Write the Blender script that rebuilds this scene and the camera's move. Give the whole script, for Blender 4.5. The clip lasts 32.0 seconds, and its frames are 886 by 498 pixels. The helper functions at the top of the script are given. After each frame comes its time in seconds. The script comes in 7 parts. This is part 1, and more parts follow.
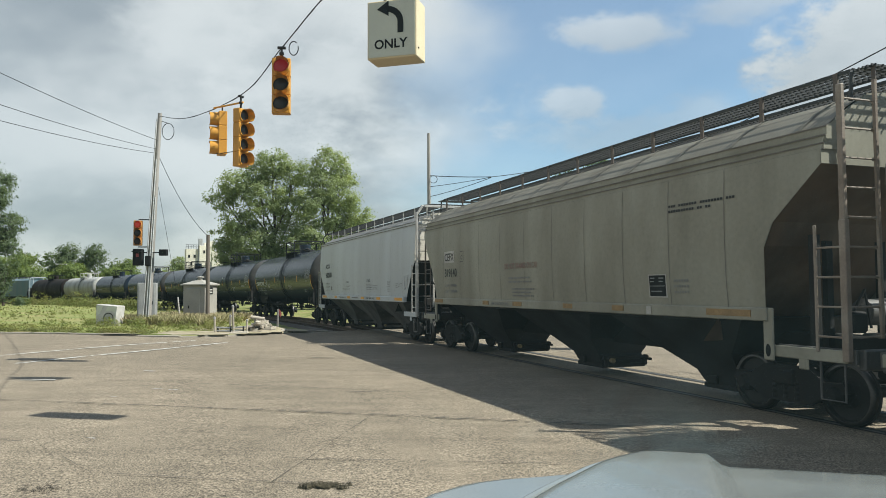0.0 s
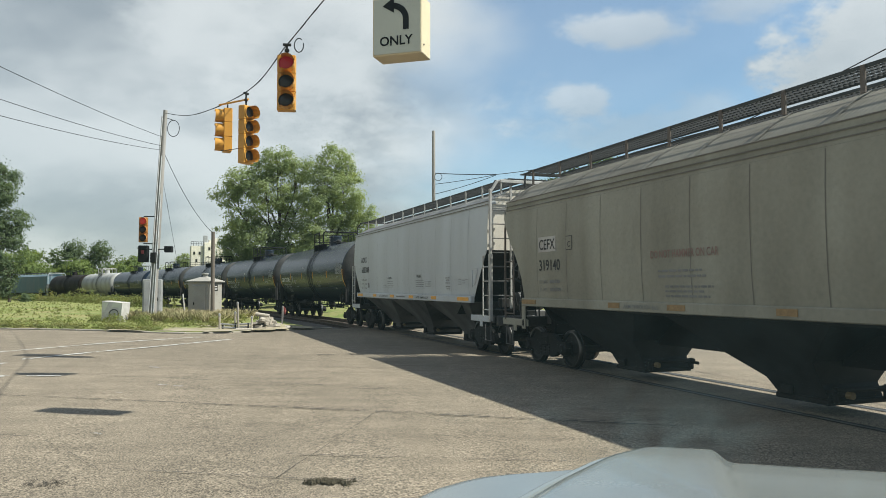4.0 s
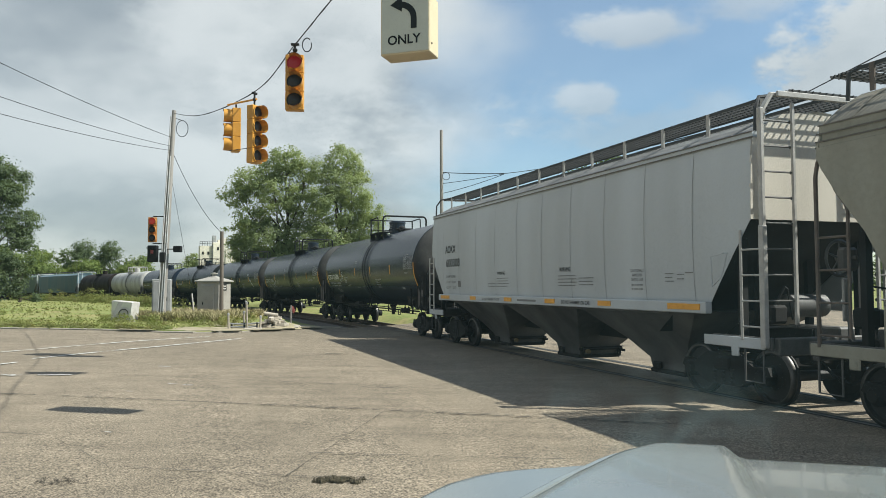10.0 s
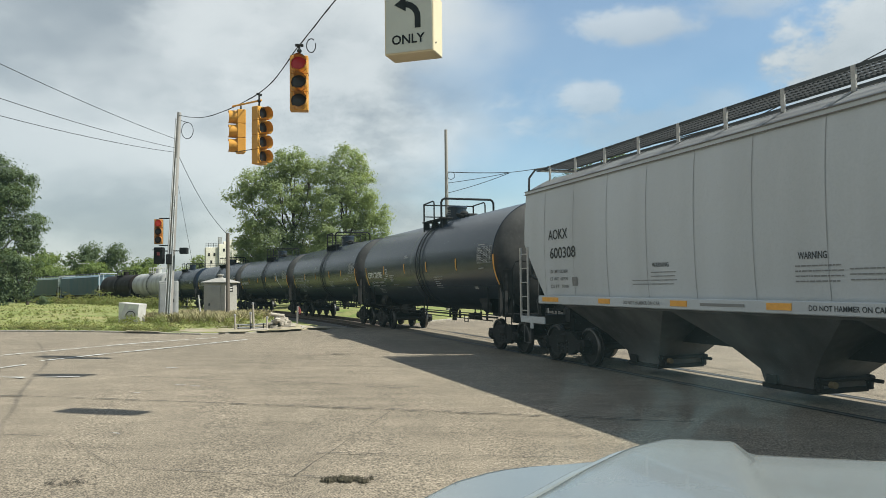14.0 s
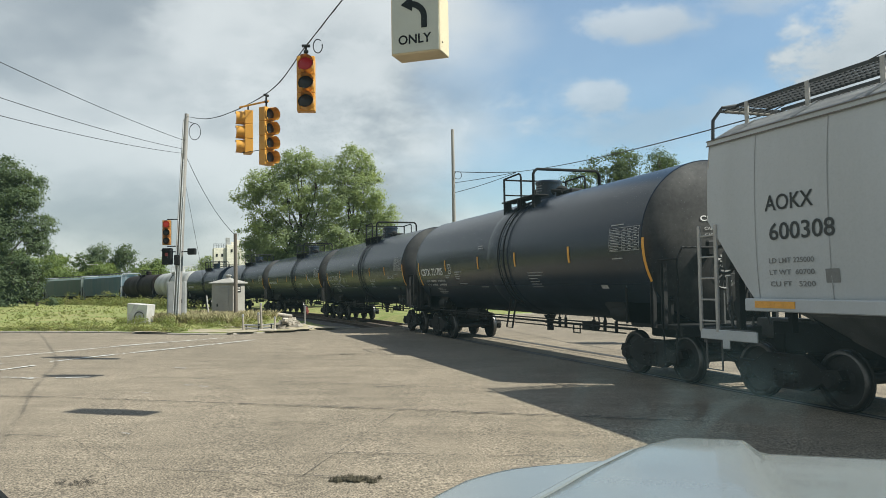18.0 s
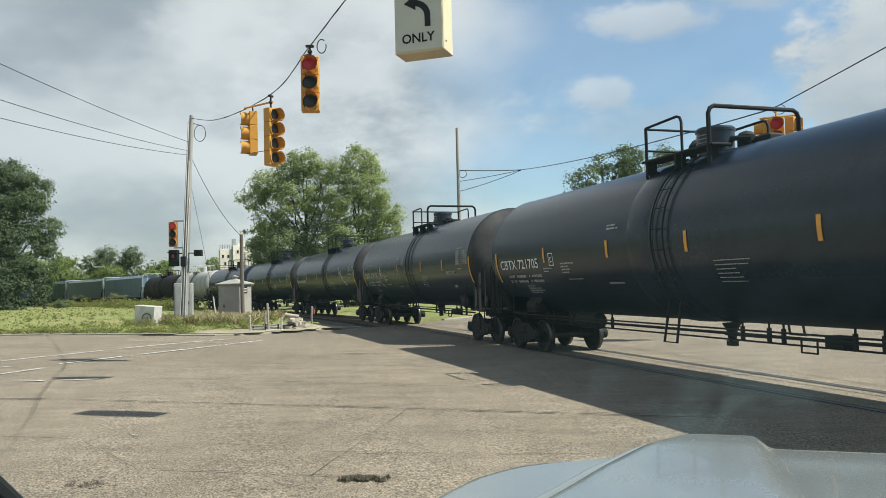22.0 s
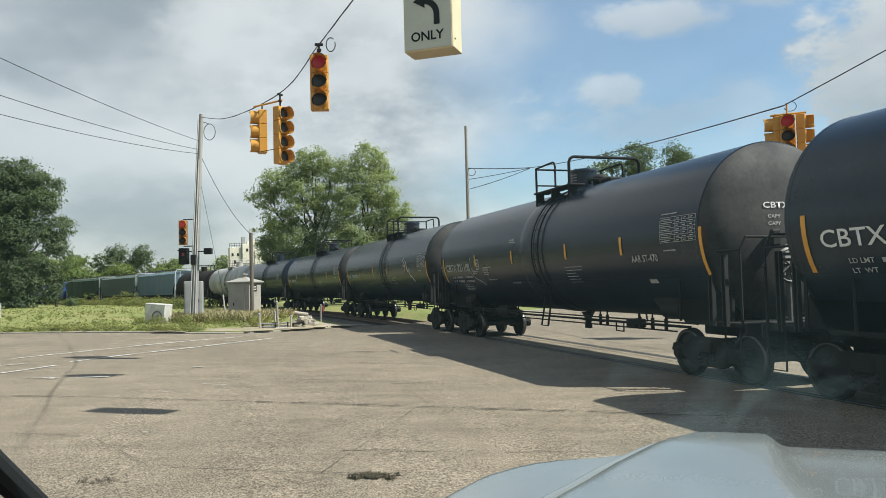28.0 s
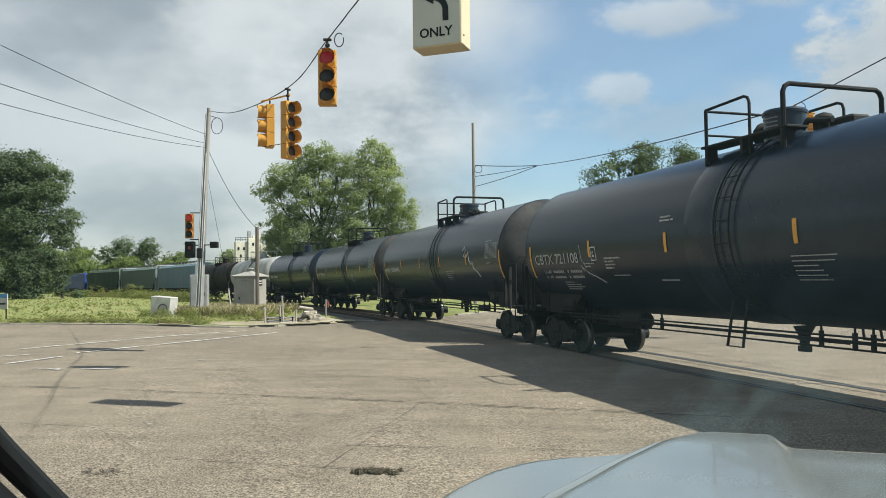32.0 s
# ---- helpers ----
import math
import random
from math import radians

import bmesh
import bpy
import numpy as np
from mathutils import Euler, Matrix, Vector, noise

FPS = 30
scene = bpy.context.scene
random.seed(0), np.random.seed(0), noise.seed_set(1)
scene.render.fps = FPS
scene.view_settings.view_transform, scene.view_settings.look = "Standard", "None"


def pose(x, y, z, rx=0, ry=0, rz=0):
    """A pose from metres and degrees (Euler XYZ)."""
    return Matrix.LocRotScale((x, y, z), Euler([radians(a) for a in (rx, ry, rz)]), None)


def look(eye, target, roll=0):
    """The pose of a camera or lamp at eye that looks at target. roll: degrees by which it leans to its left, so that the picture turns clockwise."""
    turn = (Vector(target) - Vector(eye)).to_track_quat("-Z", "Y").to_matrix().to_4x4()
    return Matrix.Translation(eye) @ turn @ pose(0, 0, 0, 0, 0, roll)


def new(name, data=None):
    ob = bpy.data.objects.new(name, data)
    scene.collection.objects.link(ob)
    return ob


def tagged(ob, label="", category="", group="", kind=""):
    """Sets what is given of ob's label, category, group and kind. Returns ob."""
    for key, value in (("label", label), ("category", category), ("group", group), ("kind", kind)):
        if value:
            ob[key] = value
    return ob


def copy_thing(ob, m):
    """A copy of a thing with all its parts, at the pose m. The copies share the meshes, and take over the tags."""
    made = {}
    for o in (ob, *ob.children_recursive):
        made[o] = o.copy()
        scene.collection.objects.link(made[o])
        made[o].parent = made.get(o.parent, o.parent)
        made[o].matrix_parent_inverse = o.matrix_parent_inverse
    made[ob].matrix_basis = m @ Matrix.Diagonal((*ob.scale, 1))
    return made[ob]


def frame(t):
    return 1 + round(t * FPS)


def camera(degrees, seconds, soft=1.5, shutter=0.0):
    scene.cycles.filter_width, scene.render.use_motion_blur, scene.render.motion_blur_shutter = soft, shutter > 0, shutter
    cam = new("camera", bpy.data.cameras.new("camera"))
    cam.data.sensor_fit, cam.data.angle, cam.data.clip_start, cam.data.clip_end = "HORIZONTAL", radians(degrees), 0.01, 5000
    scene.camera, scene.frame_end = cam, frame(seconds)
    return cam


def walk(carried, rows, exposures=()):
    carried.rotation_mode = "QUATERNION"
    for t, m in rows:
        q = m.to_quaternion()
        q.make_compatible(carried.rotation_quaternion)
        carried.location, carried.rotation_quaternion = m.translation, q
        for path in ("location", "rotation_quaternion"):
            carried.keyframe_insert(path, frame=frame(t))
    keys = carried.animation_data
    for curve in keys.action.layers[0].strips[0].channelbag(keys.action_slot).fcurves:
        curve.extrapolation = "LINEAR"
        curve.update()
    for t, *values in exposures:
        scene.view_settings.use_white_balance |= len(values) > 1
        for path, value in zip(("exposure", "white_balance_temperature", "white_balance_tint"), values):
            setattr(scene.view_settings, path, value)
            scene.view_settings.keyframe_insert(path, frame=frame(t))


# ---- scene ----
# ---- camera: hand-held phone behind the windscreen of a waiting truck ----
EYE = (0.0, 0.0, 1.983)
DRIFT = ((0, 0.014, 0.023), (13, 0, 0), (32, -0.018, -0.007))  # seconds, metres to the right, metres up
SWAY = (  # seconds, turn to the left, tilt up, lean to the right, in degrees
    (0, -1.309, 2.979, 0.26),
    (0.5, -1.296, 2.973, 0.22),
    (1, -1.253, 2.966, 0.18),
    (1.5, -1.209, 2.962, 0.14),
    (2, -1.179, 2.949, 0.11),
    (2.5, -1.140, 2.919, 0.10),
    (3, -1.088, 2.881, 0.09),
    (3.5, -1.029, 2.828, 0.09),
    (5.5, -0.787, 2.778, 0.08),
    (6, -0.744, 2.819, 0.07),
    (6.5, -0.721, 2.840, 0.06),
    (7, -0.691, 2.859, 0.07),
    (7.5, -0.646, 2.870, 0.07),
    (8, -0.596, 2.850, 0.08),
    (8.5, -0.539, 2.832, 0.09),
    (9, -0.474, 2.818, 0.10),
    (9.5, -0.417, 2.789, 0.14),
    (10, -0.364, 2.757, 0.19),
    (10.5, -0.301, 2.723, 0.26),
    (11, -0.232, 2.713, 0.34),
    (11.5, -0.170, 2.717, 0.43),
    (12, -0.115, 2.711, 0.51),
    (12.5, -0.059, 2.708, 0.57),
    (13, -0.010, 2.707, 0.60),
    (13.5, 0.025, 2.710, 0.62),
    (14, 0.051, 2.732, 0.64),
    (14.5, 0.060, 2.774, 0.66),
    (16.5, 0.361, 2.887, 0.69),
    (17, 0.455, 2.836, 0.73),
    (17.5, 0.529, 2.782, 0.78),
    (18, 0.590, 2.723, 0.84),
    (18.5, 0.653, 2.687, 0.91),
    (19, 0.719, 2.648, 0.98),
    (19.5, 0.778, 2.604, 1.06),
    (20, 0.820, 2.604, 1.15),
    (20.5, 0.856, 2.635, 1.24),
    (21, 0.911, 2.638, 1.31),
    (21.5, 0.975, 2.627, 1.38),
    (22, 1.020, 2.639, 1.43),
    (22.5, 1.058, 2.651, 1.46),
    (23, 1.107, 2.650, 1.50),
    (23.5, 1.156, 2.646, 1.53),
    (24, 1.195, 2.643, 1.55),
    (24.5, 1.234, 2.646, 1.57),
    (25, 1.273, 2.649, 1.57),
    (25.5, 1.301, 2.640, 1.55),
    (27.5, 1.555, 2.553, 1.50),
    (28, 1.693, 2.514, 1.44),
    (28.5, 1.844, 2.466, 1.38),
    (29, 1.981, 2.434, 1.31),
    (29.5, 2.067, 2.428, 1.22),
    (30, 2.101, 2.424, 1.11),
    (30.5, 2.122, 2.396, 0.98),
    (31, 2.146, 2.336, 0.87),
    (31.5, 2.146, 2.288, 0.76),
    (32, 2.115, 2.280, 0.66),
)


def eye_pose(t, turn, tilt, lean):
    dx, dz = (float(np.interp(t, [r[0] for r in DRIFT], [r[k] for r in DRIFT])) for k in (1, 2))
    return pose(EYE[0] + dx, EYE[1], EYE[2] + dz, 90 + tilt, 0, turn) @ pose(0, 0, 0, 0, 0, -lean)


cam = camera(60.72, 32.0, soft=0.9)
walk(cam, [(t, eye_pose(t, a, b, c)) for t, a, b, c in SWAY], exposures=[(0.0, 0.52, 6170, 4), (32.0, 0.52, 6170, 4)])

# ---- sky, sun ----
SUN_EL, SUN_AZ = 49.2, 98.0  # degrees; azimuth from +y towards +x
world = bpy.data.worlds.new("sky")
scene.world = world
world.use_nodes = True


def build_sky():
    nt = world.node_tree
    nt.nodes.clear()
    N = nt.nodes.new

    def link(a, b):
        nt.links.new(a, b)

    def math_node(op, a, b=None, clamp=False):
        n = N("ShaderNodeMath")
        n.operation, n.use_clamp = op, clamp
        for i, v in enumerate((a, b)):
            if v is None:
                continue
            if isinstance(v, (int, float)):
                n.inputs[i].default_value = v
            else:
                link(v, n.inputs[i])
        return n.outputs[0]

    sky = N("ShaderNodeTexSky")
    sky.sky_type, sky.sun_disc = "NISHITA", False
    sky.sun_elevation, sky.sun_rotation = radians(SUN_EL), radians(SUN_AZ)
    sky.air_density, sky.dust_density, sky.ozone_density = 1.0, 0.6, 1.5
    scale = N("ShaderNodeVectorMath")
    scale.operation = "MULTIPLY"
    link(sky.outputs[0], scale.inputs[0])
    scale.inputs[1].default_value = (0.0945, 0.099, 0.0953)
    # clouds lie on a high flat layer: direction / (height + small)
    co = N("ShaderNodeTexCoord")
    sep = N("ShaderNodeSeparateXYZ")
    link(co.outputs["Generated"], sep.inputs[0])
    up = math_node("ADD", math_node("MAXIMUM", sep.outputs[2], 0.0), 0.42)
    px = math_node("DIVIDE", sep.outputs[0], up)
    py = math_node("DIVIDE", sep.outputs[1], up)
    comb = N("ShaderNodeCombineXYZ")
    link(px, comb.inputs[0])
    link(py, comb.inputs[1])
    comb.inputs[2].default_value = 3.7

    def noise_node(sc, detail, rough, vec):
        n = N("ShaderNodeTexNoise")
        n.inputs["Scale"].default_value = sc
        n.inputs["Detail"].default_value = detail
        n.inputs["Roughness"].default_value = rough
        link(vec, n.inputs["Vector"])
        return n.outputs["Fac"]

    big = noise_node(1.5, 8, 0.5, comb.outputs[0])
    # broad soft cover towards -x, open blue towards +x
    side = math_node("ADD", math_node("MULTIPLY", sep.outputs[0], -0.9), 0.29)
    thin = math_node("MULTIPLY", math_node("MAXIMUM", math_node("SUBTRACT", sep.outputs[2], 0.42), 0.0), -0.9)
    cover = math_node("ADD", math_node("ADD", math_node("MULTIPLY", big, 0.50), side), thin)
    mask = N("ShaderNodeMapRange")
    mask.interpolation_type = "SMOOTHSTEP"
    link(cover, mask.inputs[0])
    mask.inputs[1].default_value, mask.inputs[2].default_value = 0.44, 0.60
    shade = noise_node(2.9, 5, 0.48, comb.outputs[0])
    ramp = N("ShaderNodeMapRange")
    ramp.interpolation_type = "SMOOTHSTEP"
    link(shade, ramp.inputs[0])
    ramp.inputs[1].default_value, ramp.inputs[2].default_value = 0.32, 0.68
    # clouds of their own in the open part: place, half sizes, thickness, shift of light
    all_masks, lit = mask.outputs[0], ramp.outputs[0]
    ragged = noise_node(5.5, 8, 0.6, comb.outputs[0])
    for (cx, cy, cz), (rx, rz), dense, gain, base in (((-0.13, 0.945, 0.28), (0.26, 0.15), 0.85, 0.2, 0.40), ((0.232, 0.922, 0.316), (0.105, 0.021), 0.72, 0.7, 0.08), ((0.205, 0.951, 0.236), (0.045, 0.024), 0.62, 0.7, 0.08), ((0.365, 0.870, 0.333), (0.09, 0.021), 0.55, 0.6, 0.08), ((0.565, 0.79, 0.242), (0.205, 0.118), 1.0, 1.0, 0.0), ((0.30, 0.93, 0.20), (0.12, 0.04), 0.35, 0.5, 0.0)):
        rel = N("ShaderNodeVectorMath")
        rel.operation = "SUBTRACT"
        link(co.outputs["Generated"], rel.inputs[0])
        rel.inputs[1].default_value = (cx, cy, cz)
        sz = N("ShaderNodeVectorMath")
        sz.operation = "MULTIPLY"
        link(rel.outputs[0], sz.inputs[0])
        sz.inputs[1].default_value = (1 / rx, 1 / rx, 1 / rz)
        ln = N("ShaderNodeVectorMath")
        ln.operation = "LENGTH"
        link(sz.outputs[0], ln.inputs[0])
        edge = math_node("ADD", math_node("MULTIPLY", math_node("SUBTRACT", 1.0, ln.outputs["Value"]), 0.8 if gain == 1 else 0.20 if gain > 0.3 else 0.33), math_node("SUBTRACT", ragged, 0.47))
        bl = N("ShaderNodeMapRange")
        bl.interpolation_type = "SMOOTHSTEP"
        link(edge, bl.inputs[0])
        bl.inputs[1].default_value, bl.inputs[2].default_value = 0.0, 0.15 if gain == 1 else 0.20 if gain > 0.3 else 0.35
        amount = math_node("MULTIPLY", bl.outputs[0], dense)
        # brighter on the crown than at the base
        sp = N("ShaderNodeSeparateXYZ")
        link(sz.outputs[0], sp.inputs[0])
        crown = math_node("ADD", math_node("MULTIPLY", sp.outputs[2], 0.55 * gain), math_node("ADD", ragged, base), True)
        mx = N("ShaderNodeMix")
        link(amount, mx.inputs[0])
        link(lit, mx.inputs[2])
        link(crown, mx.inputs[3])
        lit = mx.outputs[0]
        all_masks = math_node("MAXIMUM", all_masks, amount)
    # the far cover towards -x lies in its own shade
    grey = N("ShaderNodeMapRange")
    grey.interpolation_type = "SMOOTHSTEP"
    link(math_node("ADD", sep.outputs[2], math_node("MULTIPLY", sep.outputs[0], 0.45)), grey.inputs[0])
    for i, v in zip((1, 2, 3, 4), (-0.16, 0.12, 0.56, 1.0)):
        grey.inputs[i].default_value = v
    lit = math_node("MULTIPLY", lit, grey.outputs[0])
    tone = N("ShaderNodeMix")
    tone.data_type = "RGBA"
    link(lit, tone.inputs[0])
    tone.inputs[6].default_value = (0.275, 0.288, 0.294, 1)
    tone.inputs[7].default_value = (0.585, 0.572, 0.550, 1)
    mix = N("ShaderNodeMix")
    mix.data_type = "RGBA"
    link(math_node("ADD", math_node("MULTIPLY", all_masks, 0.70), 0.13), mix.inputs[0])
    link(scale.outputs[0], mix.inputs[6])
    link(tone.outputs[2], mix.inputs[7])
    bg = N("ShaderNodeBackground")
    link(mix.outputs[2], bg.inputs[0])
    bg.inputs[1].default_value = 1.0
    out = N("ShaderNodeOutputWorld")
    link(bg.outputs[0], out.inputs[0])


build_sky()
sun = new("sun", bpy.data.lights.new("sun", "SUN"))
sun.data.energy, sun.data.angle, sun.data.color = 5.5, radians(0.6), (1.0, 0.94, 0.84)
_sd = Vector((math.sin(radians(SUN_AZ)) * math.cos(radians(SUN_EL)), math.cos(radians(SUN_AZ)) * math.cos(radians(SUN_EL)), math.sin(radians(SUN_EL))))
sun.matrix_world = look(_sd * 60, (0, 0, 0))


# ---- materials ----
def mat(name, col, rough=0.6, metal=0.0, var=0.25, scale=3.0, fine=40.0, bump=0.15, col2=None, streak=0.0, spec=0.5, coat=0.0, rand=0.0, emit=None, edges=(0.35, 0.7)):
    """A surface with two scales of variation, vertical streaks and fine relief."""
    m = bpy.data.materials.new(name)
    m.use_nodes = True
    nt = m.node_tree
    b = nt.nodes["Principled BSDF"]
    N, link = nt.nodes.new, nt.links.new
    co = N("ShaderNodeTexCoord")
    n1, n2 = N("ShaderNodeTexNoise"), N("ShaderNodeTexNoise")
    n1.inputs["Scale"].default_value, n1.inputs["Detail"].default_value = scale, 5
    n2.inputs["Scale"].default_value, n2.inputs["Detail"].default_value = fine, 3
    if streak:
        mp = N("ShaderNodeMapping")
        mp.inputs["Scale"].default_value = (1.0, 1.0, streak)
        link(co.outputs["Object"], mp.inputs[0])
        link(mp.outputs[0], n1.inputs["Vector"])
    else:
        link(co.outputs["Object"], n1.inputs["Vector"])
    link(co.outputs["Object"], n2.inputs["Vector"])
    c2 = col2 or [c * (1 - var) for c in col]
    mx = N("ShaderNodeMix")
    mx.data_type = "RGBA"
    rmp = N("ShaderNodeMapRange")
    rmp.inputs[1].default_value, rmp.inputs[2].default_value = edges
    link(n1.outputs["Fac"], rmp.inputs[0])
    link(rmp.outputs[0], mx.inputs[0])
    mx.inputs[6].default_value, mx.inputs[7].default_value = (*col, 1), (*c2, 1)
    m2 = N("ShaderNodeMix")
    m2.data_type, m2.blend_type = "RGBA", "MULTIPLY"
    m2.inputs[0].default_value = 1.0
    link(mx.outputs[2], m2.inputs[6])
    r2 = N("ShaderNodeMapRange")
    link(n2.outputs["Fac"], r2.inputs[0])
    r2.inputs[1].default_value, r2.inputs[2].default_value = 0.3, 0.7
    r2.inputs[3].default_value, r2.inputs[4].default_value = 1 - var * 0.5, 1 + var * 0.35
    cc = N("ShaderNodeCombineColor")
    for i in range(3):
        link(r2.outputs[0], cc.inputs[i])
    link(cc.outputs[0], m2.inputs[7])
    last = m2.outputs[2]
    if rand:
        oi = N("ShaderNodeObjectInfo")
        r3 = N("ShaderNodeMapRange")
        link(oi.outputs["Random"], r3.inputs[0])
        r3.inputs[3].default_value, r3.inputs[4].default_value = 1 - rand, 1 + rand
        m3 = N("ShaderNodeVectorMath")
        m3.operation = "SCALE"
        link(last, m3.inputs[0])
        link(r3.outputs[0], m3.inputs["Scale"])
        last = m3.outputs[0]
    link(last, b.inputs["Base Color"])
    rr = N("ShaderNodeMapRange")
    link(n1.outputs["Fac"], rr.inputs[0])
    rr.inputs[3].default_value, rr.inputs[4].default_value = max(rough - 0.12, 0.02), min(rough + 0.12, 1)
    link(rr.outputs[0], b.inputs["Roughness"])
    b.inputs["Metallic"].default_value = metal
    b.inputs["Specular IOR Level"].default_value = spec
    b.inputs["Coat Weight"].default_value = coat
    if bump:
        bp = N("ShaderNodeBump")
        bp.inputs["Strength"].default_value, bp.inputs["Distance"].default_value = bump, 0.02
        link(n2.outputs["Fac"], bp.inputs["Height"])
        link(bp.outputs[0], b.inputs["Normal"])
    if emit:
        b.inputs["Emission Color"].default_value = (*emit[:3], 1)
        b.inputs["Emission Strength"].default_value = emit[3]
    return m


def asphalt():
    """Bleached asphalt: broad worn patches, blotches and a coarse light and dark aggregate."""
    m = bpy.data.materials.new("worn_asphalt")
    m.use_nodes = True
    nt = m.node_tree
    b = nt.nodes["Principled BSDF"]
    N, link = nt.nodes.new, nt.links.new
    co = N("ShaderNodeTexCoord")

    def noise_fac(scale, detail, lo, hi, a, z):
        n, r = N("ShaderNodeTexNoise"), N("ShaderNodeMapRange")
        n.inputs["Scale"].default_value, n.inputs["Detail"].default_value = scale, detail
        link(co.outputs["Object"], n.inputs["Vector"])
        link(n.outputs["Fac"], r.inputs[0])
        for i, v in zip((1, 2, 3, 4), (lo, hi, a, z)):
            r.inputs[i].default_value = v
        return r.outputs[0], n.outputs["Fac"]

    def times(x, y):
        n = N("ShaderNodeMath")
        n.operation = "MULTIPLY"
        link(x, n.inputs[0])
        link(y, n.inputs[1])
        return n.outputs[0]

    big, _ = noise_fac(0.22, 4, 0.35, 0.65, 0.86, 1.10)
    mid, _ = noise_fac(1.7, 5, 0.35, 0.65, 0.90, 1.08)
    grain, g = noise_fac(52.0, 2, 0.36, 0.64, 0.36, 1.60)
    coarse, _ = noise_fac(19.0, 3, 0.35, 0.65, 0.78, 1.20)
    # ruts and scuffs drawn out across the road
    mp, sn, sr = N("ShaderNodeMapping"), N("ShaderNodeTexNoise"), N("ShaderNodeMapRange")
    mp.inputs["Scale"].default_value = (0.30, 2.0, 1.0)
    mp.inputs["Rotation"].default_value = (0, 0, radians(6))
    link(co.outputs["Object"], mp.inputs[0])
    link(mp.outputs[0], sn.inputs["Vector"])
    sn.inputs["Scale"].default_value, sn.inputs["Detail"].default_value = 1.3, 7
    link(sn.outputs["Fac"], sr.inputs[0])
    for i, v in zip((1, 2, 3, 4), (0.30, 0.60, 0.88, 1.04)):
        sr.inputs[i].default_value = v
    k = times(times(times(big, mid), times(grain, coarse)), sr.outputs[0])
    v = N("ShaderNodeVectorMath")
    v.operation = "SCALE"
    v.inputs[0].default_value = (0.1955, 0.162, 0.119)
    link(k, v.inputs["Scale"])
    link(v.outputs[0], b.inputs["Base Color"])
    b.inputs["Roughness"].default_value = 0.92
    b.inputs["Specular IOR Level"].default_value = 0.25
    bp = N("ShaderNodeBump")
    bp.inputs["Strength"].default_value, bp.inputs["Distance"].default_value = 0.55, 0.008
    link(g, bp.inputs["Height"])
    link(bp.outputs[0], b.inputs["Normal"])
    return m


def worn_mark(name, col, cover, scale=14.0, soft=0.10):
    """Paint or tar that has flaked and worn through to the road in patches."""
    m = mat(name, col, 0.85, spec=0.2, scale=5, fine=60, bump=0.1, var=0.3)
    nt = m.node_tree
    N, link = nt.nodes.new, nt.links.new
    b, out = nt.nodes["Principled BSDF"], nt.nodes["Material Output"]
    co, n1, n2, ad, mr = N("ShaderNodeTexCoord"), N("ShaderNodeTexNoise"), N("ShaderNodeTexNoise"), N("ShaderNodeMath"), N("ShaderNodeMapRange")
    for n, sc in ((n1, scale), (n2, scale * 0.13)):
        n.inputs["Scale"].default_value, n.inputs["Detail"].default_value = sc, 5
        link(co.outputs["Object"], n.inputs["Vector"])
    ad.operation = "ADD"
    link(n1.outputs["Fac"], ad.inputs[0])
    link(n2.outputs["Fac"], ad.inputs[1])
    mr.inputs[1].default_value, mr.inputs[2].default_value = 1.0 + cover - soft, 1.0 + cover + soft
    mr.inputs[3].default_value, mr.inputs[4].default_value = 0.0, 1.0
    link(ad.outputs[0], mr.inputs[0])
    tr, mx = N("ShaderNodeBsdfTransparent"), N("ShaderNodeMixShader")
    link(mr.outputs[0], mx.inputs[0])
    link(b.outputs[0], mx.inputs[1])
    link(tr.outputs[0], mx.inputs[2])
    link(mx.outputs[0], out.inputs[0])
    return m


M_ASPHALT = asphalt()
M_TAR = worn_mark("tar_seal", (0.045, 0.041, 0.036), 0.12)
M_OLDTAR = worn_mark("worn_tar", (0.085, 0.076, 0.063), 0.07)
M_MOSS = mat("mossy_tar_crumbs", (0.085, 0.070, 0.040), 0.9, scale=9)
M_HAND = mat("worn_grey_wheel", (0.11, 0.11, 0.105), 0.55, metal=0.4)
M_DIRT = mat("trodden_dirt", (0.33, 0.285, 0.21), 0.95, spec=0.1, scale=0.9, fine=9, bump=0.6, col2=(0.245, 0.215, 0.135), edges=(0.40, 0.62))
M_PAINT = worn_mark("road_paint", (0.57, 0.555, 0.52), 0.15, 9.0, 0.07)
M_OLDPAINT = worn_mark("nearly_worn_road_paint", (0.40, 0.385, 0.355), 0.05, 11.0, 0.10)
M_CONC = mat("kerb_concrete", (0.29, 0.26, 0.21), 0.85, scale=2, rand=0.1)
M_GRASS = mat("field_grass", (0.158, 0.192, 0.058), 0.95, spec=0.1, scale=0.30, fine=3.2, bump=0.8, var=0.40, col2=(0.245, 0.220, 0.098), edges=(0.38, 0.66))
M_BLADE = mat("grass_blade", (0.20, 0.235, 0.068), 0.9, spec=0.1, scale=0.6, fine=5, bump=0, col2=(0.235, 0.225, 0.09))
M_BLADE_DRY = mat("dry_grass_blade", (0.36, 0.30, 0.175), 0.9, spec=0.1, scale=0.8, fine=5, bump=0, col2=(0.235, 0.225, 0.105))
M_BALLAST = mat("ballast", (0.12, 0.108, 0.096), 0.95, scale=2, fine=14, bump=1.0)
M_RAIL = mat("rail_steel", (0.16, 0.12, 0.10), 0.45, metal=0.7, scale=3)
M_RAILTOP = mat("polished_rail_head", (0.13, 0.125, 0.12), 0.6, metal=0.5, scale=3, bump=0)
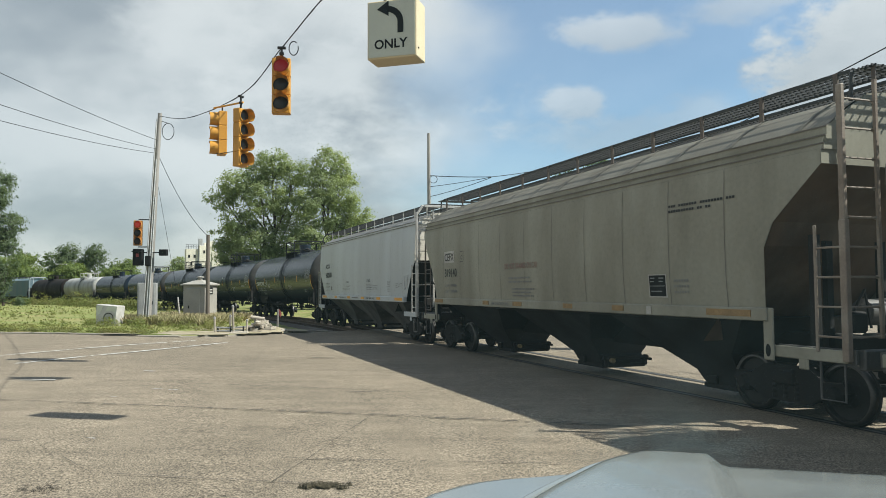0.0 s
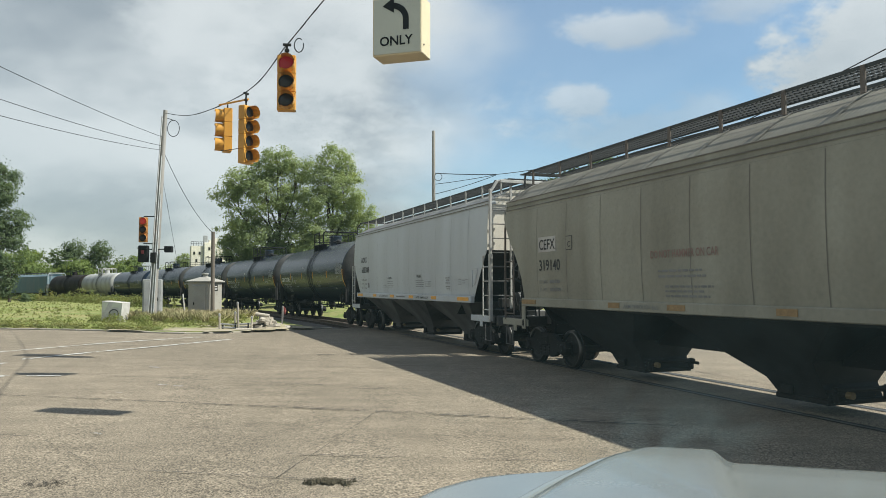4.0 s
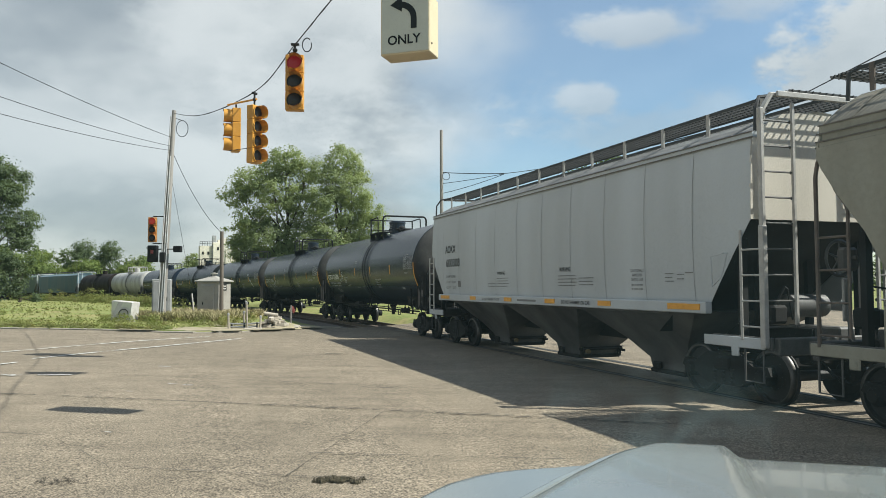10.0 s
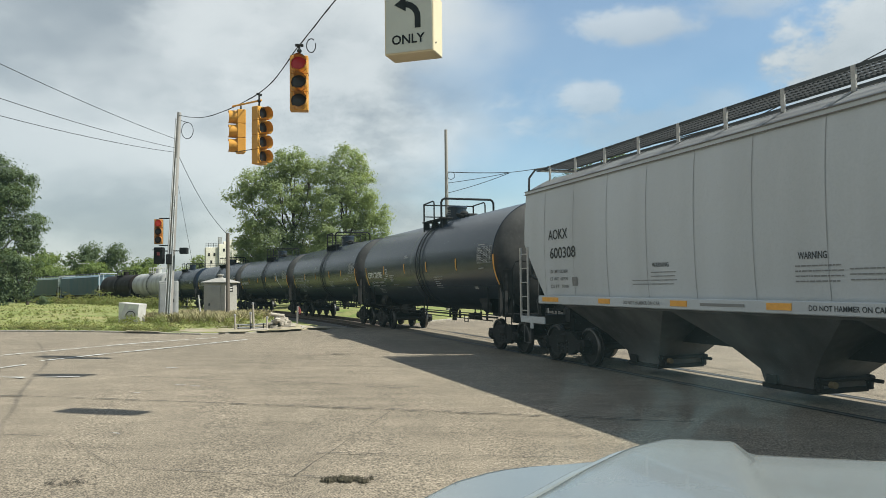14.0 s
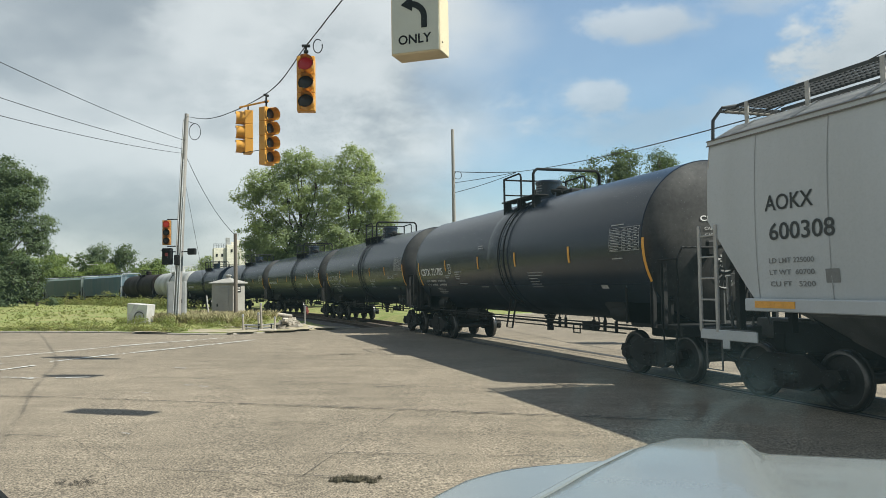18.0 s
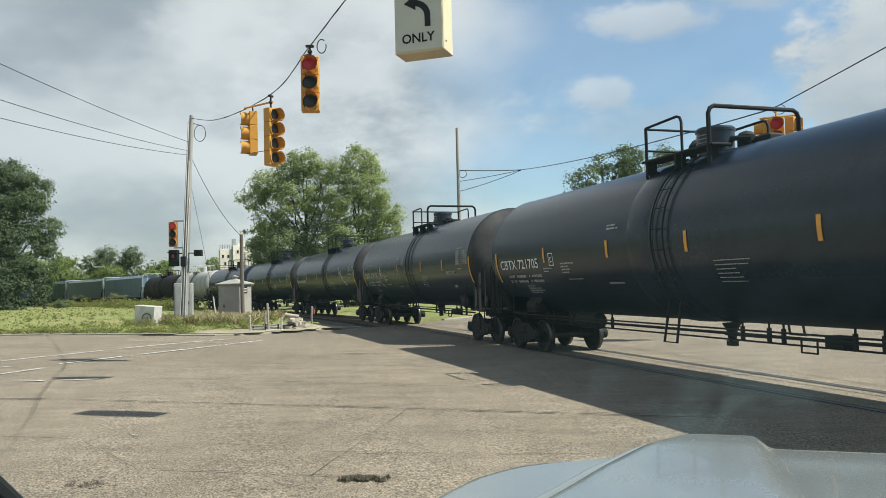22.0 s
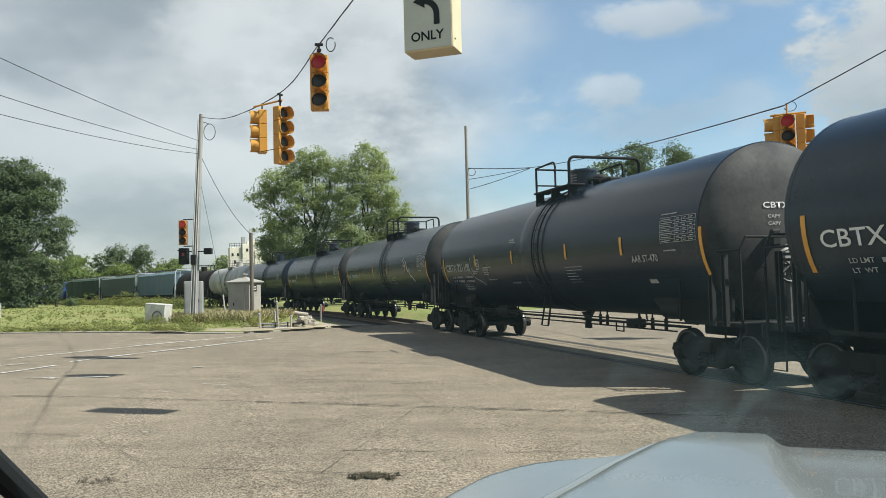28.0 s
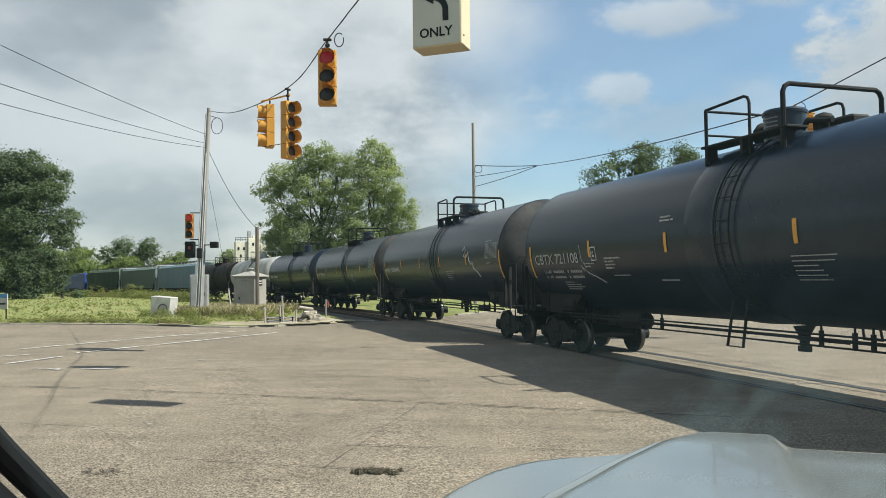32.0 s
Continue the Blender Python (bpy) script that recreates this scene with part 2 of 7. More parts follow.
M_RUBBER = mat("flangeway_rubber", (0.021, 0.021, 0.021), 0.8)
M_TIE = mat("tie_wood", (0.072, 0.054, 0.042), 0.9, streak=0.3)
M_HOPA = mat("taupe_hopper_paint", (0.290, 0.282, 0.225), 0.55, var=0.16, scale=0.9, streak=0.30, fine=12, bump=0.04, col2=(0.195, 0.184, 0.140))
M_HOPA_ROOF = mat("darker_taupe_roof", (0.205, 0.192, 0.152), 0.7, var=0.2, scale=1.0, fine=12, bump=0.04, col2=(0.135, 0.120, 0.092))
M_HOPB = mat("light_grey_hopper_paint", (0.47, 0.50, 0.515), 0.5, var=0.10, scale=0.8, streak=0.15, fine=30, bump=0.05, col2=(0.40, 0.42, 0.425))
M_HOPB_ROOF = mat("dusty_grey_roof", (0.24, 0.24, 0.228), 0.7, scale=1.2, col2=(0.162, 0.156, 0.15))
# the light grey again, with its sunlit cream tone put into the end walls
M_HOPB_END = mat("sunlit_cream_end", (0.60, 0.56, 0.48), 0.55, var=0.2, scale=1.0, streak=0.3)
M_GREEN = mat("faded_green_hopper", (0.105, 0.148, 0.128), 0.8, spec=0.15, scale=0.8, streak=0.2, col2=(0.135, 0.158, 0.145))
M_BLUEG = mat("faded_blue_hopper", (0.115, 0.178, 0.212), 0.8, spec=0.15, scale=0.8, streak=0.2, col2=(0.165, 0.205, 0.225))
M_DGREEN = mat("dark_green_hopper", (0.052, 0.080, 0.055), 0.8, spec=0.15, scale=0.8, streak=0.2)
M_LOCO = mat("blue_engine_paint", (0.03, 0.06, 0.22), 0.4, scale=1)
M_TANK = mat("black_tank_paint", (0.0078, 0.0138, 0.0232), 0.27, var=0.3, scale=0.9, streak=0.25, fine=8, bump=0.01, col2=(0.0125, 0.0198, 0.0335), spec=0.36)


def matt_foot(m, z0, z1, rough, spec):
    """Gloss turned down below z1, so a tank's belly shows no bright reflection."""
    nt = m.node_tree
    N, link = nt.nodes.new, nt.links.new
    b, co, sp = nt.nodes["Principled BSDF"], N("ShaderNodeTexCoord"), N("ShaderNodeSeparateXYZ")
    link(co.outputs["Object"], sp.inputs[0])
    # first the values of the glossy shell, then the matt ones of the belly
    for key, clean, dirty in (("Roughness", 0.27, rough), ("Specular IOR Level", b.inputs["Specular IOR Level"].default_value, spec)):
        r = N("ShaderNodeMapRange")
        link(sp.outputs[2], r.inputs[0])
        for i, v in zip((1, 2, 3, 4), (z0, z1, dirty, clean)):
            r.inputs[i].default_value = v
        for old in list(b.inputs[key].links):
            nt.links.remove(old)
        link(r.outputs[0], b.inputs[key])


matt_foot(M_TANK, 1.35, 1.95, 0.75, 0.06)
M_TANK_W = mat("white_tank_paint", (0.44, 0.44, 0.42), 0.45, var=0.2, scale=1.0, streak=0.25, col2=(0.26, 0.248, 0.223))
M_TANK_B = mat("dark_brown_tank_paint", (0.016, 0.011, 0.009), 0.65, spec=0.2, scale=0.9, streak=0.25)
M_DARK = mat("underframe_black", (0.009, 0.009, 0.0088), 0.8, spec=0.3, scale=3, bump=0.2, col2=(0.016, 0.0145, 0.013))
# shade under the cars and in their ends, put in as near-black
M_HOPDK = mat("hopper_bay_shade", (0.019, 0.019, 0.0185), 0.8, spec=0.3, scale=1.2, col2=(0.012, 0.0115, 0.011))
# rust brown, kept light for the end that the sun reaches
M_RUSTEND = mat("sunlit_rusty_end_sheet", (0.17, 0.125, 0.088), 0.8, spec=0.2, scale=1.3, streak=0.3, col2=(0.095, 0.066, 0.047))
# body grey with the shade under the car put in, plus soot patches
M_SHADEGREY = mat("shaded_grey", (0.115, 0.113, 0.107), 0.75, scale=1.0, streak=0.25, col2=(0.040, 0.038, 0.036))
M_WHEEL = mat("wheel_steel", (0.016, 0.0145, 0.0135), 0.7, metal=0.1, scale=4)
M_TREAD = mat("polished_tread", (0.12, 0.115, 0.11), 0.4, metal=1.0, bump=0)
M_GRATE = mat("grating_steel", (0.049, 0.049, 0.049), 0.6, metal=0.4)
# shade on platforms, steps and rungs is put into this dark grey
M_PLAT = mat("dim_platform_grey", (0.085, 0.082, 0.077), 0.6, scale=4)
M_LADW = mat("white_rail_paint", (0.435, 0.42, 0.39), 0.5, scale=5)
M_YEL = mat("yellow_reflector", (0.75, 0.36, 0.035), 0.45, var=0.15, scale=8, bump=0)
M_WTXT = mat("white_lettering", (0.75, 0.75, 0.72), 0.6, bump=0, var=0.1)
M_KTXT = mat("black_lettering", (0.02, 0.02, 0.02), 0.6, bump=0, var=0.1)
M_GTXT = mat("faint_grey_lettering", (0.20, 0.20, 0.195), 0.7, bump=0, var=0.2)
M_RTXT = mat("faded_red_lettering", (0.28, 0.18, 0.145), 0.7, bump=0, var=0.3)
M_SIGY = mat("signal_yellow", (0.56, 0.27, 0.030), 0.45, var=0.15, scale=3)
# signal yellow darkened: the shade on the pole's signal is in the colour
M_SIGO = mat("shaded_signal_orange", (0.40, 0.175, 0.035), 0.6, var=0.2, scale=3)
M_LENSD = mat("dark_lens", (0.010, 0.008, 0.007), 0.45, bump=0.05)
M_LENSR = mat("red_lens", (0.07, 0.004, 0.004), 0.45, bump=0.05, emit=(1.0, 0.01, 0.03, 0.075))
M_LENSR2 = mat("red_lens_far", (0.2, 0.03, 0.015), 0.4, bump=0.05, emit=(1.0, 0.06, 0.03, 0.14))
M_YELF = mat("faded_reflector", (0.30, 0.19, 0.075), 0.6, var=0.3, scale=6, bump=0)
# dusty black, lightened part way to the tone the heads take in sun
M_HEAD = mat("dusty_black_head", (0.070, 0.068, 0.064), 0.75, var=0.3, scale=1.2, fine=14, bump=0.03, col2=(0.030, 0.030, 0.031), spec=0.25)
M_SIGNW = mat("sign_face_cream", (0.51, 0.518, 0.425), 0.35, var=0.08, scale=3, bump=0)
M_SIGNB = mat("sign_case_cream", (0.62, 0.52, 0.33), 0.5, var=0.1)
M_BLACK = mat("matt_black", (0.010, 0.010, 0.010), 0.75, bump=0, spec=0.2)
M_WOODPOLE = mat("weathered_pole_wood", (0.30, 0.28, 0.255), 0.9, scale=2, streak=0.08, col2=(0.20, 0.185, 0.165))
# one rusty ladder brown in two tones: rear shade and front sun put in
M_LADH = mat("rusty_brown_ladder_paint", (0.13, 0.105, 0.085), 0.6, scale=3, col2=(0.075, 0.055, 0.043))
M_LADT = mat("sunlit_ladder_tan", (0.27, 0.225, 0.18), 0.6, scale=3, col2=(0.19, 0.145, 0.11))
M_STENCIL = mat("thin_grey_stencil", (0.46, 0.46, 0.44), 0.7, bump=0, var=0.3, scale=9)
M_STEELPOLE = mat("galvanised_pole", (0.52, 0.52, 0.50), 0.5, metal=0.3, scale=2)
M_WIRE = mat("cable", (0.03, 0.03, 0.03), 0.6, bump=0)
M_SHED = mat("shed_grey_metal", (0.355, 0.333, 0.292), 0.5, metal=0.1, scale=2, var=0.15)
M_CAB = mat("cabinet_aluminium", (0.36, 0.36, 0.35), 0.5, metal=0.2, scale=2)
M_BOXW = mat("white_painted_concrete", (0.491, 0.476, 0.446), 0.7, scale=2, col2=(0.335, 0.312, 0.283))
M_SILO = mat("white_concrete", (0.70, 0.65, 0.54), 0.8, scale=0.2, fine=3)
M_POST = mat("old_brown_post_wood", (0.150, 0.125, 0.098), 0.9, scale=2, streak=0.1, col2=(0.10, 0.08, 0.062))
M_BARK = mat("bark", (0.078, 0.06, 0.045), 0.95, scale=1.5, streak=0.3)


def leaf_mat(name, col, col2, scale=0.35):
    """Leaves: two greens in soft patches, a touch of shine, light let through."""
    m = mat(name, col, 0.6, spec=0.25, scale=scale, fine=2.5, bump=0, col2=col2, var=0.3)
    nt = m.node_tree
    N, link = nt.nodes.new, nt.links.new
    b, out = nt.nodes["Principled BSDF"], nt.nodes["Material Output"]
    tl, mx, hs = N("ShaderNodeBsdfTranslucent"), N("ShaderNodeMixShader"), N("ShaderNodeMix")
    hs.data_type, hs.blend_type = "RGBA", "MULTIPLY"
    hs.inputs[0].default_value = 1.0
    hs.inputs[7].default_value = (1.25, 1.2, 0.55, 1)
    link(b.inputs["Base Color"].links[0].from_socket, hs.inputs[6])
    link(hs.outputs[2], tl.inputs[0])
    mx.inputs[0].default_value = 0.5
    link(b.outputs[0], mx.inputs[1])
    link(tl.outputs[0], mx.inputs[2])
    link(mx.outputs[0], out.inputs[0])
    return m


M_LEAF = leaf_mat("leaf_green", (0.275, 0.325, 0.165), (0.205, 0.255, 0.122))
M_LEAF_D = leaf_mat("leaf_dark_green", (0.115, 0.150, 0.078), (0.078, 0.112, 0.056))
M_LEAF_Y = leaf_mat("leaf_light_green", (0.190, 0.240, 0.080), (0.130, 0.180, 0.060))
M_WEED = leaf_mat("weed_green", (0.175, 0.215, 0.068), (0.215, 0.20, 0.09), 0.8)
M_CAR = mat("silver_blue_paint", (0.208, 0.224, 0.218), 0.20, metal=0.22, var=0.10, scale=2.5, fine=200, bump=0.0, coat=0.25)
M_TRIM = mat("grey_trim", (0.24, 0.246, 0.252), 0.6, var=0.08)
M_TYRE = mat("tyre_rubber", (0.02, 0.02, 0.02), 0.85)
M_STONE = mat("rubble_stone", (0.36, 0.32, 0.26), 0.9, scale=3, rand=0.25)
M_REDF = mat("red_flag", (0.24, 0.055, 0.045), 0.8)
M_BLUESIGN = mat("blue_sign", (0.10, 0.30, 0.55), 0.5)


def hazy_glass():
    m = bpy.data.materials.new("hazy_glass")
    m.use_nodes = True
    nt = m.node_tree
    nt.nodes.clear()
    N, link = nt.nodes.new, nt.links.new
    out, mix, tr, df = N("ShaderNodeOutputMaterial"), N("ShaderNodeMixShader"), N("ShaderNodeBsdfTransparent"), N("ShaderNodeBsdfTranslucent")
    df.inputs[0].default_value = (0.46, 0.70, 0.73, 1)
    co, mp, n1, n2 = N("ShaderNodeTexCoord"), N("ShaderNodeMapping"), N("ShaderNodeTexNoise"), N("ShaderNodeTexNoise")
    mp.inputs["Scale"].default_value = (1.0, 0.45, 0.70)
    mp.inputs["Rotation"].default_value = (0, radians(-25), 0)
    link(co.outputs["Object"], mp.inputs[0])
    link(mp.outputs[0], n1.inputs["Vector"])
    link(co.outputs["Object"], n2.inputs["Vector"])
    n1.inputs["Scale"].default_value, n1.inputs["Detail"].default_value = 30.0, 9
    n1.inputs["Distortion"].default_value = 1.4
    n2.inputs["Scale"].default_value, n2.inputs["Detail"].default_value = 9.0, 4
    ad = N("ShaderNodeMath")
    ad.operation = "MULTIPLY"
    link(n1.outputs["Fac"], ad.inputs[0])
    link(n2.outputs["Fac"], ad.inputs[1])
    mr = N("ShaderNodeMapRange")
    mr.inputs[1].default_value, mr.inputs[2].default_value = 0.21, 0.35
    mr.inputs[3].default_value, mr.inputs[4].default_value = 0.0, 0.035
    link(ad.outputs[0], mr.inputs[0])
    # smears, with haze and reflections put in, thickest low down ahead of the driver
    sp = N("ShaderNodeSeparateXYZ")
    link(co.outputs["Object"], sp.inputs[0])
    fx, fz, mm, m2 = N("ShaderNodeMapRange"), N("ShaderNodeMapRange"), N("ShaderNodeMath"), N("ShaderNodeMath")
    fx.interpolation_type = fz.interpolation_type = "SMOOTHSTEP"
    link(sp.outputs[0], fx.inputs[0])
    link(sp.outputs[2], fz.inputs[0])
    fx.inputs[1].default_value, fx.inputs[2].default_value, fx.inputs[3].default_value = -0.22, 0.0, 0.10
    fz.inputs[1].default_value, fz.inputs[2].default_value, fz.inputs[3].default_value, fz.inputs[4].default_value = 1.893, 1.960, 1.0, 0.10
    mm.operation = m2.operation = "MULTIPLY"
    link(fx.outputs[0], mm.inputs[0])
    link(fz.outputs[0], mm.inputs[1])
    link(mm.outputs[0], m2.inputs[0])
    link(mr.outputs[0], m2.inputs[1])
    # even veil added over the whole pane to lift the dark tones
    veil = N("ShaderNodeMath")
    veil.operation = "ADD"
    veil.inputs[1].default_value = 0.008
    link(m2.outputs[0], veil.inputs[0])
    link(veil.outputs[0], mix.inputs[0])
    link(tr.outputs[0], mix.inputs[1])
    link(df.outputs[0], mix.inputs[2])
    link(mix.outputs[0], out.inputs[0])
    return m


M_SCREEN = hazy_glass()


# ---- mesh helpers ----
class Mesh:
    """Collects vertices and faces of one part."""

    def __init__(self):
        self.v, self.f = [], []

    def add(self, vs, fs):
        o = len(self.v)
        self.v += [tuple(p) for p in vs]
        self.f += [tuple(i + o for i in q) for q in fs]
        return self

    def box(self, c, s, m=None, bevel=0.0):
        x, y, z = (k / 2 for k in s)
        if bevel:
            b = min(bevel, x * 0.9, y * 0.9, z * 0.9)
            vs, idx = [], {}
            for sx in (-1, 1):
                for sy in (-1, 1):
                    for sz in (-1, 1):
                        for ax in range(3):
                            p = [sx * x, sy * y, sz * z]
                            for k in range(3):
                                if k != ax:
                                    p[k] -= (sx, sy, sz)[k] * b
                            idx[sx, sy, sz, ax] = len(vs)
                            vs.append(p)
            fs = []
            for ax in range(3):
                a1, a2 = (ax + 1) % 3, (ax + 2) % 3
                for sg in (-1, 1):
                    q = []
                    for u, w in ((-1, -1), (1, -1), (1, 1), (-1, 1)):
                        k = [0, 0, 0]
                        k[ax], k[a1], k[a2] = sg, u, w
                        q.append(idx[k[0], k[1], k[2], ax])
                    fs.append(q if sg > 0 else q[::-1])
            for ax in range(3):
                a1, a2 = (ax + 1) % 3, (ax + 2) % 3
                for u in (-1, 1):
                    for w in (-1, 1):
                        k0, k1 = [0, 0, 0], [0, 0, 0]
                        k0[ax], k0[a1], k0[a2] = -1, u, w
                        k1[ax], k1[a1], k1[a2] = 1, u, w
                        q = [idx[(*k0, a1)], idx[(*k1, a1)], idx[(*k1, a2)], idx[(*k0, a2)]]
                        fs.append(q if u * w > 0 else q[::-1])
            for sx in (-1, 1):
                for sy in (-1, 1):
                    for sz in (-1, 1):
                        q = [idx[sx, sy, sz, a] for a in range(3)]
                        fs.append(q if sx * sy * sz > 0 else q[::-1])
        else:
            vs = [(sx * x, sy * y, sz * z) for sx in (-1, 1) for sy in (-1, 1) for sz in (-1, 1)]
            fs = [(0, 1, 3, 2), (4, 6, 7, 5), (0, 4, 5, 1), (2, 3, 7, 6), (0, 2, 6, 4), (1, 5, 7, 3)]
        c = Vector(c)
        vs = [c + (m @ Vector(p) if m else Vector(p)) for p in vs]
        return self.add(vs, fs)

    def tube(self, pts, r, n=8, caps=True, r1=None):
        """A round bar along a line of points."""
        pts = [Vector(p) for p in pts]
        vs, fs = [], []
        k = len(pts)
        side = None
        for i, p in enumerate(pts):
            d = (pts[min(i + 1, k - 1)] - pts[max(i - 1, 0)]).normalized()
            if side is None:
                side = d.orthogonal().normalized()
            side = (side - d * side.dot(d)).normalized()
            up = d.cross(side)
            rr = r if r1 is None else r + (r1 - r) * i / max(k - 1, 1)
            for j in range(n):
                a = 2 * math.pi * j / n
                vs.append(p + (side * math.cos(a) + up * math.sin(a)) * rr)
        for i in range(k - 1):
            for j in range(n):
                fs.append((i * n + j, i * n + (j + 1) % n, (i + 1) * n + (j + 1) % n, (i + 1) * n + j))
        if caps:
            fs.append(tuple(range(n - 1, -1, -1)))
            fs.append(tuple((k - 1) * n + j for j in range(n)))
        return self.add(vs, fs)

    def lathe(self, prof, n=24, axis="x", c=(0, 0, 0), a0=0.0, a1=360.0):
        """prof: (along, radius) pairs turned round an axis."""
        vs, fs = [], []
        full = abs(a1 - a0 - 360) < 1e-6
        m = n if full else n + 1
        for s, r in prof:
            for j in range(m):
                a = radians(a0 + (a1 - a0) * j / n)
                u, w = r * math.cos(a), r * math.sin(a)
                p = (s, u, w) if axis == "x" else (w, s, u) if axis == "y" else (u, w, s)
                vs.append((p[0] + c[0], p[1] + c[1], p[2] + c[2]))
        for i in range(len(prof) - 1):
            for j in range(n):
                k = (j + 1) % m
                fs.append((i * m + j, (i + 1) * m + j, (i + 1) * m + k, i * m + k))
        return self.add(vs, fs)

    def loft(self, rings, close=False, cap=False):
        n = len(rings[0])
        vs = [p for r in rings for p in r]
        fs = []
        for i in range(len(rings) - 1):
            for j in range(n if close else n - 1):
                k = (j + 1) % n
                fs.append((i * n + j, i * n + k, (i + 1) * n + k, (i + 1) * n + j))
        if cap:
            fs.append(tuple(range(n - 1, -1, -1)))
            fs.append(tuple((len(rings) - 1) * n + j for j in range(n)))
        return self.add(vs, fs)

    def prism(self, poly, a, b, axis="y"):
        """A flat outline pushed along an axis from a to b."""
        n = len(poly)
        def at(p, t):
            return (p[0], t, p[1]) if axis == "y" else (t, p[0], p[1]) if axis == "x" else (p[0], p[1], t)
        vs = [at(p, a) for p in poly] + [at(p, b) for p in poly]
        fs = [tuple(range(n)), tuple(range(2 * n - 1, n - 1, -1))]
        fs += [(i, i + n, (i + 1) % n + n, (i + 1) % n) for i in range(n)]
        return self.add(vs, fs)

    def data(self, name, material, smooth=35):
        me = bpy.data.meshes.new(name)
        me.from_pydata(self.v, [], self.f)
        me.validate()
        if self.f and len(self.f) < 6000:
            bm = bmesh.new()
            bm.from_mesh(me)
            bmesh.ops.recalc_face_normals(bm, faces=bm.faces)
            bm.to_mesh(me)
            bm.free()
        me.materials.append(material)
        if smooth:
            me.shade_smooth()
            me.set_sharp_from_angle(angle=radians(smooth))
        return me


def part(name, mesh, material, parent=None, label="", smooth=35):
    data = mesh.data(name, material, smooth) if isinstance(mesh, Mesh) else mesh
    ob = new(name, data)
    ob.parent = parent
    if label:
        ob["label"] = label
    return ob


def thing(name, label, category, group="", kind="", at=None):
    ob = new(name)
    ob.empty_display_size = 0.2
    tagged(ob, label, category, group, kind)
    if at is not None:
        ob.matrix_basis = at
    return ob


def lettering(name, text, size, material, parent, m, wrap=None, width=None, align="LEFT", bold=1.0):
    """Letters laid on a surface; m maps the text's plane; wrap bends each vertex."""
    cu = bpy.data.curves.new(name, "FONT")
    cu.body, cu.size, cu.align_x = text, size, align
    cu.resolution_u = 3
    cu.offset = 0.014 * size * bold
    tmp = bpy.data.objects.new("tmp", cu)
    me = bpy.data.meshes.new_from_object(tmp)
    bpy.data.objects.remove(tmp)
    if width and me.vertices:
        w = max(v.co.x for v in me.vertices) - min(v.co.x for v in me.vertices)
        k = width / max(w, 1e-6)
        for v in me.vertices:
            v.co.x *= k
    for v in me.vertices:
        v.co = m @ v.co
        if wrap:
            v.co = wrap(v.co)
    me.materials.clear()
    me.materials.append(material)
    ob = new(name, me)
    ob.parent = parent
    return ob


def text_bars(name, rows, material, parent, wrap):
    """Small writing that cannot be read: plain bars (x0, x1, z, height) laid on a side."""
    me = Mesh()
    for x0, x1, z, h in rows:
        n = max(1, int((x1 - x0) / 0.3))
        for i in range(n):
            a, b = x0 + (x1 - x0) * i / n, x0 + (x1 - x0) * (i + 1) / n
            me.add([wrap(Vector((a, 0, z))), wrap(Vector((b, 0, z))), wrap(Vector((b, 0, z + h))), wrap(Vector((a, 0, z + h)))], [(0, 1, 2, 3)])
    ob = part(name, me, material, parent, smooth=0)
    ob["kind"] = "stuff"
    return ob


# ---- the track: a plan line with its bend, in metres back from a mark at the crossing ----
TRACK_X, TRACK_Y, TRACK_TURN = 3.546, 20.529, -0.3329
BEND_AT = (0, 30, 60, 90, 130, 180)
BEND = (-0.00004, 0.004863, 0.002764, 0.00345, 0.00382, 0.003953)
_d = np.arange(-90.0, 320.0, 1.0)
_k = np.interp(_d, BEND_AT, BEND)
_th = np.concatenate([[0], np.cumsum((_k[1:] + _k[:-1]) / 2)])
_h = TRACK_TURN - (_th - np.interp(0, _d, _th))
_px = np.concatenate([[0], np.cumsum((np.sin(_h[1:]) + np.sin(_h[:-1])) / 2)])
_py = np.concatenate([[0], np.cumsum((np.cos(_h[1:]) + np.cos(_h[:-1])) / 2)])
_px += TRACK_X - np.interp(0, _d, _px)
_py += TRACK_Y - np.interp(0, _d, _py)


def on_track(s, side=0.0):
    """Place on the track s metres ahead of the mark (trains run towards +s); side: metres towards the camera's side."""
    x, y, h = np.interp(-s, _d, _px), np.interp(-s, _d, _py), np.interp(-s, _d, _h)
    return float(x - side * np.cos(h)), float(y + side * np.sin(h)), float(h)


def to_track(x, y):
    """Distance to the camera's side of the track, and s, for arrays of places."""
    x, y = np.atleast_1d(x).astype(float), np.atleast_1d(y).astype(float)
    L, S = np.empty(len(x)), np.empty(len(x))
    for i in range(0, len(x), 2000):
        dx, dy = x[i:i + 2000, None] - _px[None], y[i:i + 2000, None] - _py[None]
        j = np.argmin(dx * dx + dy * dy, axis=1)
        r = np.arange(len(j))
        L[i:i + 2000] = -dx[r, j] * np.cos(_h[j]) + dy[r, j] * np.sin(_h[j])
        S[i:i + 2000] = -_d[j]
    return L, S


def track_z(s):
    """The line falls gently away past the crossing."""
    return -np.interp(-np.asarray(s, float), (25, 70, 105, 140, 180), (0.0, 0.20, 0.38, 0.58, 0.80))


def ground_z(x, y):
    L, S = to_track(x, y)
    return np.clip(0.012 * (L - 2.0), 0.0, 0.12) + track_z(S)


def gz(x, y):
    return float(ground_z([x], [y])[0])


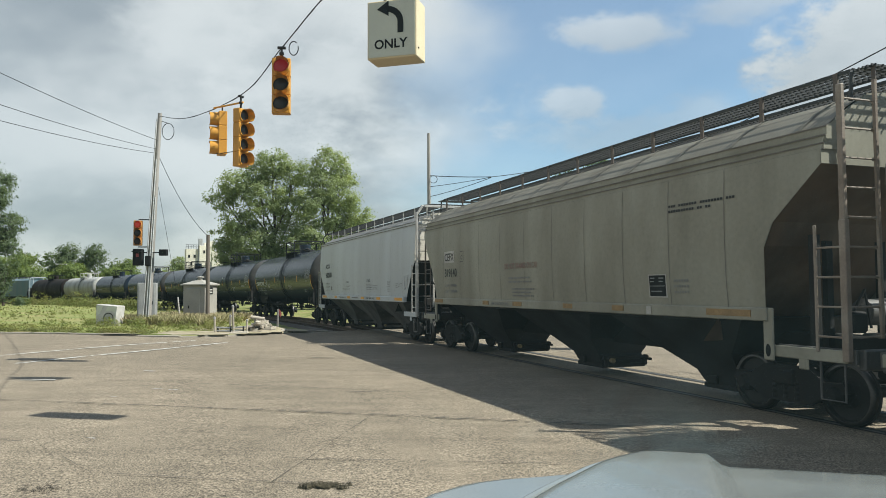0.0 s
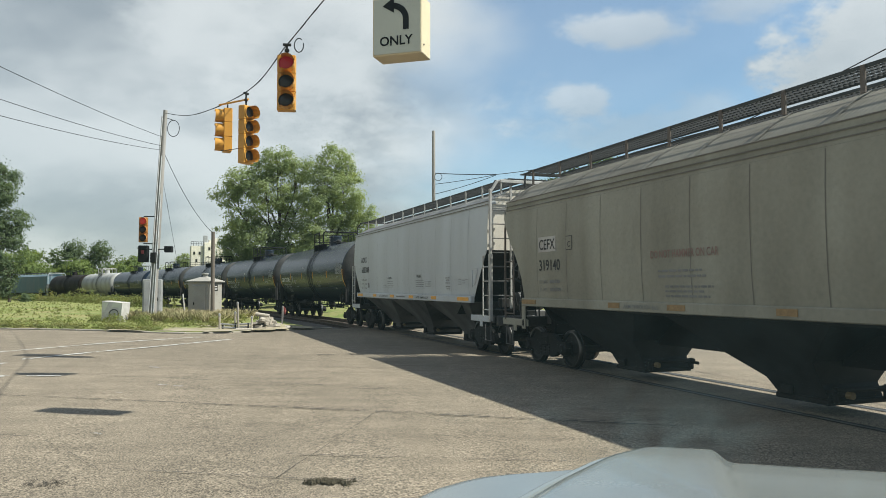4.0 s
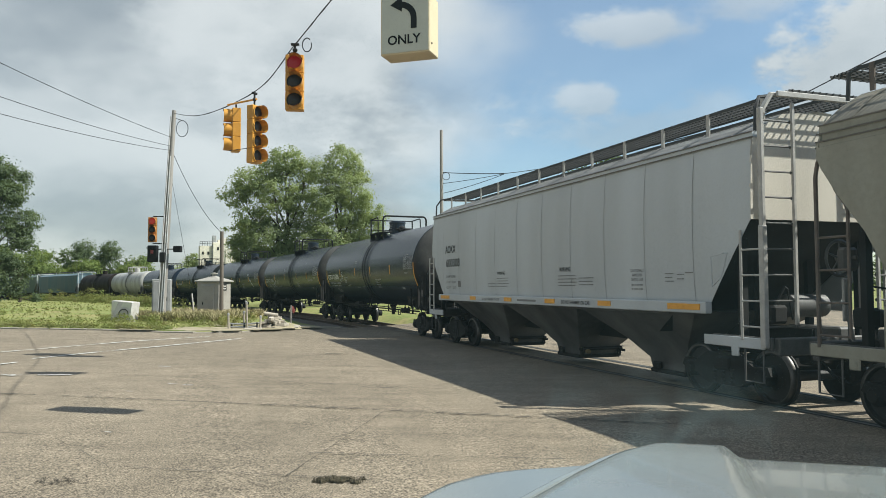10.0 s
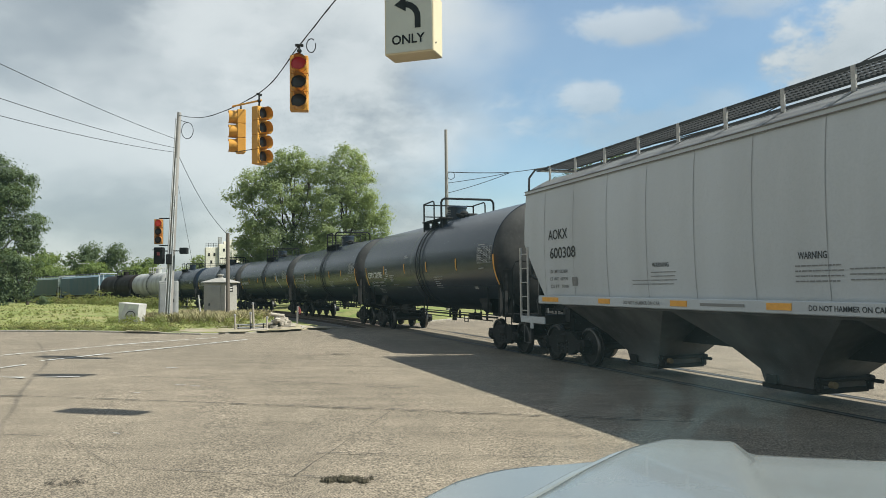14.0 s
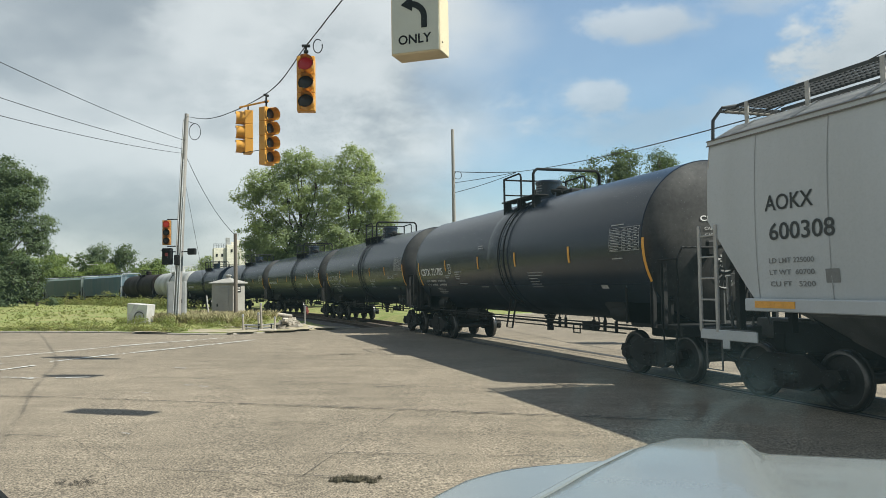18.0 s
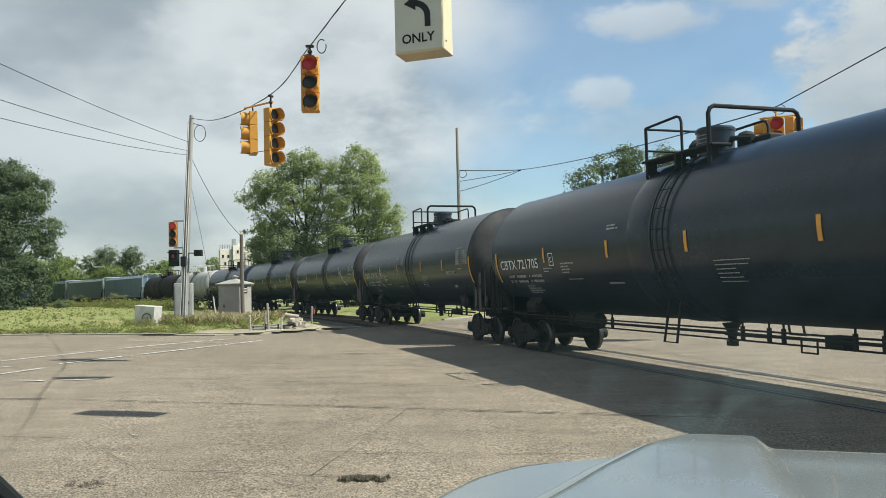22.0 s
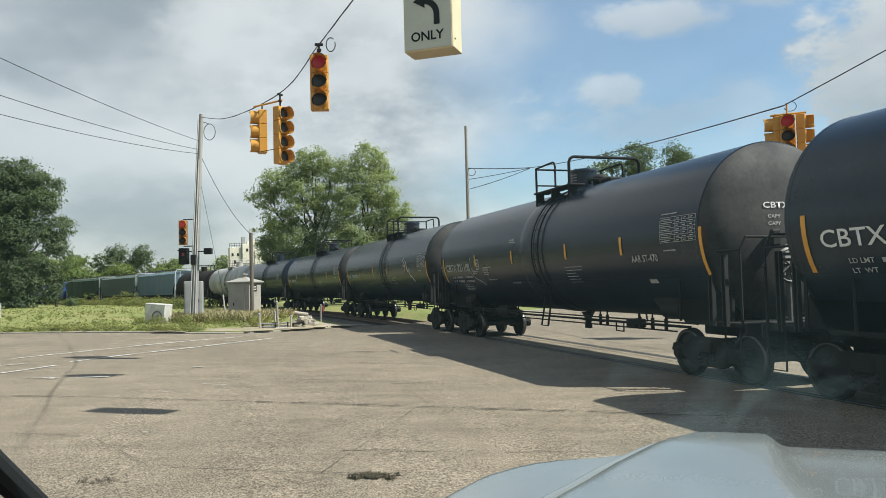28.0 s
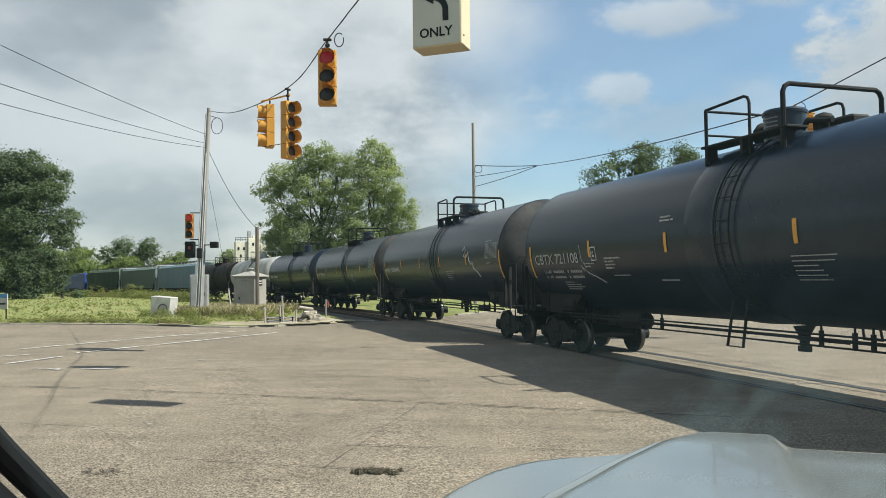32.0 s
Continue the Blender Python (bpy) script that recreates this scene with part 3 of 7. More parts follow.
def kerb_y(x):
    return np.interp(x, (-520, -52, -20.3, -17.2, -13.8, -11.3, -9.9, -8.5, -7.6, -7.0, -5.9, -3.0, 0.0, 3.0, 12, 400), (44.2, 38.4, 34.2, 33.5, 32.3, 31.1, 30.8, 31.2, 32.4, 33.7, 34.7, 37.0, 43.0, 48.0, 55, 55))


# ---- ground, road, kerb ----
def spread(lo, hi, fine_lo, fine_hi, step, n_out):
    mid = np.arange(fine_lo, fine_hi + step / 2, step)
    out_l = fine_lo - np.geomspace(step, fine_lo - lo, n_out) if n_out else np.array([])
    out_r = fine_hi + np.geomspace(step, hi - fine_hi, n_out) if n_out else np.array([])
    return np.concatenate([out_l[::-1], mid, out_r])


def sheet(name, xs, rows_y, z_of, material, label):
    """A sheet of quads; rows_y(x) gives one column's y values."""
    cols = [rows_y(x) for x in xs]
    n = len(cols[0])
    X = np.repeat(xs, n)
    Y = np.concatenate(cols)
    Z = z_of(X, Y)
    faces = [(i * n + j, (i + 1) * n + j, (i + 1) * n + j + 1, i * n + j + 1) for i in range(len(xs) - 1) for j in range(n - 1)]
    me = bpy.data.meshes.new(name)
    me.from_pydata(np.stack([X, Y, Z], 1).tolist(), [], faces)
    me.materials.append(material)
    me.shade_smooth()
    return tagged(new(name, me), label, name, kind="structure")


def build_ground():
    xs = spread(-3000, 3000, -40, 30, 0.4, 26)
    ys_out = np.concatenate([np.geomspace(0.5, 60, 30), np.geomspace(70, 3000, 14)])

    def rows_y(x):
        k = kerb_y(x)
        return np.concatenate([[-3000, -400, -60, -30], np.linspace(-15, k - 1, 16), [k + 0.02, k + 0.12], k + 0.14 + ys_out])

    def z_of(x, y):
        k = kerb_y(x)
        z = ground_z(x, y)
        L, S = to_track(x, y)
        field = y > k + 0.1
        z = np.where(field, z + 0.075, z - 0.20)
        # the strip along the rails lies lower past the road
        low = np.clip((3.6 - np.abs(L)) / 1.2, 0, 1) * np.clip((-S - 15) / 3, 0, 1)
        z = np.where(field, z * (1 - low) - 0.42 * low, z)
        hump = 0.06 * np.sin(x * 0.31 + y * 0.17) * np.cos(y * 0.23) * np.clip((y - k) / 4, 0, 1) * np.clip((np.abs(L) - 5) / 3, 0, 1)
        return z + np.where(field, hump, 0)

    sheet("ground", xs, rows_y, z_of, M_GRASS, "rough mown green and yellowing grass field beside the road")
    xr = spread(-260, 260, -34, 26, 0.5, 14)
    fr = 1 - np.concatenate([np.linspace(0, 0.32, 80), np.linspace(0.34, 1, 16)])

    def rows_r(x):
        k = kerb_y(x)
        return (-90 + (k + 90) * fr)[::-1]

    sheet("road", xr, rows_r, lambda x, y: ground_z(x, y) - 0.004, M_ASPHALT, "sun-bleached worn asphalt road with patched cracks and joints")


def kerb_line():
    """Concrete kerb stones along the edge of the field, leaving the rails free."""
    root = thing("kerb", "low weathered concrete kerb between road and grass", "kerb", kind="structure")
    x = -60.0
    while x < 30:
        step = 0.9
        nx = x
        while math.hypot(nx - x, kerb_y(nx) - kerb_y(x)) < step:
            nx += 0.05
        y0, y1 = float(kerb_y(x)), float(kerb_y(nx))
        L, _ = to_track([(x + nx) / 2], [(y0 + y1) / 2])
        if abs(L[0]) > 2.6:
            me = Mesh()
            d = Vector((nx - x, y1 - y0, 0)).normalized()
            n = Vector((-d.y, d.x, 0))
            jl = random.uniform(-0.008, 0.008)
            rings = []
            for xx, yy, e in ((x, y0, 0.012), (nx, y1, -0.012)):
                p = Vector((xx, yy, gz(xx, yy))) + d * e
                rings.append([p + n * a + Vector((0, 0, b + jl)) for a, b in ((-0.05, -0.1), (-0.04, 0.035), (-0.01, 0.055), (0.14, 0.06), (0.16, -0.1))])
            me.loft(rings, close=True, cap=True)
            part("kerb_stone", me, M_CONC, root, smooth=0)
        x = nx


def ribbon(name, pts, width, material, label, category, lift=0.014, ragged=0.0, kind="structure", parent=None):
    """A thin mark on the road along a line of plan points."""
    fine = []
    for (x0, y0), (x1, y1) in zip(pts, pts[1:]):
        n = max(2, int(math.hypot(x1 - x0, y1 - y0) / 0.3))
        for i in range(n):
            fine.append((x0 + (x1 - x0) * i / n, y0 + (y1 - y0) * i / n))
    fine.append(pts[-1])
    me = Mesh()
    L, R = [], []
    for i, (x, y) in enumerate(fine):
        a, b = fine[max(i - 1, 0)], fine[min(i + 1, len(fine) - 1)]
        d = Vector((b[0] - a[0], b[1] - a[1], 0)).normalized()
        n = Vector((-d.y, d.x, 0))
        j0, j1 = (random.uniform(-ragged, ragged) for _ in range(2))
        w = width / 2
        if ragged:
            w *= random.uniform(0.65, 1.15)
            x, y = x + n.x * j0 * 0.5, y + n.y * j0 * 0.5
        L.append((x + n.x * w, y + n.y * w))
        R.append((x - n.x * w, y - n.y * w))
    allp = L + R
    z = ground_z([p[0] for p in allp], [p[1] for p in allp]) + lift
    n = len(L)
    me.add([(p[0], p[1], zz) for p, zz in zip(allp, z)], [(i, i + 1, n + i + 1, n + i) for i in range(n - 1)])
    ob = part(name, me, material, parent, smooth=0)
    return tagged(ob, label, category, kind=kind) if parent is None else ob


def road_marks():
    worn = "worn white painted lane line on the asphalt"
    ribbon("lane_line", [(-12.87, 21.06), (-10.23, 26.26), (-8.66, 28.78)], 0.16, M_PAINT, worn, "road line", ragged=0.02)
    ribbon("lane_line", [(-10.53, 19.76), (-8.74, 23.79), (-7.2, 27.75)], 0.17, M_PAINT, worn, "road line", ragged=0.02)
    ribbon("lane_line", [(-10.86, 17.29), (-10.4, 18.85)], 0.15, M_PAINT, worn, "road line", ragged=0.02)
    ribbon("lane_line", [(-16.12, 16.38), (-12.87, 18.33), (-11.57, 19.5)], 0.1, M_PAINT, worn, "road line", ragged=0.03)
    tar = "dark strip of tar sealing a crack in the asphalt"
    ribbon("tar_patch", [(-3.21, 21.68), (-2.28, 21.54)], 0.14, M_OLDTAR, tar, "tar patch", 0.016, 0.05)
    ribbon("tar_patch", [(-1.46, 14.47), (-0.83, 14.37)], 0.06, M_OLDTAR, tar, "tar patch", 0.016, 0.03)
    joint = "straight tarred joint between road slabs"
    ribbon("road_joint", [(-18.2, 13.39), (-8.06, 13.46), (-2.68, 12.23), (2.55, 10.95), (3.55, 10.69)], 0.045, M_TAR, joint, "road joint", 0.012, 0.012)
    ribbon("road_joint", [(-3.04, 12.43), (2.75, 11.02)], 0.03, M_OLDTAR, joint, "road joint", 0.012, 0.012)
    ribbon("road_joint", [(-1.64, 8.76), (0.23, 8.59), (1.54, 8.49)], 0.022, M_OLDTAR, joint, "road joint", 0.012, 0.012)
    ribbon("road_joint", [(-3.28, 8.01), (-1.29, 7.65), (-0.69, 7.63)], 0.018, M_OLDTAR, joint, "road joint", 0.012, 0.01)
    ribbon("road_joint", [(-0.85, 11.64), (-1.21, 9.46), (-1.53, 7.63)], 0.012, M_OLDTAR, joint, "road joint", 0.012, 0.012)
    ribbon("road_joint", [(-7.8, 10.27), (-4.85, 9.64)], 0.018, M_OLDTAR, joint, "road joint", 0.012, 0.012)
    ribbon("road_joint", [(-7.83, 16.53), (-1.69, 14.84), (0.43, 14.2)], 0.03, M_OLDTAR, joint, "road joint", 0.012, 0.02)
    ribbon("road_joint", [(-6.56, 19.57), (-1.99, 18.34), (0, 17.52)], 0.035, M_OLDTAR, joint, "road joint", 0.012, 0.03)
    ribbon("road_joint", [(-7.09, 22.68), (-2.63, 21.38)], 0.04, M_OLDTAR, joint, "road joint", 0.012, 0.03)
    ribbon("road_joint", [(-26, 27.95), (-12.93, 28.32), (-4.44, 24.75)], 0.05, M_OLDTAR, joint, "road joint", 0.012, 0.04)
    ribbon("road_crack", [(-4.92, 9.66), (-4.19, 8.87), (-3.47, 8.05)], 0.012, M_OLDTAR, "thin dark crack across the asphalt", "crack", 0.012, 0.02)
    for i, (pts, w) in enumerate((([(-13.2, 33.2), (-11.6, 32.6), (-10.4, 32.45), (-9.1, 32.7), (-8.1, 33.5), (-7.2, 34.8), (-6.2, 36.2)], 2.9), ([(-12.6, 32.7), (-11.0, 31.9), (-9.8, 31.75), (-8.7, 32.1), (-8.0, 33.0), (-7.3, 34.4), (-6.4, 35.6)], 1.5), ([(-10.45, 35.07), (-9.1, 36.18), (-8.31, 37.84)], 1.6), ([(-20.87, 52.11), (-17.61, 48.96), (-15.4, 47.82)], 1.3))):
        ribbon("dirt_patch", pts, w, M_DIRT, "bare trodden dirt and gravel beside the kerb", "dirt", 0.088 + 0.004 * i, 0.5)
    for pts, w in (([(-9.75, 16.35), (-8.85, 16.1)], 0.22), ([(-8.52, 16.13), (-7.75, 16.14)], 0.13), ([(-5.25, 14.82), (-5.05, 14.78)], 0.12), ([(-4.9, 14.63), (-4.7, 14.6)], 0.1), ([(-5.6, 13.7), (-5.48, 13.66)], 0.06), ([(-4.35, 9.9), (-4.2, 9.85)], 0.05), ([(-6.6, 18.0), (-6.3, 17.9)], 0.12)):
        ribbon("paint_fleck", pts, w, M_OLDPAINT, "flake of worn white road paint", "paint fleck", 0.013, 0.05)


def rails():
    root = thing("railway_track", "single railway track set flush into the road, curving away over ballast", "railway track", kind="structure")
    for side in (0.75, -0.75):
        me, head, flange = Mesh(), Mesh(), Mesh()
        S = [60 - i * 1.5 for i in range(200)]
        def ring(s, prof):
            out = []
            for a, b in prof:
                x, y, h = on_track(s, side + a)
                out.append((x, y, b + float(track_z(s))))
            return out
        me.loft([ring(s, ((-0.07, -0.17), (-0.07, -0.15), (-0.02, -0.13), (-0.02, -0.04), (-0.035, -0.03), (-0.035, 0.0), (0.035, 0.0), (0.035, -0.03), (0.02, -0.04), (0.02, -0.13), (0.07, -0.15), (0.07, -0.17))) for s in S])
        part("rail", me, M_RAIL, root, smooth=0)
        head.loft([ring(s, ((-0.03, 0.004), (0.03, 0.004))) for s in S])
        part("rail_head", head, M_RAILTOP, root, "worn shiny rail head", smooth=0)
        inn = 0.075 if side < 0 else -0.075
        S2 = [s for s in S if -13 < s]
        flange.loft([ring(s, ((inn - 0.04, 0.003), (inn + 0.04, 0.003))) for s in S2])
        flange.loft([ring(s, ((-inn * 1.1 - 0.03, 0.003), (-inn * 1.1 + 0.03, 0.003))) for s in S2])
        part("flangeway", flange, M_RUBBER, root, "black rubber flangeway filler", smooth=0)
    bal = Mesh()
    bal.loft([[(*on_track(s, a)[:2], z + float(track_z(s))) for a, z in ((-2.6, -0.5), (-1.6, -0.2), (1.6, -0.2), (2.6, -0.5))] for s in [-17 - i * 2 for i in range(110)]])
    tagged(part("ballast", bal, M_BALLAST, None, smooth=0), "grey stone ballast bed under the rails", "ballast", kind="structure")
    me = Mesh().box((0, 0, 0), (0.23, 2.6, 0.18), bevel=0.02).data("tie", M_TIE, 0)
    for i in range(150):
        s = -17.4 - i * 0.56
        x, y, h = on_track(s)
        ob = new("tie", me)
        ob.parent = root
        ob.matrix_basis = pose(x, y, -0.262 + float(track_z(s)), 0, 0, 90 - math.degrees(h))


build_ground()
kerb_line()
road_marks()
rails()


# ---- the train ----
# Each car: x forward, y to its left, z up from the rail head. Its near side is -y.
WHEEL_R = 0.457


def truck_parts(car, x):
    """A three-piece freight bogie with two wheelsets, at x along the car."""
    tr = new("bogie")
    tr.parent = car
    tr.matrix_basis = pose(x, 0, 0)
    me = Mesh()
    for sy in (-1, 1):
        out = [(-1.12, 0.50), (-1.05, 0.64), (-0.72, 0.62), (-0.42, 0.80), (0.42, 0.80), (0.72, 0.62), (1.05, 0.64), (1.12, 0.50), (0.72, 0.40), (0.42, 0.25), (-0.42, 0.25), (-0.72, 0.40)]
        me2 = Mesh().prism(out, sy * 0.99 - 0.07, sy * 0.99 + 0.07)
        part("side_frame", me2, M_DARK, tr)
        sp_ = Mesh()
        for dx in (-0.22, 0, 0.22):
            sp_.lathe([(0.30, 0.0), (0.30, 0.085), (0.34, 0.085), (0.36, 0.07), (0.40, 0.085), (0.44, 0.07), (0.48, 0.085), (0.52, 0.07), (0.56, 0.085), (0.56, 0)], 10, "z", (dx, sy * 1.0, 0))
        part("spring_nest", sp_, M_DARK, tr)
        for sx in (-1, 1):
            b = Mesh().lathe([(-0.1, 0), (-0.1, 0.09), (-0.02, 0.15), (0.12, 0.15), (0.12, 0)], 12, "y", (sx * 0.889, sy * 1.02, WHEEL_R))
            part("bearing_cap", b, M_DARK, tr)
    me.box((0, 0, 0.62), (0.42, 2.2, 0.28), bevel=0.05)
    part("bolster", me, M_DARK, tr)
    br = Mesh()
    for sx in (-1, 1):
        br.box((sx * 0.34, 0, 0.42), (0.1, 1.8, 0.1), bevel=0.02)
        for sy in (-1, 1):
            br.box((sx * 0.40, sy * 0.75, 0.45), (0.07, 0.1, 0.36), bevel=0.02)
    part("brake_beam", br, M_DARK, tr)
    for sx in (-1, 1):
        ws = new("wheelset")
        ws.parent = tr
        ws.matrix_basis = pose(sx * 0.889, 0, WHEEL_R)
        ws.rotation_mode = "QUATERNION"
        w = Mesh()
        w.lathe([(-1.0, 0), (-1.0, 0.075), (-0.7, 0.085), (0.7, 0.085), (1.0, 0.075), (1.0, 0)], 12, "y")
        for sy in (-1, 1):
            prof = [(0.70, 0.09), (0.70, 0.16), (0.735, 0.20), (0.74, 0.36), (0.70, 0.40), (0.685, 0.475), (0.715, 0.478), (0.735, 0.455), (0.82, 0.452)]
            w.lathe([(sy * a, r) for a, r in prof], 28, "y")
            w.lathe([(sy * a, r) for a, r in ((0.828, 0.44), (0.828, 0.39), (0.775, 0.37), (0.77, 0.2), (0.83, 0.15), (0.83, 0.09))], 28, "y")
            for k in range(3):
                a = 2 * math.pi * k / 3
                w.lathe([(sy * 0.98, 0.0), (sy * 1.0, 0.012), (sy * 1.0, 0)], 6, "y", (0.045 * math.cos(a), 0, 0.045 * math.sin(a)))
        part_w = Mesh()
        for sy in (-1, 1):
            part_w.lathe([(sy * 0.735, 0.4575), (sy * 0.828, 0.4545), (sy * 0.8285, 0.40)], 28, "y")
        data = w.data("wheelset", M_WHEEL)
        # bright tread joined as a second material of the same mesh
        o = len(data.vertices)
        bm = bmesh.new()
        bm.from_mesh(data)
        vs = [bm.verts.new(p) for p in part_w.v]
        for q in part_w.f:
            fc = bm.faces.new([vs[i] for i in q])
            fc.material_index = 1
            fc.smooth = True
        bm.to_mesh(data)
        bm.free()
        data.materials.append(M_TREAD)
        bpy.data.objects.remove(ws)
        ws = new("wheelset", data)
        ws.parent = tr
        ws.matrix_basis = pose(sx * 0.889, 0, WHEEL_R)
    return tr


def coupler(car, x, sgn):
    me = Mesh()
    me.box((x - sgn * 0.45, 0, 0.86), (0.9, 0.16, 0.18), bevel=0.03)
    me.box((x - sgn * 0.08, 0, 0.86), (0.24, 0.34, 0.28), bevel=0.06)
    me.box((x - sgn * 0.95, 0, 0.86), (0.3, 0.5, 0.42), bevel=0.04)
    part("coupler", me, M_DARK, car, "rusty knuckle coupler")
    hose = Mesh().tube([(x - sgn * 0.6, -0.3, 0.8), (x - sgn * 0.3, -0.32, 0.55), (x, -0.3, 0.45), (x + sgn * 0.15, -0.28, 0.5)], 0.025, 6)
    part("air_hose", hose, M_BLACK, car)


def ladder(car, x, y, z0, z1, w, n, material, name="ladder", along="x", r=0.016, stile=0.034):
    me = Mesh()
    d = Vector((1, 0, 0)) if along == "x" else Vector((0, 1, 0))
    p = Vector((x, y, 0))
    for sg in (-1, 1):
        a = p + d * sg * w / 2
        me.box((a.x, a.y, (z0 + z1) / 2), (stile * 2.2, stile * 1.2, z1 - z0) if along == "x" else (stile * 1.2, stile * 2.2, z1 - z0), bevel=0.008)
    root = part(name, me, material, car)
    rung = Mesh().tube([(-w / 2, 0, 0), (w / 2, 0, 0)] if along == "x" else [(0, -w / 2, 0), (0, w / 2, 0)], r, 6).data("rung", material)
    for i in range(n):
        ob = new("rung", rung)
        ob.parent = root
        ob.matrix_basis = pose(x, y, z0 + (z1 - z0) * (i + 0.5) / n)
    return root


HOP_PROF = ((1.545, 1.66), (1.585, 2.1), (1.60, 2.7), (1.60, 3.3), (1.575, 3.9), (1.53, 4.34))


SIDE = {"inset": 0.0}  # how far a hopper's side sheets stand back from its sill


def hop_y(z):
    return float(np.interp(z, [p[1] for p in HOP_PROF], [p[0] for p in HOP_PROF])) - SIDE["inset"]


def hopper_car(label, L, bogie_x, body, roof, endm, bay, seams, reflect, chutes, ladm, ref=None, detail=True, dark_low=True, seam=None, bands=1, cut=((1.05, 1.66), (0.0, 3.02)), cut_back=None, top=4.34, seam_at=(-7.0, 1.5)):
    """A covered hopper: rounded side sheets cut back at the foot of the ends, ribbed roof with running board, bays, ends."""
    car = thing("hopper_car", label, "hopper car", "cars of the freight train")
    back = SIDE["inset"]
    hb = L / 2 - 0.72          # half length of the side sheets at the top
    cut_back = cut_back or cut
    foot = cut[0][0]           # how far the foot of the side is cut back
    def low(x):
        d, cc = hb - abs(x), cut if x > 0 else cut_back
        return float(np.interp(-d, [-c[0] for c in cc], [c[1] for c in cc]))
    # side sheets
    for sy in (-1, 1):
        me, rings = Mesh(), []
        xs = sorted(set([round(-hb + i * 2 * hb / 36, 4) for i in range(37)] + [hb - c[0] for c in cut] + [c[0] - hb for c in cut_back] + [sg * (hb - foot - 0.01) for sg in (-1, 1)]))
        for x in xs:
            z0 = low(x)
            zs = [z0 + (top - z0) * k / 9 for k in range(10)]
            rings.append([(x, sy * hop_y(z), z) for z in zs])
        me.loft(rings)
        part("side_sheet", me, body, car)
        # roof edge mouldings
        band = Mesh()
        for k, (za, zb, o) in enumerate(((top, top + 0.08, 0.02), (top + 0.08, top + 0.2, 0.0), (top + 0.2, top + 0.32, 0.02))[:bands]):
            band.prism([(sy * (1.53 - back + o - k * 0.03), za), (sy * (1.53 - back + o - k * 0.03), zb), (sy * 1.2, zb + 0.02), (sy * 1.2, za)], -hb - 0.02, hb + 0.02, "x")
        part("eave_band", band, body, car)
        if detail:
            for k in range(bands + 1):
                z = top + (0.0, 0.085, 0.2, 0.325)[k] - 0.004
                # dark strips stand in for the lines of shade at the eave mouldings
                part("eave_lip", Mesh().box((0, sy * (1.556 - back - 0.03 * max(k - 1, 0)), z), (2 * hb + 0.06, 0.018, 0.018)), M_SEAM, car)
        # seams
        if detail:
            sm = Mesh()
            zs = [1.68 + (top - 0.02 - 1.68) * k / 8 for k in range(9)]
            sm.loft([[(dx, sy * (hop_y(z) + 0.006), z) for z in zs] for dx in (-0.0065, 0.0065)])
            d_ = sm.data("weld_seam", seam or M_SEAM)
            for k in range(seams):
                x = seam_at[0] + seam_at[1] * k
                ob = new("weld_seam", d_)
                ob.parent = car
                ob.matrix_basis = pose(x, 0, 0)
        sill = Mesh().box((0, sy * 1.53, 1.59), (2 * (hb - foot) + 0.12, 0.14, 0.2), bevel=0.015)
        part("side_sill", sill, body, car)
    # roof
    me = Mesh()
    half = [(1.46, top + 0.33), (1.1, top + 0.62), (0.7, top + 0.84)] if bands > 1 else [(1.52 - back, 4.42), (1.25 - back, 4.57), (0.8, 4.75)]
    sec = [(-a, b) for a, b in half] + [(0, 4.84)] + half[::-1]
    me.loft([[(x, a, b) for a, b in sec] for x in np.linspace(-hb, hb, 20)])
    part("roof", me, roof, car)
    if detail:
        for x in (-hb * 0.6, -hb * 0.2, hb * 0.2, hb * 0.6):
            part("roof_hatch", Mesh().box((x, 0, 4.86), (1.9, 0.36, 0.1), bevel=0.04), roof, car)
        rib = Mesh().loft([[(dx, a, b + 0.022) for a, b in sec] for dx in (-0.03, 0.03)]).data("roof_rib", roof)
        for k in range(12):
            ob = new("roof_rib", rib)
            ob.parent = car
            ob.matrix_basis = pose(-hb + 0.5 + (2 * hb - 1) * k / 11, 0, 0)
    # ends: upper wall, slope sheet
    for sx in (-1, 1):
        e = Mesh()
        cc = cut if sx > 0 else cut_back
        z_end = cc[-1][1]
        zs = [z_end, z_end * 0.6 + top * 0.4, z_end * 0.3 + top * 0.7, top, half[0][1]]
        ys = [hop_y(z) if z <= top else half[0][0] for z in zs]
        poly = [(-y, z) for y, z in zip(ys, zs)] + [(-half[2][0], half[2][1]), (0, 4.84), half[2]] + [(y, z) for y, z in zip(ys[::-1], zs[::-1])]
        e.prism(poly, sx * (hb - 0.03), sx * hb, "x")
        part("end_wall", e, endm, car)
        s = Mesh()
        hw = 1.55 - back
        s.loft([[(sx * (hb - 0.02), -hw, z_end + 0.02), (sx * (hb - 0.02), hw, z_end + 0.02)]] + [[(sx * (hb - c[0] - 0.03), -hw, c[1] + 0.02), (sx * (hb - c[0] - 0.03), hw, c[1] + 0.02)] for c in cc[-2:0:-1]] + [[(sx * (hb - 2.6), -hw + 0.05, 1.1), (sx * (hb - 2.6), hw - 0.05, 1.1)]])
        # lighter brown on the sunlit slope, near-black in place of shade elsewhere
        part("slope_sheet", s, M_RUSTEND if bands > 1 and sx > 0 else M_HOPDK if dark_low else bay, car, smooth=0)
        # end platform, posts, coupler
        pf = Mesh()
        pf.box((sx * (L / 2 - 0.85), 0, 1.12), (1.1, 0.34, 0.36), bevel=0.03)
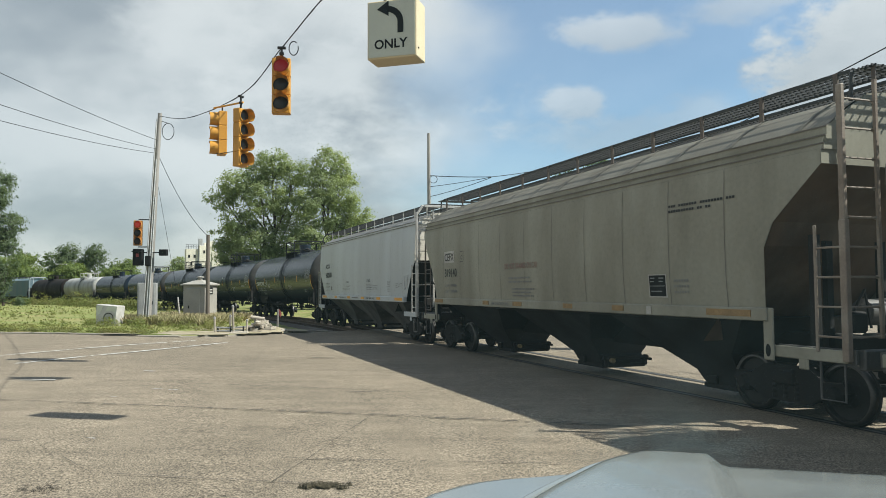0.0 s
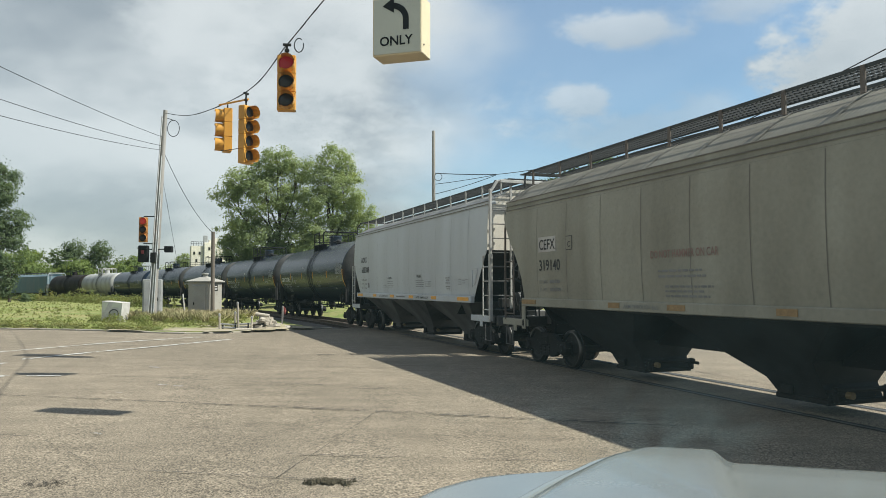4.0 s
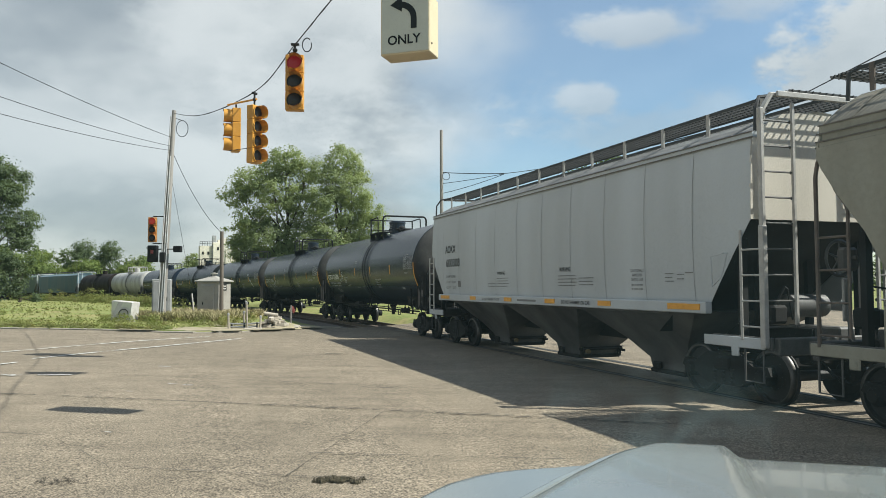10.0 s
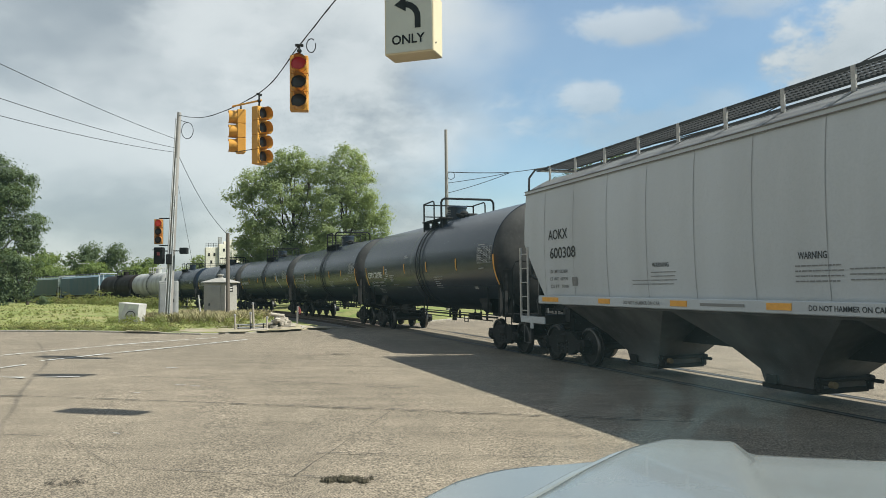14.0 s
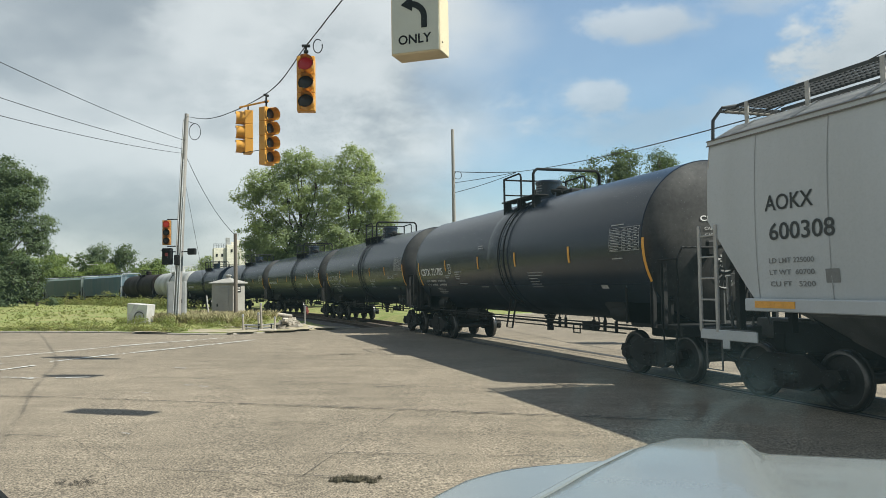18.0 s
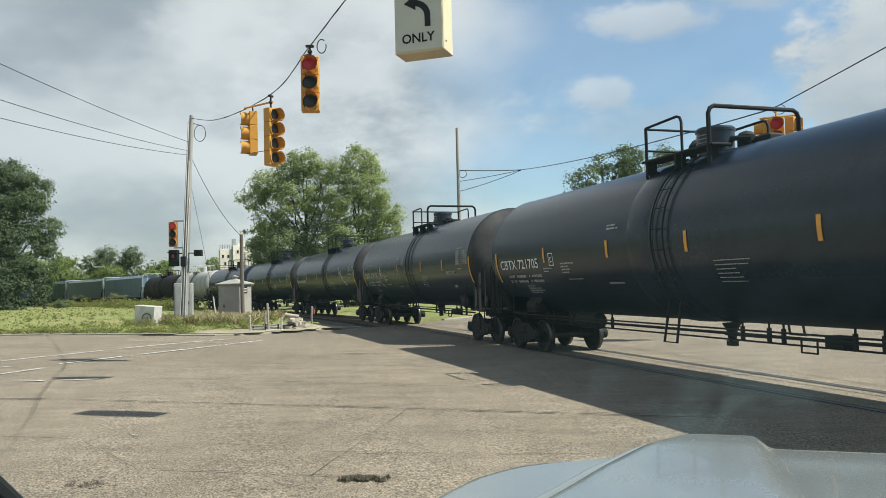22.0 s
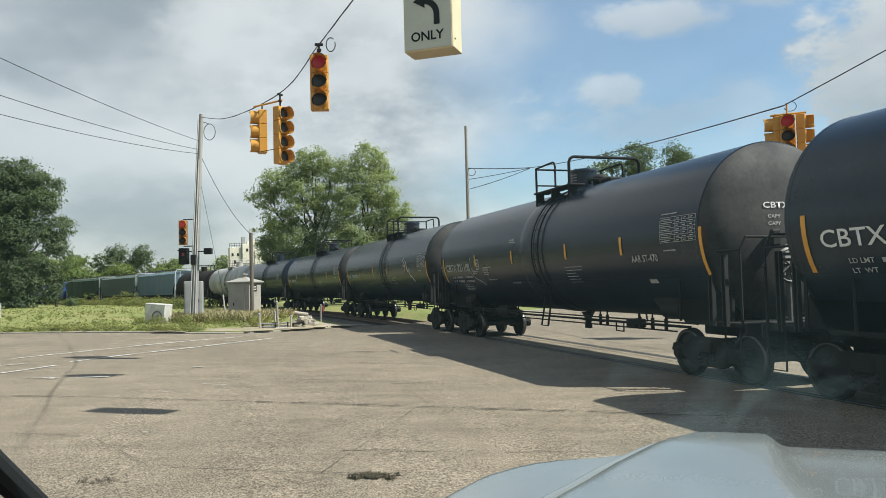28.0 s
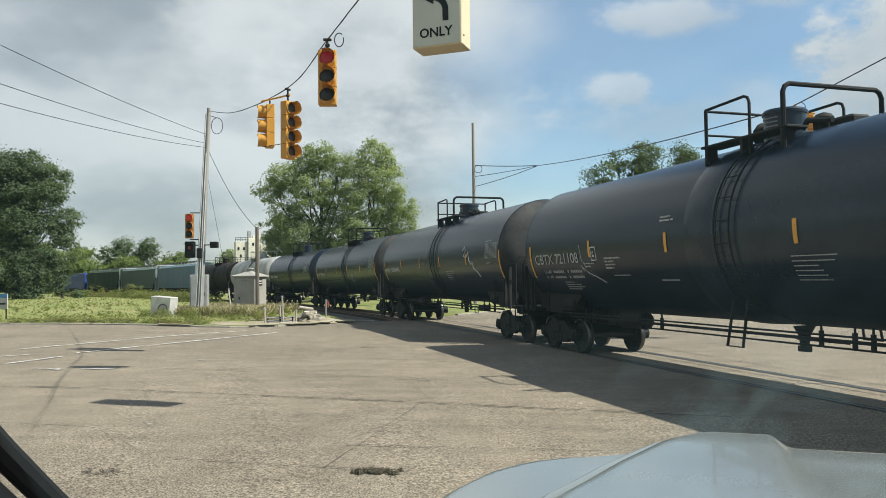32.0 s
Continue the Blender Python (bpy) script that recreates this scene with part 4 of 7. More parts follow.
        pf.box((sx * (L / 2 - 0.38), 0, 1.02), (0.12, 2.7, 0.28), bevel=0.02)
        for sy in (-1, 1):
            pf.box((sx * (L / 2 - 1.05), sy * 1.42, 1.06), (1.35, 0.06, 0.2), bevel=0.01)
        part("end_platform", pf, M_PLAT, car)
        for sy in (-1, 1):
            post = Mesh()
            post.box((sx * (hb - 0.48), sy * 1.25, 1.92), (0.1, 0.12, 1.66))
            post.box((sx * (hb - 0.9), sy * 0.55, 1.9), (0.09, 0.12, 1.6))
            part("end_post", post, M_DARK, car)
        coupler(car, sx * L / 2, sx)
        # corner ladders: one across the end with a broad outer stile, a short one beside it on the side
        for sy in (-1, 1):
            xe = sx * (hb + 0.26)
            if sx > 0:
                yo, yi, zt = sy * 1.50, sy * 0.86, 4.74
                st = Mesh().box((xe, yo, (1.0 + zt) / 2), (0.09, 0.07, zt - 1.0), bevel=0.01)
                st.box((xe, yo, (1.0 + 2.9) / 2), (0.11, 0.09, 1.9), bevel=0.01)
                st.box((xe, yi, (1.35 + zt + 0.12) / 2), (0.05, 0.06, zt + 0.12 - 1.35), bevel=0.008)
                fm = M_LADT if bands > 1 else ladm
                lad = part("end_ladder", st, fm, car)
                rung = Mesh().tube([(xe - 0.02, yo, 0), (xe - 0.02, yi, 0)], 0.017, 6)
                rung.box((xe - 0.02, yo, 0), (0.06, 0.05, 0.05))
                rung.box((xe - 0.02, yi, 0), (0.06, 0.05, 0.05))
                data = rung.data("rung", M_LADT if bands > 1 else M_PLAT)
                for k in range(9):
                    ob = new("rung", data)
                    ob.parent = lad
                    ob.matrix_basis = pose(0, 0, 1.32 + 0.405 * k)
                zs_, yr_ = (zt - 0.08, 4.97) if bands == 1 else (zt - 0.05, 4.98)
                hoop = Mesh().tube([(xe, yo, zs_ - 0.05), (xe, yo, zs_), (xe, sy * 1.28, yr_), (xe, sy * 1.2, yr_)], 0.045, 6) if bands == 1 else Mesh().tube([(xe, yi, zt + 0.1), (xe, sy * 0.86, 5.05)], 0.03, 6)
                part("ladder_hoop", hoop, ladm, car)
                low_ = Mesh()
                for k in range(4):
                    low_.tube([(hb - 0.20, sy * 1.53, 1.32 + 0.405 * k), (xe, sy * 1.53, 1.32 + 0.405 * k)], 0.016, 6)
                low_.box((hb - 0.20, sy * 1.53, 1.98), (0.05, 0.03, 1.75), bevel=0.008)
                part("side_grab", low_, fm, car)
            elif bands == 1:
                ladder(car, sx * (hb + 0.02), sy * 1.50, 1.1, 2.95, 0.44, 5, ladm, "corner_ladder")
            else:
                xa, xb, yl = sx * (hb + 0.09), sx * (hb - 0.44), sy * 1.51
                st = Mesh().tube([(xa, yl, 1.10), (xa, yl, 3.50), (sx * (hb + 0.05), yl, 3.68), (sx * (hb - 0.02), sy * 1.55, 3.74)], 0.030, 8)
                st.tube([(xb, yl, 1.25), (xb, yl, 2.98), (sx * (hb - 0.40), yl, 3.08), (sx * (hb - 0.27), sy * 1.55, 3.30)], 0.024, 8)
                lad = part("corner_ladder", st, ladm, car)
                data = Mesh().tube([(xa, yl, 0), (xb, yl, 0)], 0.017, 6).data("rung", ladm)
                for k in range(4):
                    ob = new("rung", data)
                    ob.parent = lad
                    ob.matrix_basis = pose(0, 0, 1.27 + 0.455 * k)
            # sill plate behind the ladder's foot, and the jacking pad under the side sill
            x0, x1 = sx * (hb - foot - 0.1), xe
            pl = Mesh().box(((x0 + x1) / 2, sy * 1.50, 1.06), (abs(x1 - x0), 0.035, 0.17), bevel=0.01)
            pl.box((x0 + sx * 0.75, sy * 1.50, 0.92), (0.18, 0.03, 0.18), bevel=0.04)
            pl.tube([(x0 + sx * 0.75, sy * 1.485, 0.90), (x0 + sx * 0.75, sy * 1.52, 0.90)], 0.05, 10)
            part("end_sill_plate", pl, body, car)
            if bands == 1:
                continue
            pad = Mesh().box((sx * (hb - foot + 0.05), sy * 1.545, 1.30), (0.20, 0.04, 0.78), bevel=0.015)
            pp = part("jacking_pad", pad, body, car)
            part("pad_slot", Mesh().lathe([(-0.024, 0.0), (-0.024, 0.05), (0.024, 0.05), (0.024, 0.0)], 12, "y"), M_BLACK, pp).matrix_basis = pose(sx * (hb - foot + 0.05), sy * 1.545, 1.06) @ Matrix.Diagonal((1, 1, 1.9, 1))
        if bands == 1 or detail:
            beam = Mesh().box((sx * (hb + 0.33), 0, 4.97), (0.05, 2.45, 0.09), bevel=0.01) if sx > 0 and bands == 1 else Mesh().box((sx * (hb + 0.16), 0, 5.05), (0.05, 1.8, 0.06), bevel=0.01)
            part("crossover_beam", beam, ladm if bands == 1 else M_GRATE, car)
            gr = Mesh()
            for k in range(6):
                gr.box((sx * (hb - 0.05 + 0.07 * k), 0, 5.05), (0.02, 1.9, 0.03))
            for k in range(14):
                gr.box((sx * (hb + 0.13), -0.9 + 0.14 * k, 5.05), (0.42, 0.012, 0.03))
            part("crossover_grating", gr, M_GRATE, car)
        if detail:
            for sy in (-1, 1):
                x0 = sx * (L / 2 - 0.75)
                stp = Mesh().tube([(x0 - 0.2, sy * 1.45, 1.0), (x0 - 0.2, sy * 1.45, 0.45), (x0 + 0.2, sy * 1.45, 0.45), (x0 + 0.2, sy * 1.45, 1.0)], 0.018, 6)
                part("sill_step", stp, M_PLAT, car)
            if sx < 0:
                xw, yw, zw = -(hb + 0.19), -1.0, 2.36
                ws = Mesh().lathe([(-0.02, 0.25), (0.0, 0.28), (0.02, 0.25), (0.0, 0.225), (-0.02, 0.25)], 24, "x", (xw, yw, zw))
                ws.lathe([(-0.04, 0.0), (-0.04, 0.05), (0.04, 0.05), (0.04, 0.0)], 10, "x", (xw, yw, zw))
                for k in range(5):
                    a = 2 * math.pi * k / 5 + 0.3
                    ws.tube([(xw, yw, zw), (xw, yw + 0.25 * math.cos(a), zw + 0.25 * math.sin(a))], 0.014, 5)
                part("hand_brake_wheel", ws, M_HAND, car)
                gb = Mesh().box((xw + 0.14, yw, zw - 0.02), (0.18, 0.26, 0.34), bevel=0.04)
                gb.tube([(xw + 0.10, yw, zw), (xw + 0.3, yw, zw)], 0.03, 8)
                part("brake_gear_box", gb, M_PLAT, car)
                part("brake_rod_cover", Mesh().box((xw + 0.08, yw, 1.76), (0.05, 0.09, 0.62), bevel=0.015), M_CAB, car, "pale cover over the brake rod")
                pv = Mesh()
                for k, (py_, pz_) in enumerate(((-1.2, 1.35), (-0.75, 1.55), (-0.4, 1.3))):
                    pv.tube([(-(hb - 0.2), py_, 1.2), (-(hb - 0.1), py_, pz_ + 0.2), (-(hb + 0.05), py_ + 0.2, pz_ + 0.35), (-(hb + 0.1), py_ + 0.25, 1.15)], 0.02, 6)
                pv.lathe([(-0.12, 0.0), (-0.12, 0.13), (0.10, 0.13), (0.14, 0.07), (0.14, 0.0)], 14, "x", (-(hb - 0.1), -0.68, 1.5))
                part("brake_piping", pv, M_PLAT, car)
            rs = Mesh().lathe([(-0.45, 0), (-0.45, 0.12), (-0.38, 0.2), (0.38, 0.2), (0.45, 0.12), (0.45, 0)], 14, "y", (sx * (hb - 0.55), 0.1, 1.62))
            part("air_reservoir", rs, M_PLAT, car)
            vb = Mesh().box((sx * (hb - 0.15), -0.9, 1.5), (0.25, 0.3, 0.3), bevel=0.04)
            vb.tube([(sx * (hb - 0.15), -0.9, 1.65), (sx * (hb - 0.1), -0.75, 1.95), (sx * (hb - 0.3), -0.5, 1.9), (sx * (hb - 0.3), -0.4, 1.4)], 0.02, 6)
            part("brake_valve", vb, M_DARK, car)
    # bays
    part("centre_sill", Mesh().box((0, 0, 1.00), (L - 1.6, 0.45, 0.5)), M_DARK, car)
    under = Mesh().box((0, 0, 1.48), (2 * hb - 4.4, 2.9, 0.08))
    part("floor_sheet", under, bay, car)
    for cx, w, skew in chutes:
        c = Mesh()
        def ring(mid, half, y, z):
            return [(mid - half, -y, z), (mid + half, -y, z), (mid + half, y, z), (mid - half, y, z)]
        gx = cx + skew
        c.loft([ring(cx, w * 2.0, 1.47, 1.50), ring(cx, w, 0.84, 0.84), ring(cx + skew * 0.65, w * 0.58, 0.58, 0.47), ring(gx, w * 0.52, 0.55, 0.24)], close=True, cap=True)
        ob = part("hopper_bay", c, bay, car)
        g = Mesh().box((gx, 0, 0.21), (w * 1.12, 1.18, 0.09), bevel=0.02)
        for sy in (-1, 1):
            g.tube([(gx - w * 0.5, sy * 0.52, 0.36), (gx + w * 0.86, sy * 0.52, 0.36)], 0.035, 6)
            g.box((gx + w * 0.62, sy * 0.52, 0.33), (0.10, 0.09, 0.24), bevel=0.02)
        g.tube([(gx + w * 0.62, -0.6, 0.40), (gx + w * 0.62, 0.6, 0.40)], 0.04, 8)
        g.box((gx - w * 0.3, -0.60, 0.32), (0.26, 0.06, 0.16), bevel=0.02)
        part("outlet_gate", g, M_DARK, ob)
        part("capstan", Mesh().lathe([(-0.05, 0.0), (-0.05, 0.055), (0.05, 0.055), (0.05, 0.0)], 8, "x", (gx + w * 0.88, -0.52, 0.36)), M_CAPSTAN, ob, "dirty yellow gate capstan")
    # running board
    zr = 5.08
    for sy in (-1, 1):
        rb = Mesh()
        rb.box((0, sy * 0.86, zr), (2 * hb - 0.1, 0.035, 0.05))
        rb.box((0, sy * 0.16, zr), (2 * hb - 0.1, 0.035, 0.05))
        n = int((2 * hb) / 0.10) if detail else 20
        for i in range(n):
            rb.box((-hb + 0.1 + (2 * hb - 0.2) * i / n, sy * 0.51, zr), (0.012, 0.70, 0.03))
        for k in range(4):
            rb.box((0, sy * (0.30 + 0.14 * k), zr), (2 * hb - 0.1, 0.008, 0.02))
        part("running_board", rb, M_GRATE, car)
        st = Mesh().box((0, sy * 0.88, 4.90), (0.08, 0.03, 0.40)).data("board_bracket", ladm)
        n = 12
        for i in range(n):
            ob = new("board_bracket", st)
            ob.parent = car
            ob.matrix_basis = pose(-hb + 0.35 + (2 * hb - 0.7) * i / (n - 1), 0, 0)
        for sx in (-1, 1):
            fr = Mesh().tube([(sx * (hb - 0.02), sy * 0.98, 4.62), (sx * (hb - 0.02), sy * 0.95, 5.02), (sx * (hb - 0.1), sy * 0.86, zr)] if bands > 1 else [(sx * (hb - 0.02), sy * (1.46 - back), 4.35), (sx * (hb - 0.02), sy * (1.44 - back), 4.80), (sx * (hb - 0.10), sy * (1.30 - back), 5.02), (sx * (hb - 0.10), sy * 0.86, zr)], 0.03, 6)
            part("board_frame", fr, M_GRATE, car)
    # reflectors
    for k, (x, w) in enumerate(reflect):
        part("reflector", Mesh().box((x, -1.606, 1.60), (w, 0.012, 0.105)), ref or M_YEL, car)
    for x in (-1, 1):
        truck_parts(car, x * bogie_x)
    return car


# also colours the strips of eave shade
M_SEAM = mat("weld_seam", (0.15, 0.135, 0.115), 0.7, bump=0)
M_CAPSTAN = mat("dirty_yellow_casting", (0.16, 0.115, 0.05), 0.7, scale=6)
M_SEAM2 = mat("pale_weld_seam", (0.30, 0.31, 0.31), 0.7, bump=0)
TANK_R, TANK_Z, XO = 1.68, 2.77, 0.0


def tank_car(label, L, shell, detail=True, stripes=True, white=False):
    car = thing("tank_car", label, "tank car", "cars of the freight train")
    he = L / 2 - 0.62          # half length of the shell, to the tips of the heads
    hs = he - 0.50
    prof = [(-he, 0.0)]
    for k in range(1, 9):
        a = math.pi / 2 * k / 8
        prof.append((-hs - 0.50 * math.cos(a), TANK_R * math.sin(a)))
    for x in np.linspace(-hs, hs, 9)[1:-1]:
        prof.append((float(x), TANK_R))
    prof += [(-s, r) for s, r in prof[:9][::-1]]
    sh = Mesh().lathe(prof[8:-8], 56, "x", (0, 0, TANK_Z))
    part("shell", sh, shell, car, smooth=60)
    for sg in (-1, 1):
        hd = Mesh().lathe([(sg * abs(s), r) for s, r in prof[:9]], 56, "x", (0, 0, TANK_Z))
        part("tank_head", hd, M_TANK_W if white else M_HEAD if detail else shell, car, "dusty domed tank head", smooth=60)
    # jacket seams and the raised band in the middle
    for x in (-hs, hs):
        b = Mesh().lathe([(-0.05, TANK_R - 0.01), (-0.03, TANK_R + 0.005), (0.03, TANK_R + 0.005), (0.05, TANK_R - 0.01)], 56, "x", (x, 0, TANK_Z))
        part("jacket_seam", b, shell, car)
    # a padded belt with the ladder's channel beside it
    b = Mesh().lathe([(-0.36, TANK_R - 0.01), (-0.24, TANK_R + 0.012), (-0.02, TANK_R + 0.024), (0.26, TANK_R + 0.024), (0.42, TANK_R + 0.012), (0.54, TANK_R - 0.01)], 56, "x", (0, 0, TANK_Z))
    part("jacket_band", b, shell, car, smooth=60)
    for x in (0.60, 1.16):
        b = Mesh().lathe([(-0.05, TANK_R - 0.01), (-0.03, TANK_R + 0.010), (0.03, TANK_R + 0.010), (0.05, TANK_R - 0.01)], 56, "x", (x, 0, TANK_Z))
        part("jacket_band", b, shell, car)
    # platform, dome, rails
    crown = TANK_Z + TANK_R
    rm = M_LADW if white else M_BLACK
    for sy in (-1, 1):
        pf = Mesh()
        pf.box((0.59, sy * 0.86, crown - 0.02), (2.3, 0.44, 0.045), bevel=0.01)
        for x in (-0.4, 0.6, 1.6):
            pf.box((x, sy * 0.95, crown - 0.16), (0.06, 0.24, 0.3))
        part("top_platform", pf, M_LADW if white else M_DARK, car)
    dm = Mesh().lathe([(crown - 0.25, 0.37), (crown + 0.46, 0.37), (crown + 0.46, 0.395), (crown + 0.51, 0.395), (crown + 0.55, 0.36), (crown + 0.57, 0)], 24, "z", (0.48, 0, 0))
    part("valve_dome", dm, shell, car)
    if detail:
        v = Mesh().lathe([(crown - 0.1, 0.17), (crown + 0.2, 0.17), (crown + 0.26, 0.12), (crown + 0.3, 0)], 12, "z", (1.5, -0.1, 0))
        v.tube([(1.1, -0.15, crown + 0.1), (1.4, -0.35, crown + 0.16), (1.9, -0.3, crown + 0.08)], 0.05, 6)
        v.box((1.95, 0.0, crown + 0.05), (0.5, 0.4, 0.16), bevel=0.04)
        v.lathe([(0, 0.0), (0.02, 0.22), (0.10, 0.26), (0.26, 0.12), (0.28, 0)], 14, "x", (-0.16, 0, crown + 0.18))
        part("manway_valve", v, M_DARK, car)
        for k in range(3):
            p = Mesh().lathe([(crown + 0.22 + k * 0.075, 0.376), (crown + 0.245 + k * 0.075, 0.376)], 16, "z", (0.48, 0, 0), 235, 300)
            part("valve_plate", p, M_GTXT, car)
    top, yr = 5.14, 1.04
    foot = TANK_Z + math.sqrt(TANK_R ** 2 - yr ** 2) - 0.02
    for sy in (-1, 1):
        y = sy * yr
        g = Mesh()
        g.tube([(-0.42, y, foot), (-0.42, y, top)], 0.034, 8)
        g.tube([(-0.42, y, top), (0.66, y, top + 0.02), (0.76, y, top - 0.02), (0.80, y, top - 0.12), (0.80, y, foot)], 0.028, 8)
        part("safety_railing", g, rm, car)
        g = Mesh().tube([(1.62, y, foot), (1.62, y, top - 0.12), (1.62, y * 0.96, top - 0.03), (1.62, y * 0.88, top + 0.02), (1.62, 0, top + 0.02)], 0.042, 8)
        part("safety_railing", g, rm, car)
        g = Mesh().tube([(-0.42, y, top - 0.02), (-0.42, 0, top - 0.02)], 0.026, 8)
        g.tube([(-0.42, y, top - 0.48), (-0.42, 0, top - 0.48)], 0.022, 8)
        part("safety_railing", g, rm, car)
    # ladder down the middle of both sides, following the shell, and its foot loop
    for sy in (-1, 1):
        lad, n = Mesh(), 26
        for sx in (-0.20, 0.20):
            pts = []
            for k in range(n + 1):
                a = radians(62 - (62 + 50) * k / n)
                pts.append((0.83 + sx, sy * (TANK_R + 0.07) * math.cos(a), TANK_Z + (TANK_R + 0.07) * math.sin(a)))
            lad.tube(pts, 0.018, 6)
        lo = part("side_ladder", lad, M_DARK, car)
        lo.location.x = 0.04
        rung = Mesh().tube([(0.0, 0, 0), (0.4, 0, 0)], 0.009, 6).data("rung", M_BLACK)
        for k in range(9):
            a = radians(58 - 106 * k / 8)
            ob = new("rung", rung)
            ob.parent = lo
            ob.matrix_basis = pose(0.63, sy * (TANK_R + 0.07) * math.cos(a), TANK_Z + (TANK_R + 0.07) * math.sin(a))
        st = Mesh().tube([(-0.18, sy * 1.36, 1.55), (-0.2, sy * 1.50, 0.76), (0.2, sy * 1.50, 0.76), (0.18, sy * 1.36, 1.55)], 0.026, 6)
        part("foot_step", st, M_DARK, car).location.x = 0.85
        side_rod = Mesh().tube([(-he + 1.2, sy * 1.2, 1.06), (he - 1.2, sy * 1.2, 1.06)], 0.018, 6)
        part("side_rod", side_rod, M_DARK, car)
    # underframe: stub sills, cradles, bottom valve, rods
    for sx in (-1, 1):
        xs = sx * (L / 2 - 1.8)
        u = Mesh()
        u.box((sx * (L / 2 - 1.75), 0, 0.98), (2.5, 0.42, 0.42), bevel=0.03)
        u.prism([(xs - 0.5, 1.05), (xs + 0.5, 1.05), (xs + 0.9, 1.7), (xs - 0.9, 1.7)], -1.15, 1.15)
        part("stub_sill", u, M_DARK, car)
        eb = Mesh()
        eb.box((sx * (L / 2 - 0.62), 0, 1.10), (0.9, 2.8, 0.09), bevel=0.02)
        eb.box((sx * (L / 2 - 0.2), 0, 1.05), (0.08, 2.9, 0.22), bevel=0.02)
        part("end_platform", eb, M_DARK, car)
        hr = Mesh()
        for sy in (-1, 1):
            x0, x1 = sx * (L / 2 - 1.15), sx * (L / 2 - 0.3)
            hr.tube([(x0 - sx * 0.9, sy * 1.42, 1.12), (x0 - sx * 0.9, sy * 1.42, 2.25), (x0 - sx * 0.75, sy * 1.42, 2.4), (x1, sy * 1.42, 2.4), (x1, sy * 1.42, 1.1)], 0.025, 6)
            hr.tube([(x0, sy * 1.42, 1.1), (x0, sy * 1.42, 2.0)], 0.03, 6)
            hr.tube([(x1 - sx * 0.02, sy * 1.45, 1.1), (x1 - sx * 0.02, sy * 1.45, 0.45), (x1 - sx * 0.42, sy * 1.45, 0.45), (x1 - sx * 0.42, sy * 1.45, 1.1)], 0.018, 6)
        hr.tube([(sx * (L / 2 - 0.3), -1.42, 2.4), (sx * (L / 2 - 0.3), -1.3, 2.62), (sx * (L / 2 - 0.3), 1.3, 2.62), (sx * (L / 2 - 0.3), 1.42, 2.4)], 0.022, 6)
        part("end_handrail", hr, M_DARK, car)
        for sy in (-1, 1):
            for dx, h in ((1.02, 1.2), (0.66, 1.25)):
                x = sx * (L / 2 - dx)
                ch = Mesh().box((x, sy * 1.44, 1.08 + h / 2), (0.11, 0.03, h), bevel=0.01)
                for e in (-0.045, 0.045):
                    ch.box((x + e, sy * 1.475, 1.08 + h / 2), (0.02, 0.06, h))
                part("side_post", ch, M_WHEEL, car)
            bc = Mesh().lathe([(-0.34, 0), (-0.34, 0.13), (-0.30, 0.17), (0.30, 0.17), (0.34, 0.13), (0.34, 0)], 12, "x", (sx * (L / 2 - 2.75), sy * 1.05, 1.30))
            bc.tube([(sx * (L / 2 - 2.4), sy * 1.05, 1.30), (sx * (L / 2 - 1.8), sy * 0.9, 1.22), (sx * (L / 2 - 1.0), sy * 0.7, 1.22)], 0.03, 6)
            part("brake_cylinder", bc, M_DARK, car)
            sk = Mesh().prism([(sx * (L / 2 - 3.4), 1.50), (sx * (L / 2 - 2.9), 1.12), (sx * (L / 2 - 0.9), 1.12), (sx * (L / 2 - 0.9), 1.62), (sx * (L / 2 - 1.6), 2.1), (sx * (L / 2 - 2.6), 1.9)], sy * 1.12 - 0.03, sy * 1.12 + 0.03)
            part("shear_plate", sk, M_DARK, car)
        bw = Mesh().lathe([(-0.03, 0.29), (0.0, 0.325), (0.03, 0.29), (0.0, 0.265), (-0.03, 0.29)], 20, "x", (sx * (L / 2 - 0.45), -0.25, 2.12))
        for k in range(5):
            a = 2 * math.pi * k / 5
            bw.tube([(sx * (L / 2 - 0.45), -0.25, 2.12), (sx * (L / 2 - 0.45), -0.25 + 0.29 * math.cos(a), 2.12 + 0.29 * math.sin(a))], 0.016, 5)
        bw.tube([(sx * (L / 2 - 0.5), -0.25, 2.12), (sx * (L / 2 - 0.5), -0.25, 1.1)], 0.045, 6)
        part("hand_brake_wheel", bw, M_HAND, car)
        bh = Mesh().box((sx * (L / 2 - 0.56), -0.45, 2.62), (0.1, 0.2, 0.3), bevel=0.03)
        bh.tube([(sx * (L / 2 - 0.56), -0.45, 2.5), (sx * (L / 2 - 0.56), -0.75, 2.1)], 0.03, 6)
        part("brake_housing", bh, M_DARK, car)
        coupler(car, sx * L / 2, sx)
        truck_parts(car, xs)
    bv = Mesh().lathe([(0.75, 0.0), (0.75, 0.07), (0.95, 0.10), (1.1, 0.18), (1.12, 0.0)], 12, "z", (1.3, -0.45, 0))
    bv.box((1.3, -0.45, 0.72), (0.22, 0.1, 0.1))
    bv.tube([(1.3, -0.6, 0.9), (2.4, -0.6, 0.9)], 0.025, 6)
    part("bottom_valve", bv, M_DARK, car)
    rv = Mesh().lathe([(-0.55, 0), (-0.55, 0.12), (-0.48, 0.2), (0.48, 0.2), (0.55, 0.12), (0.55, 0)], 14, "x", (-3.6, -0.75, 0.98))
    part("air_reservoir", rv, M_DARK, car)
    rods = Mesh()
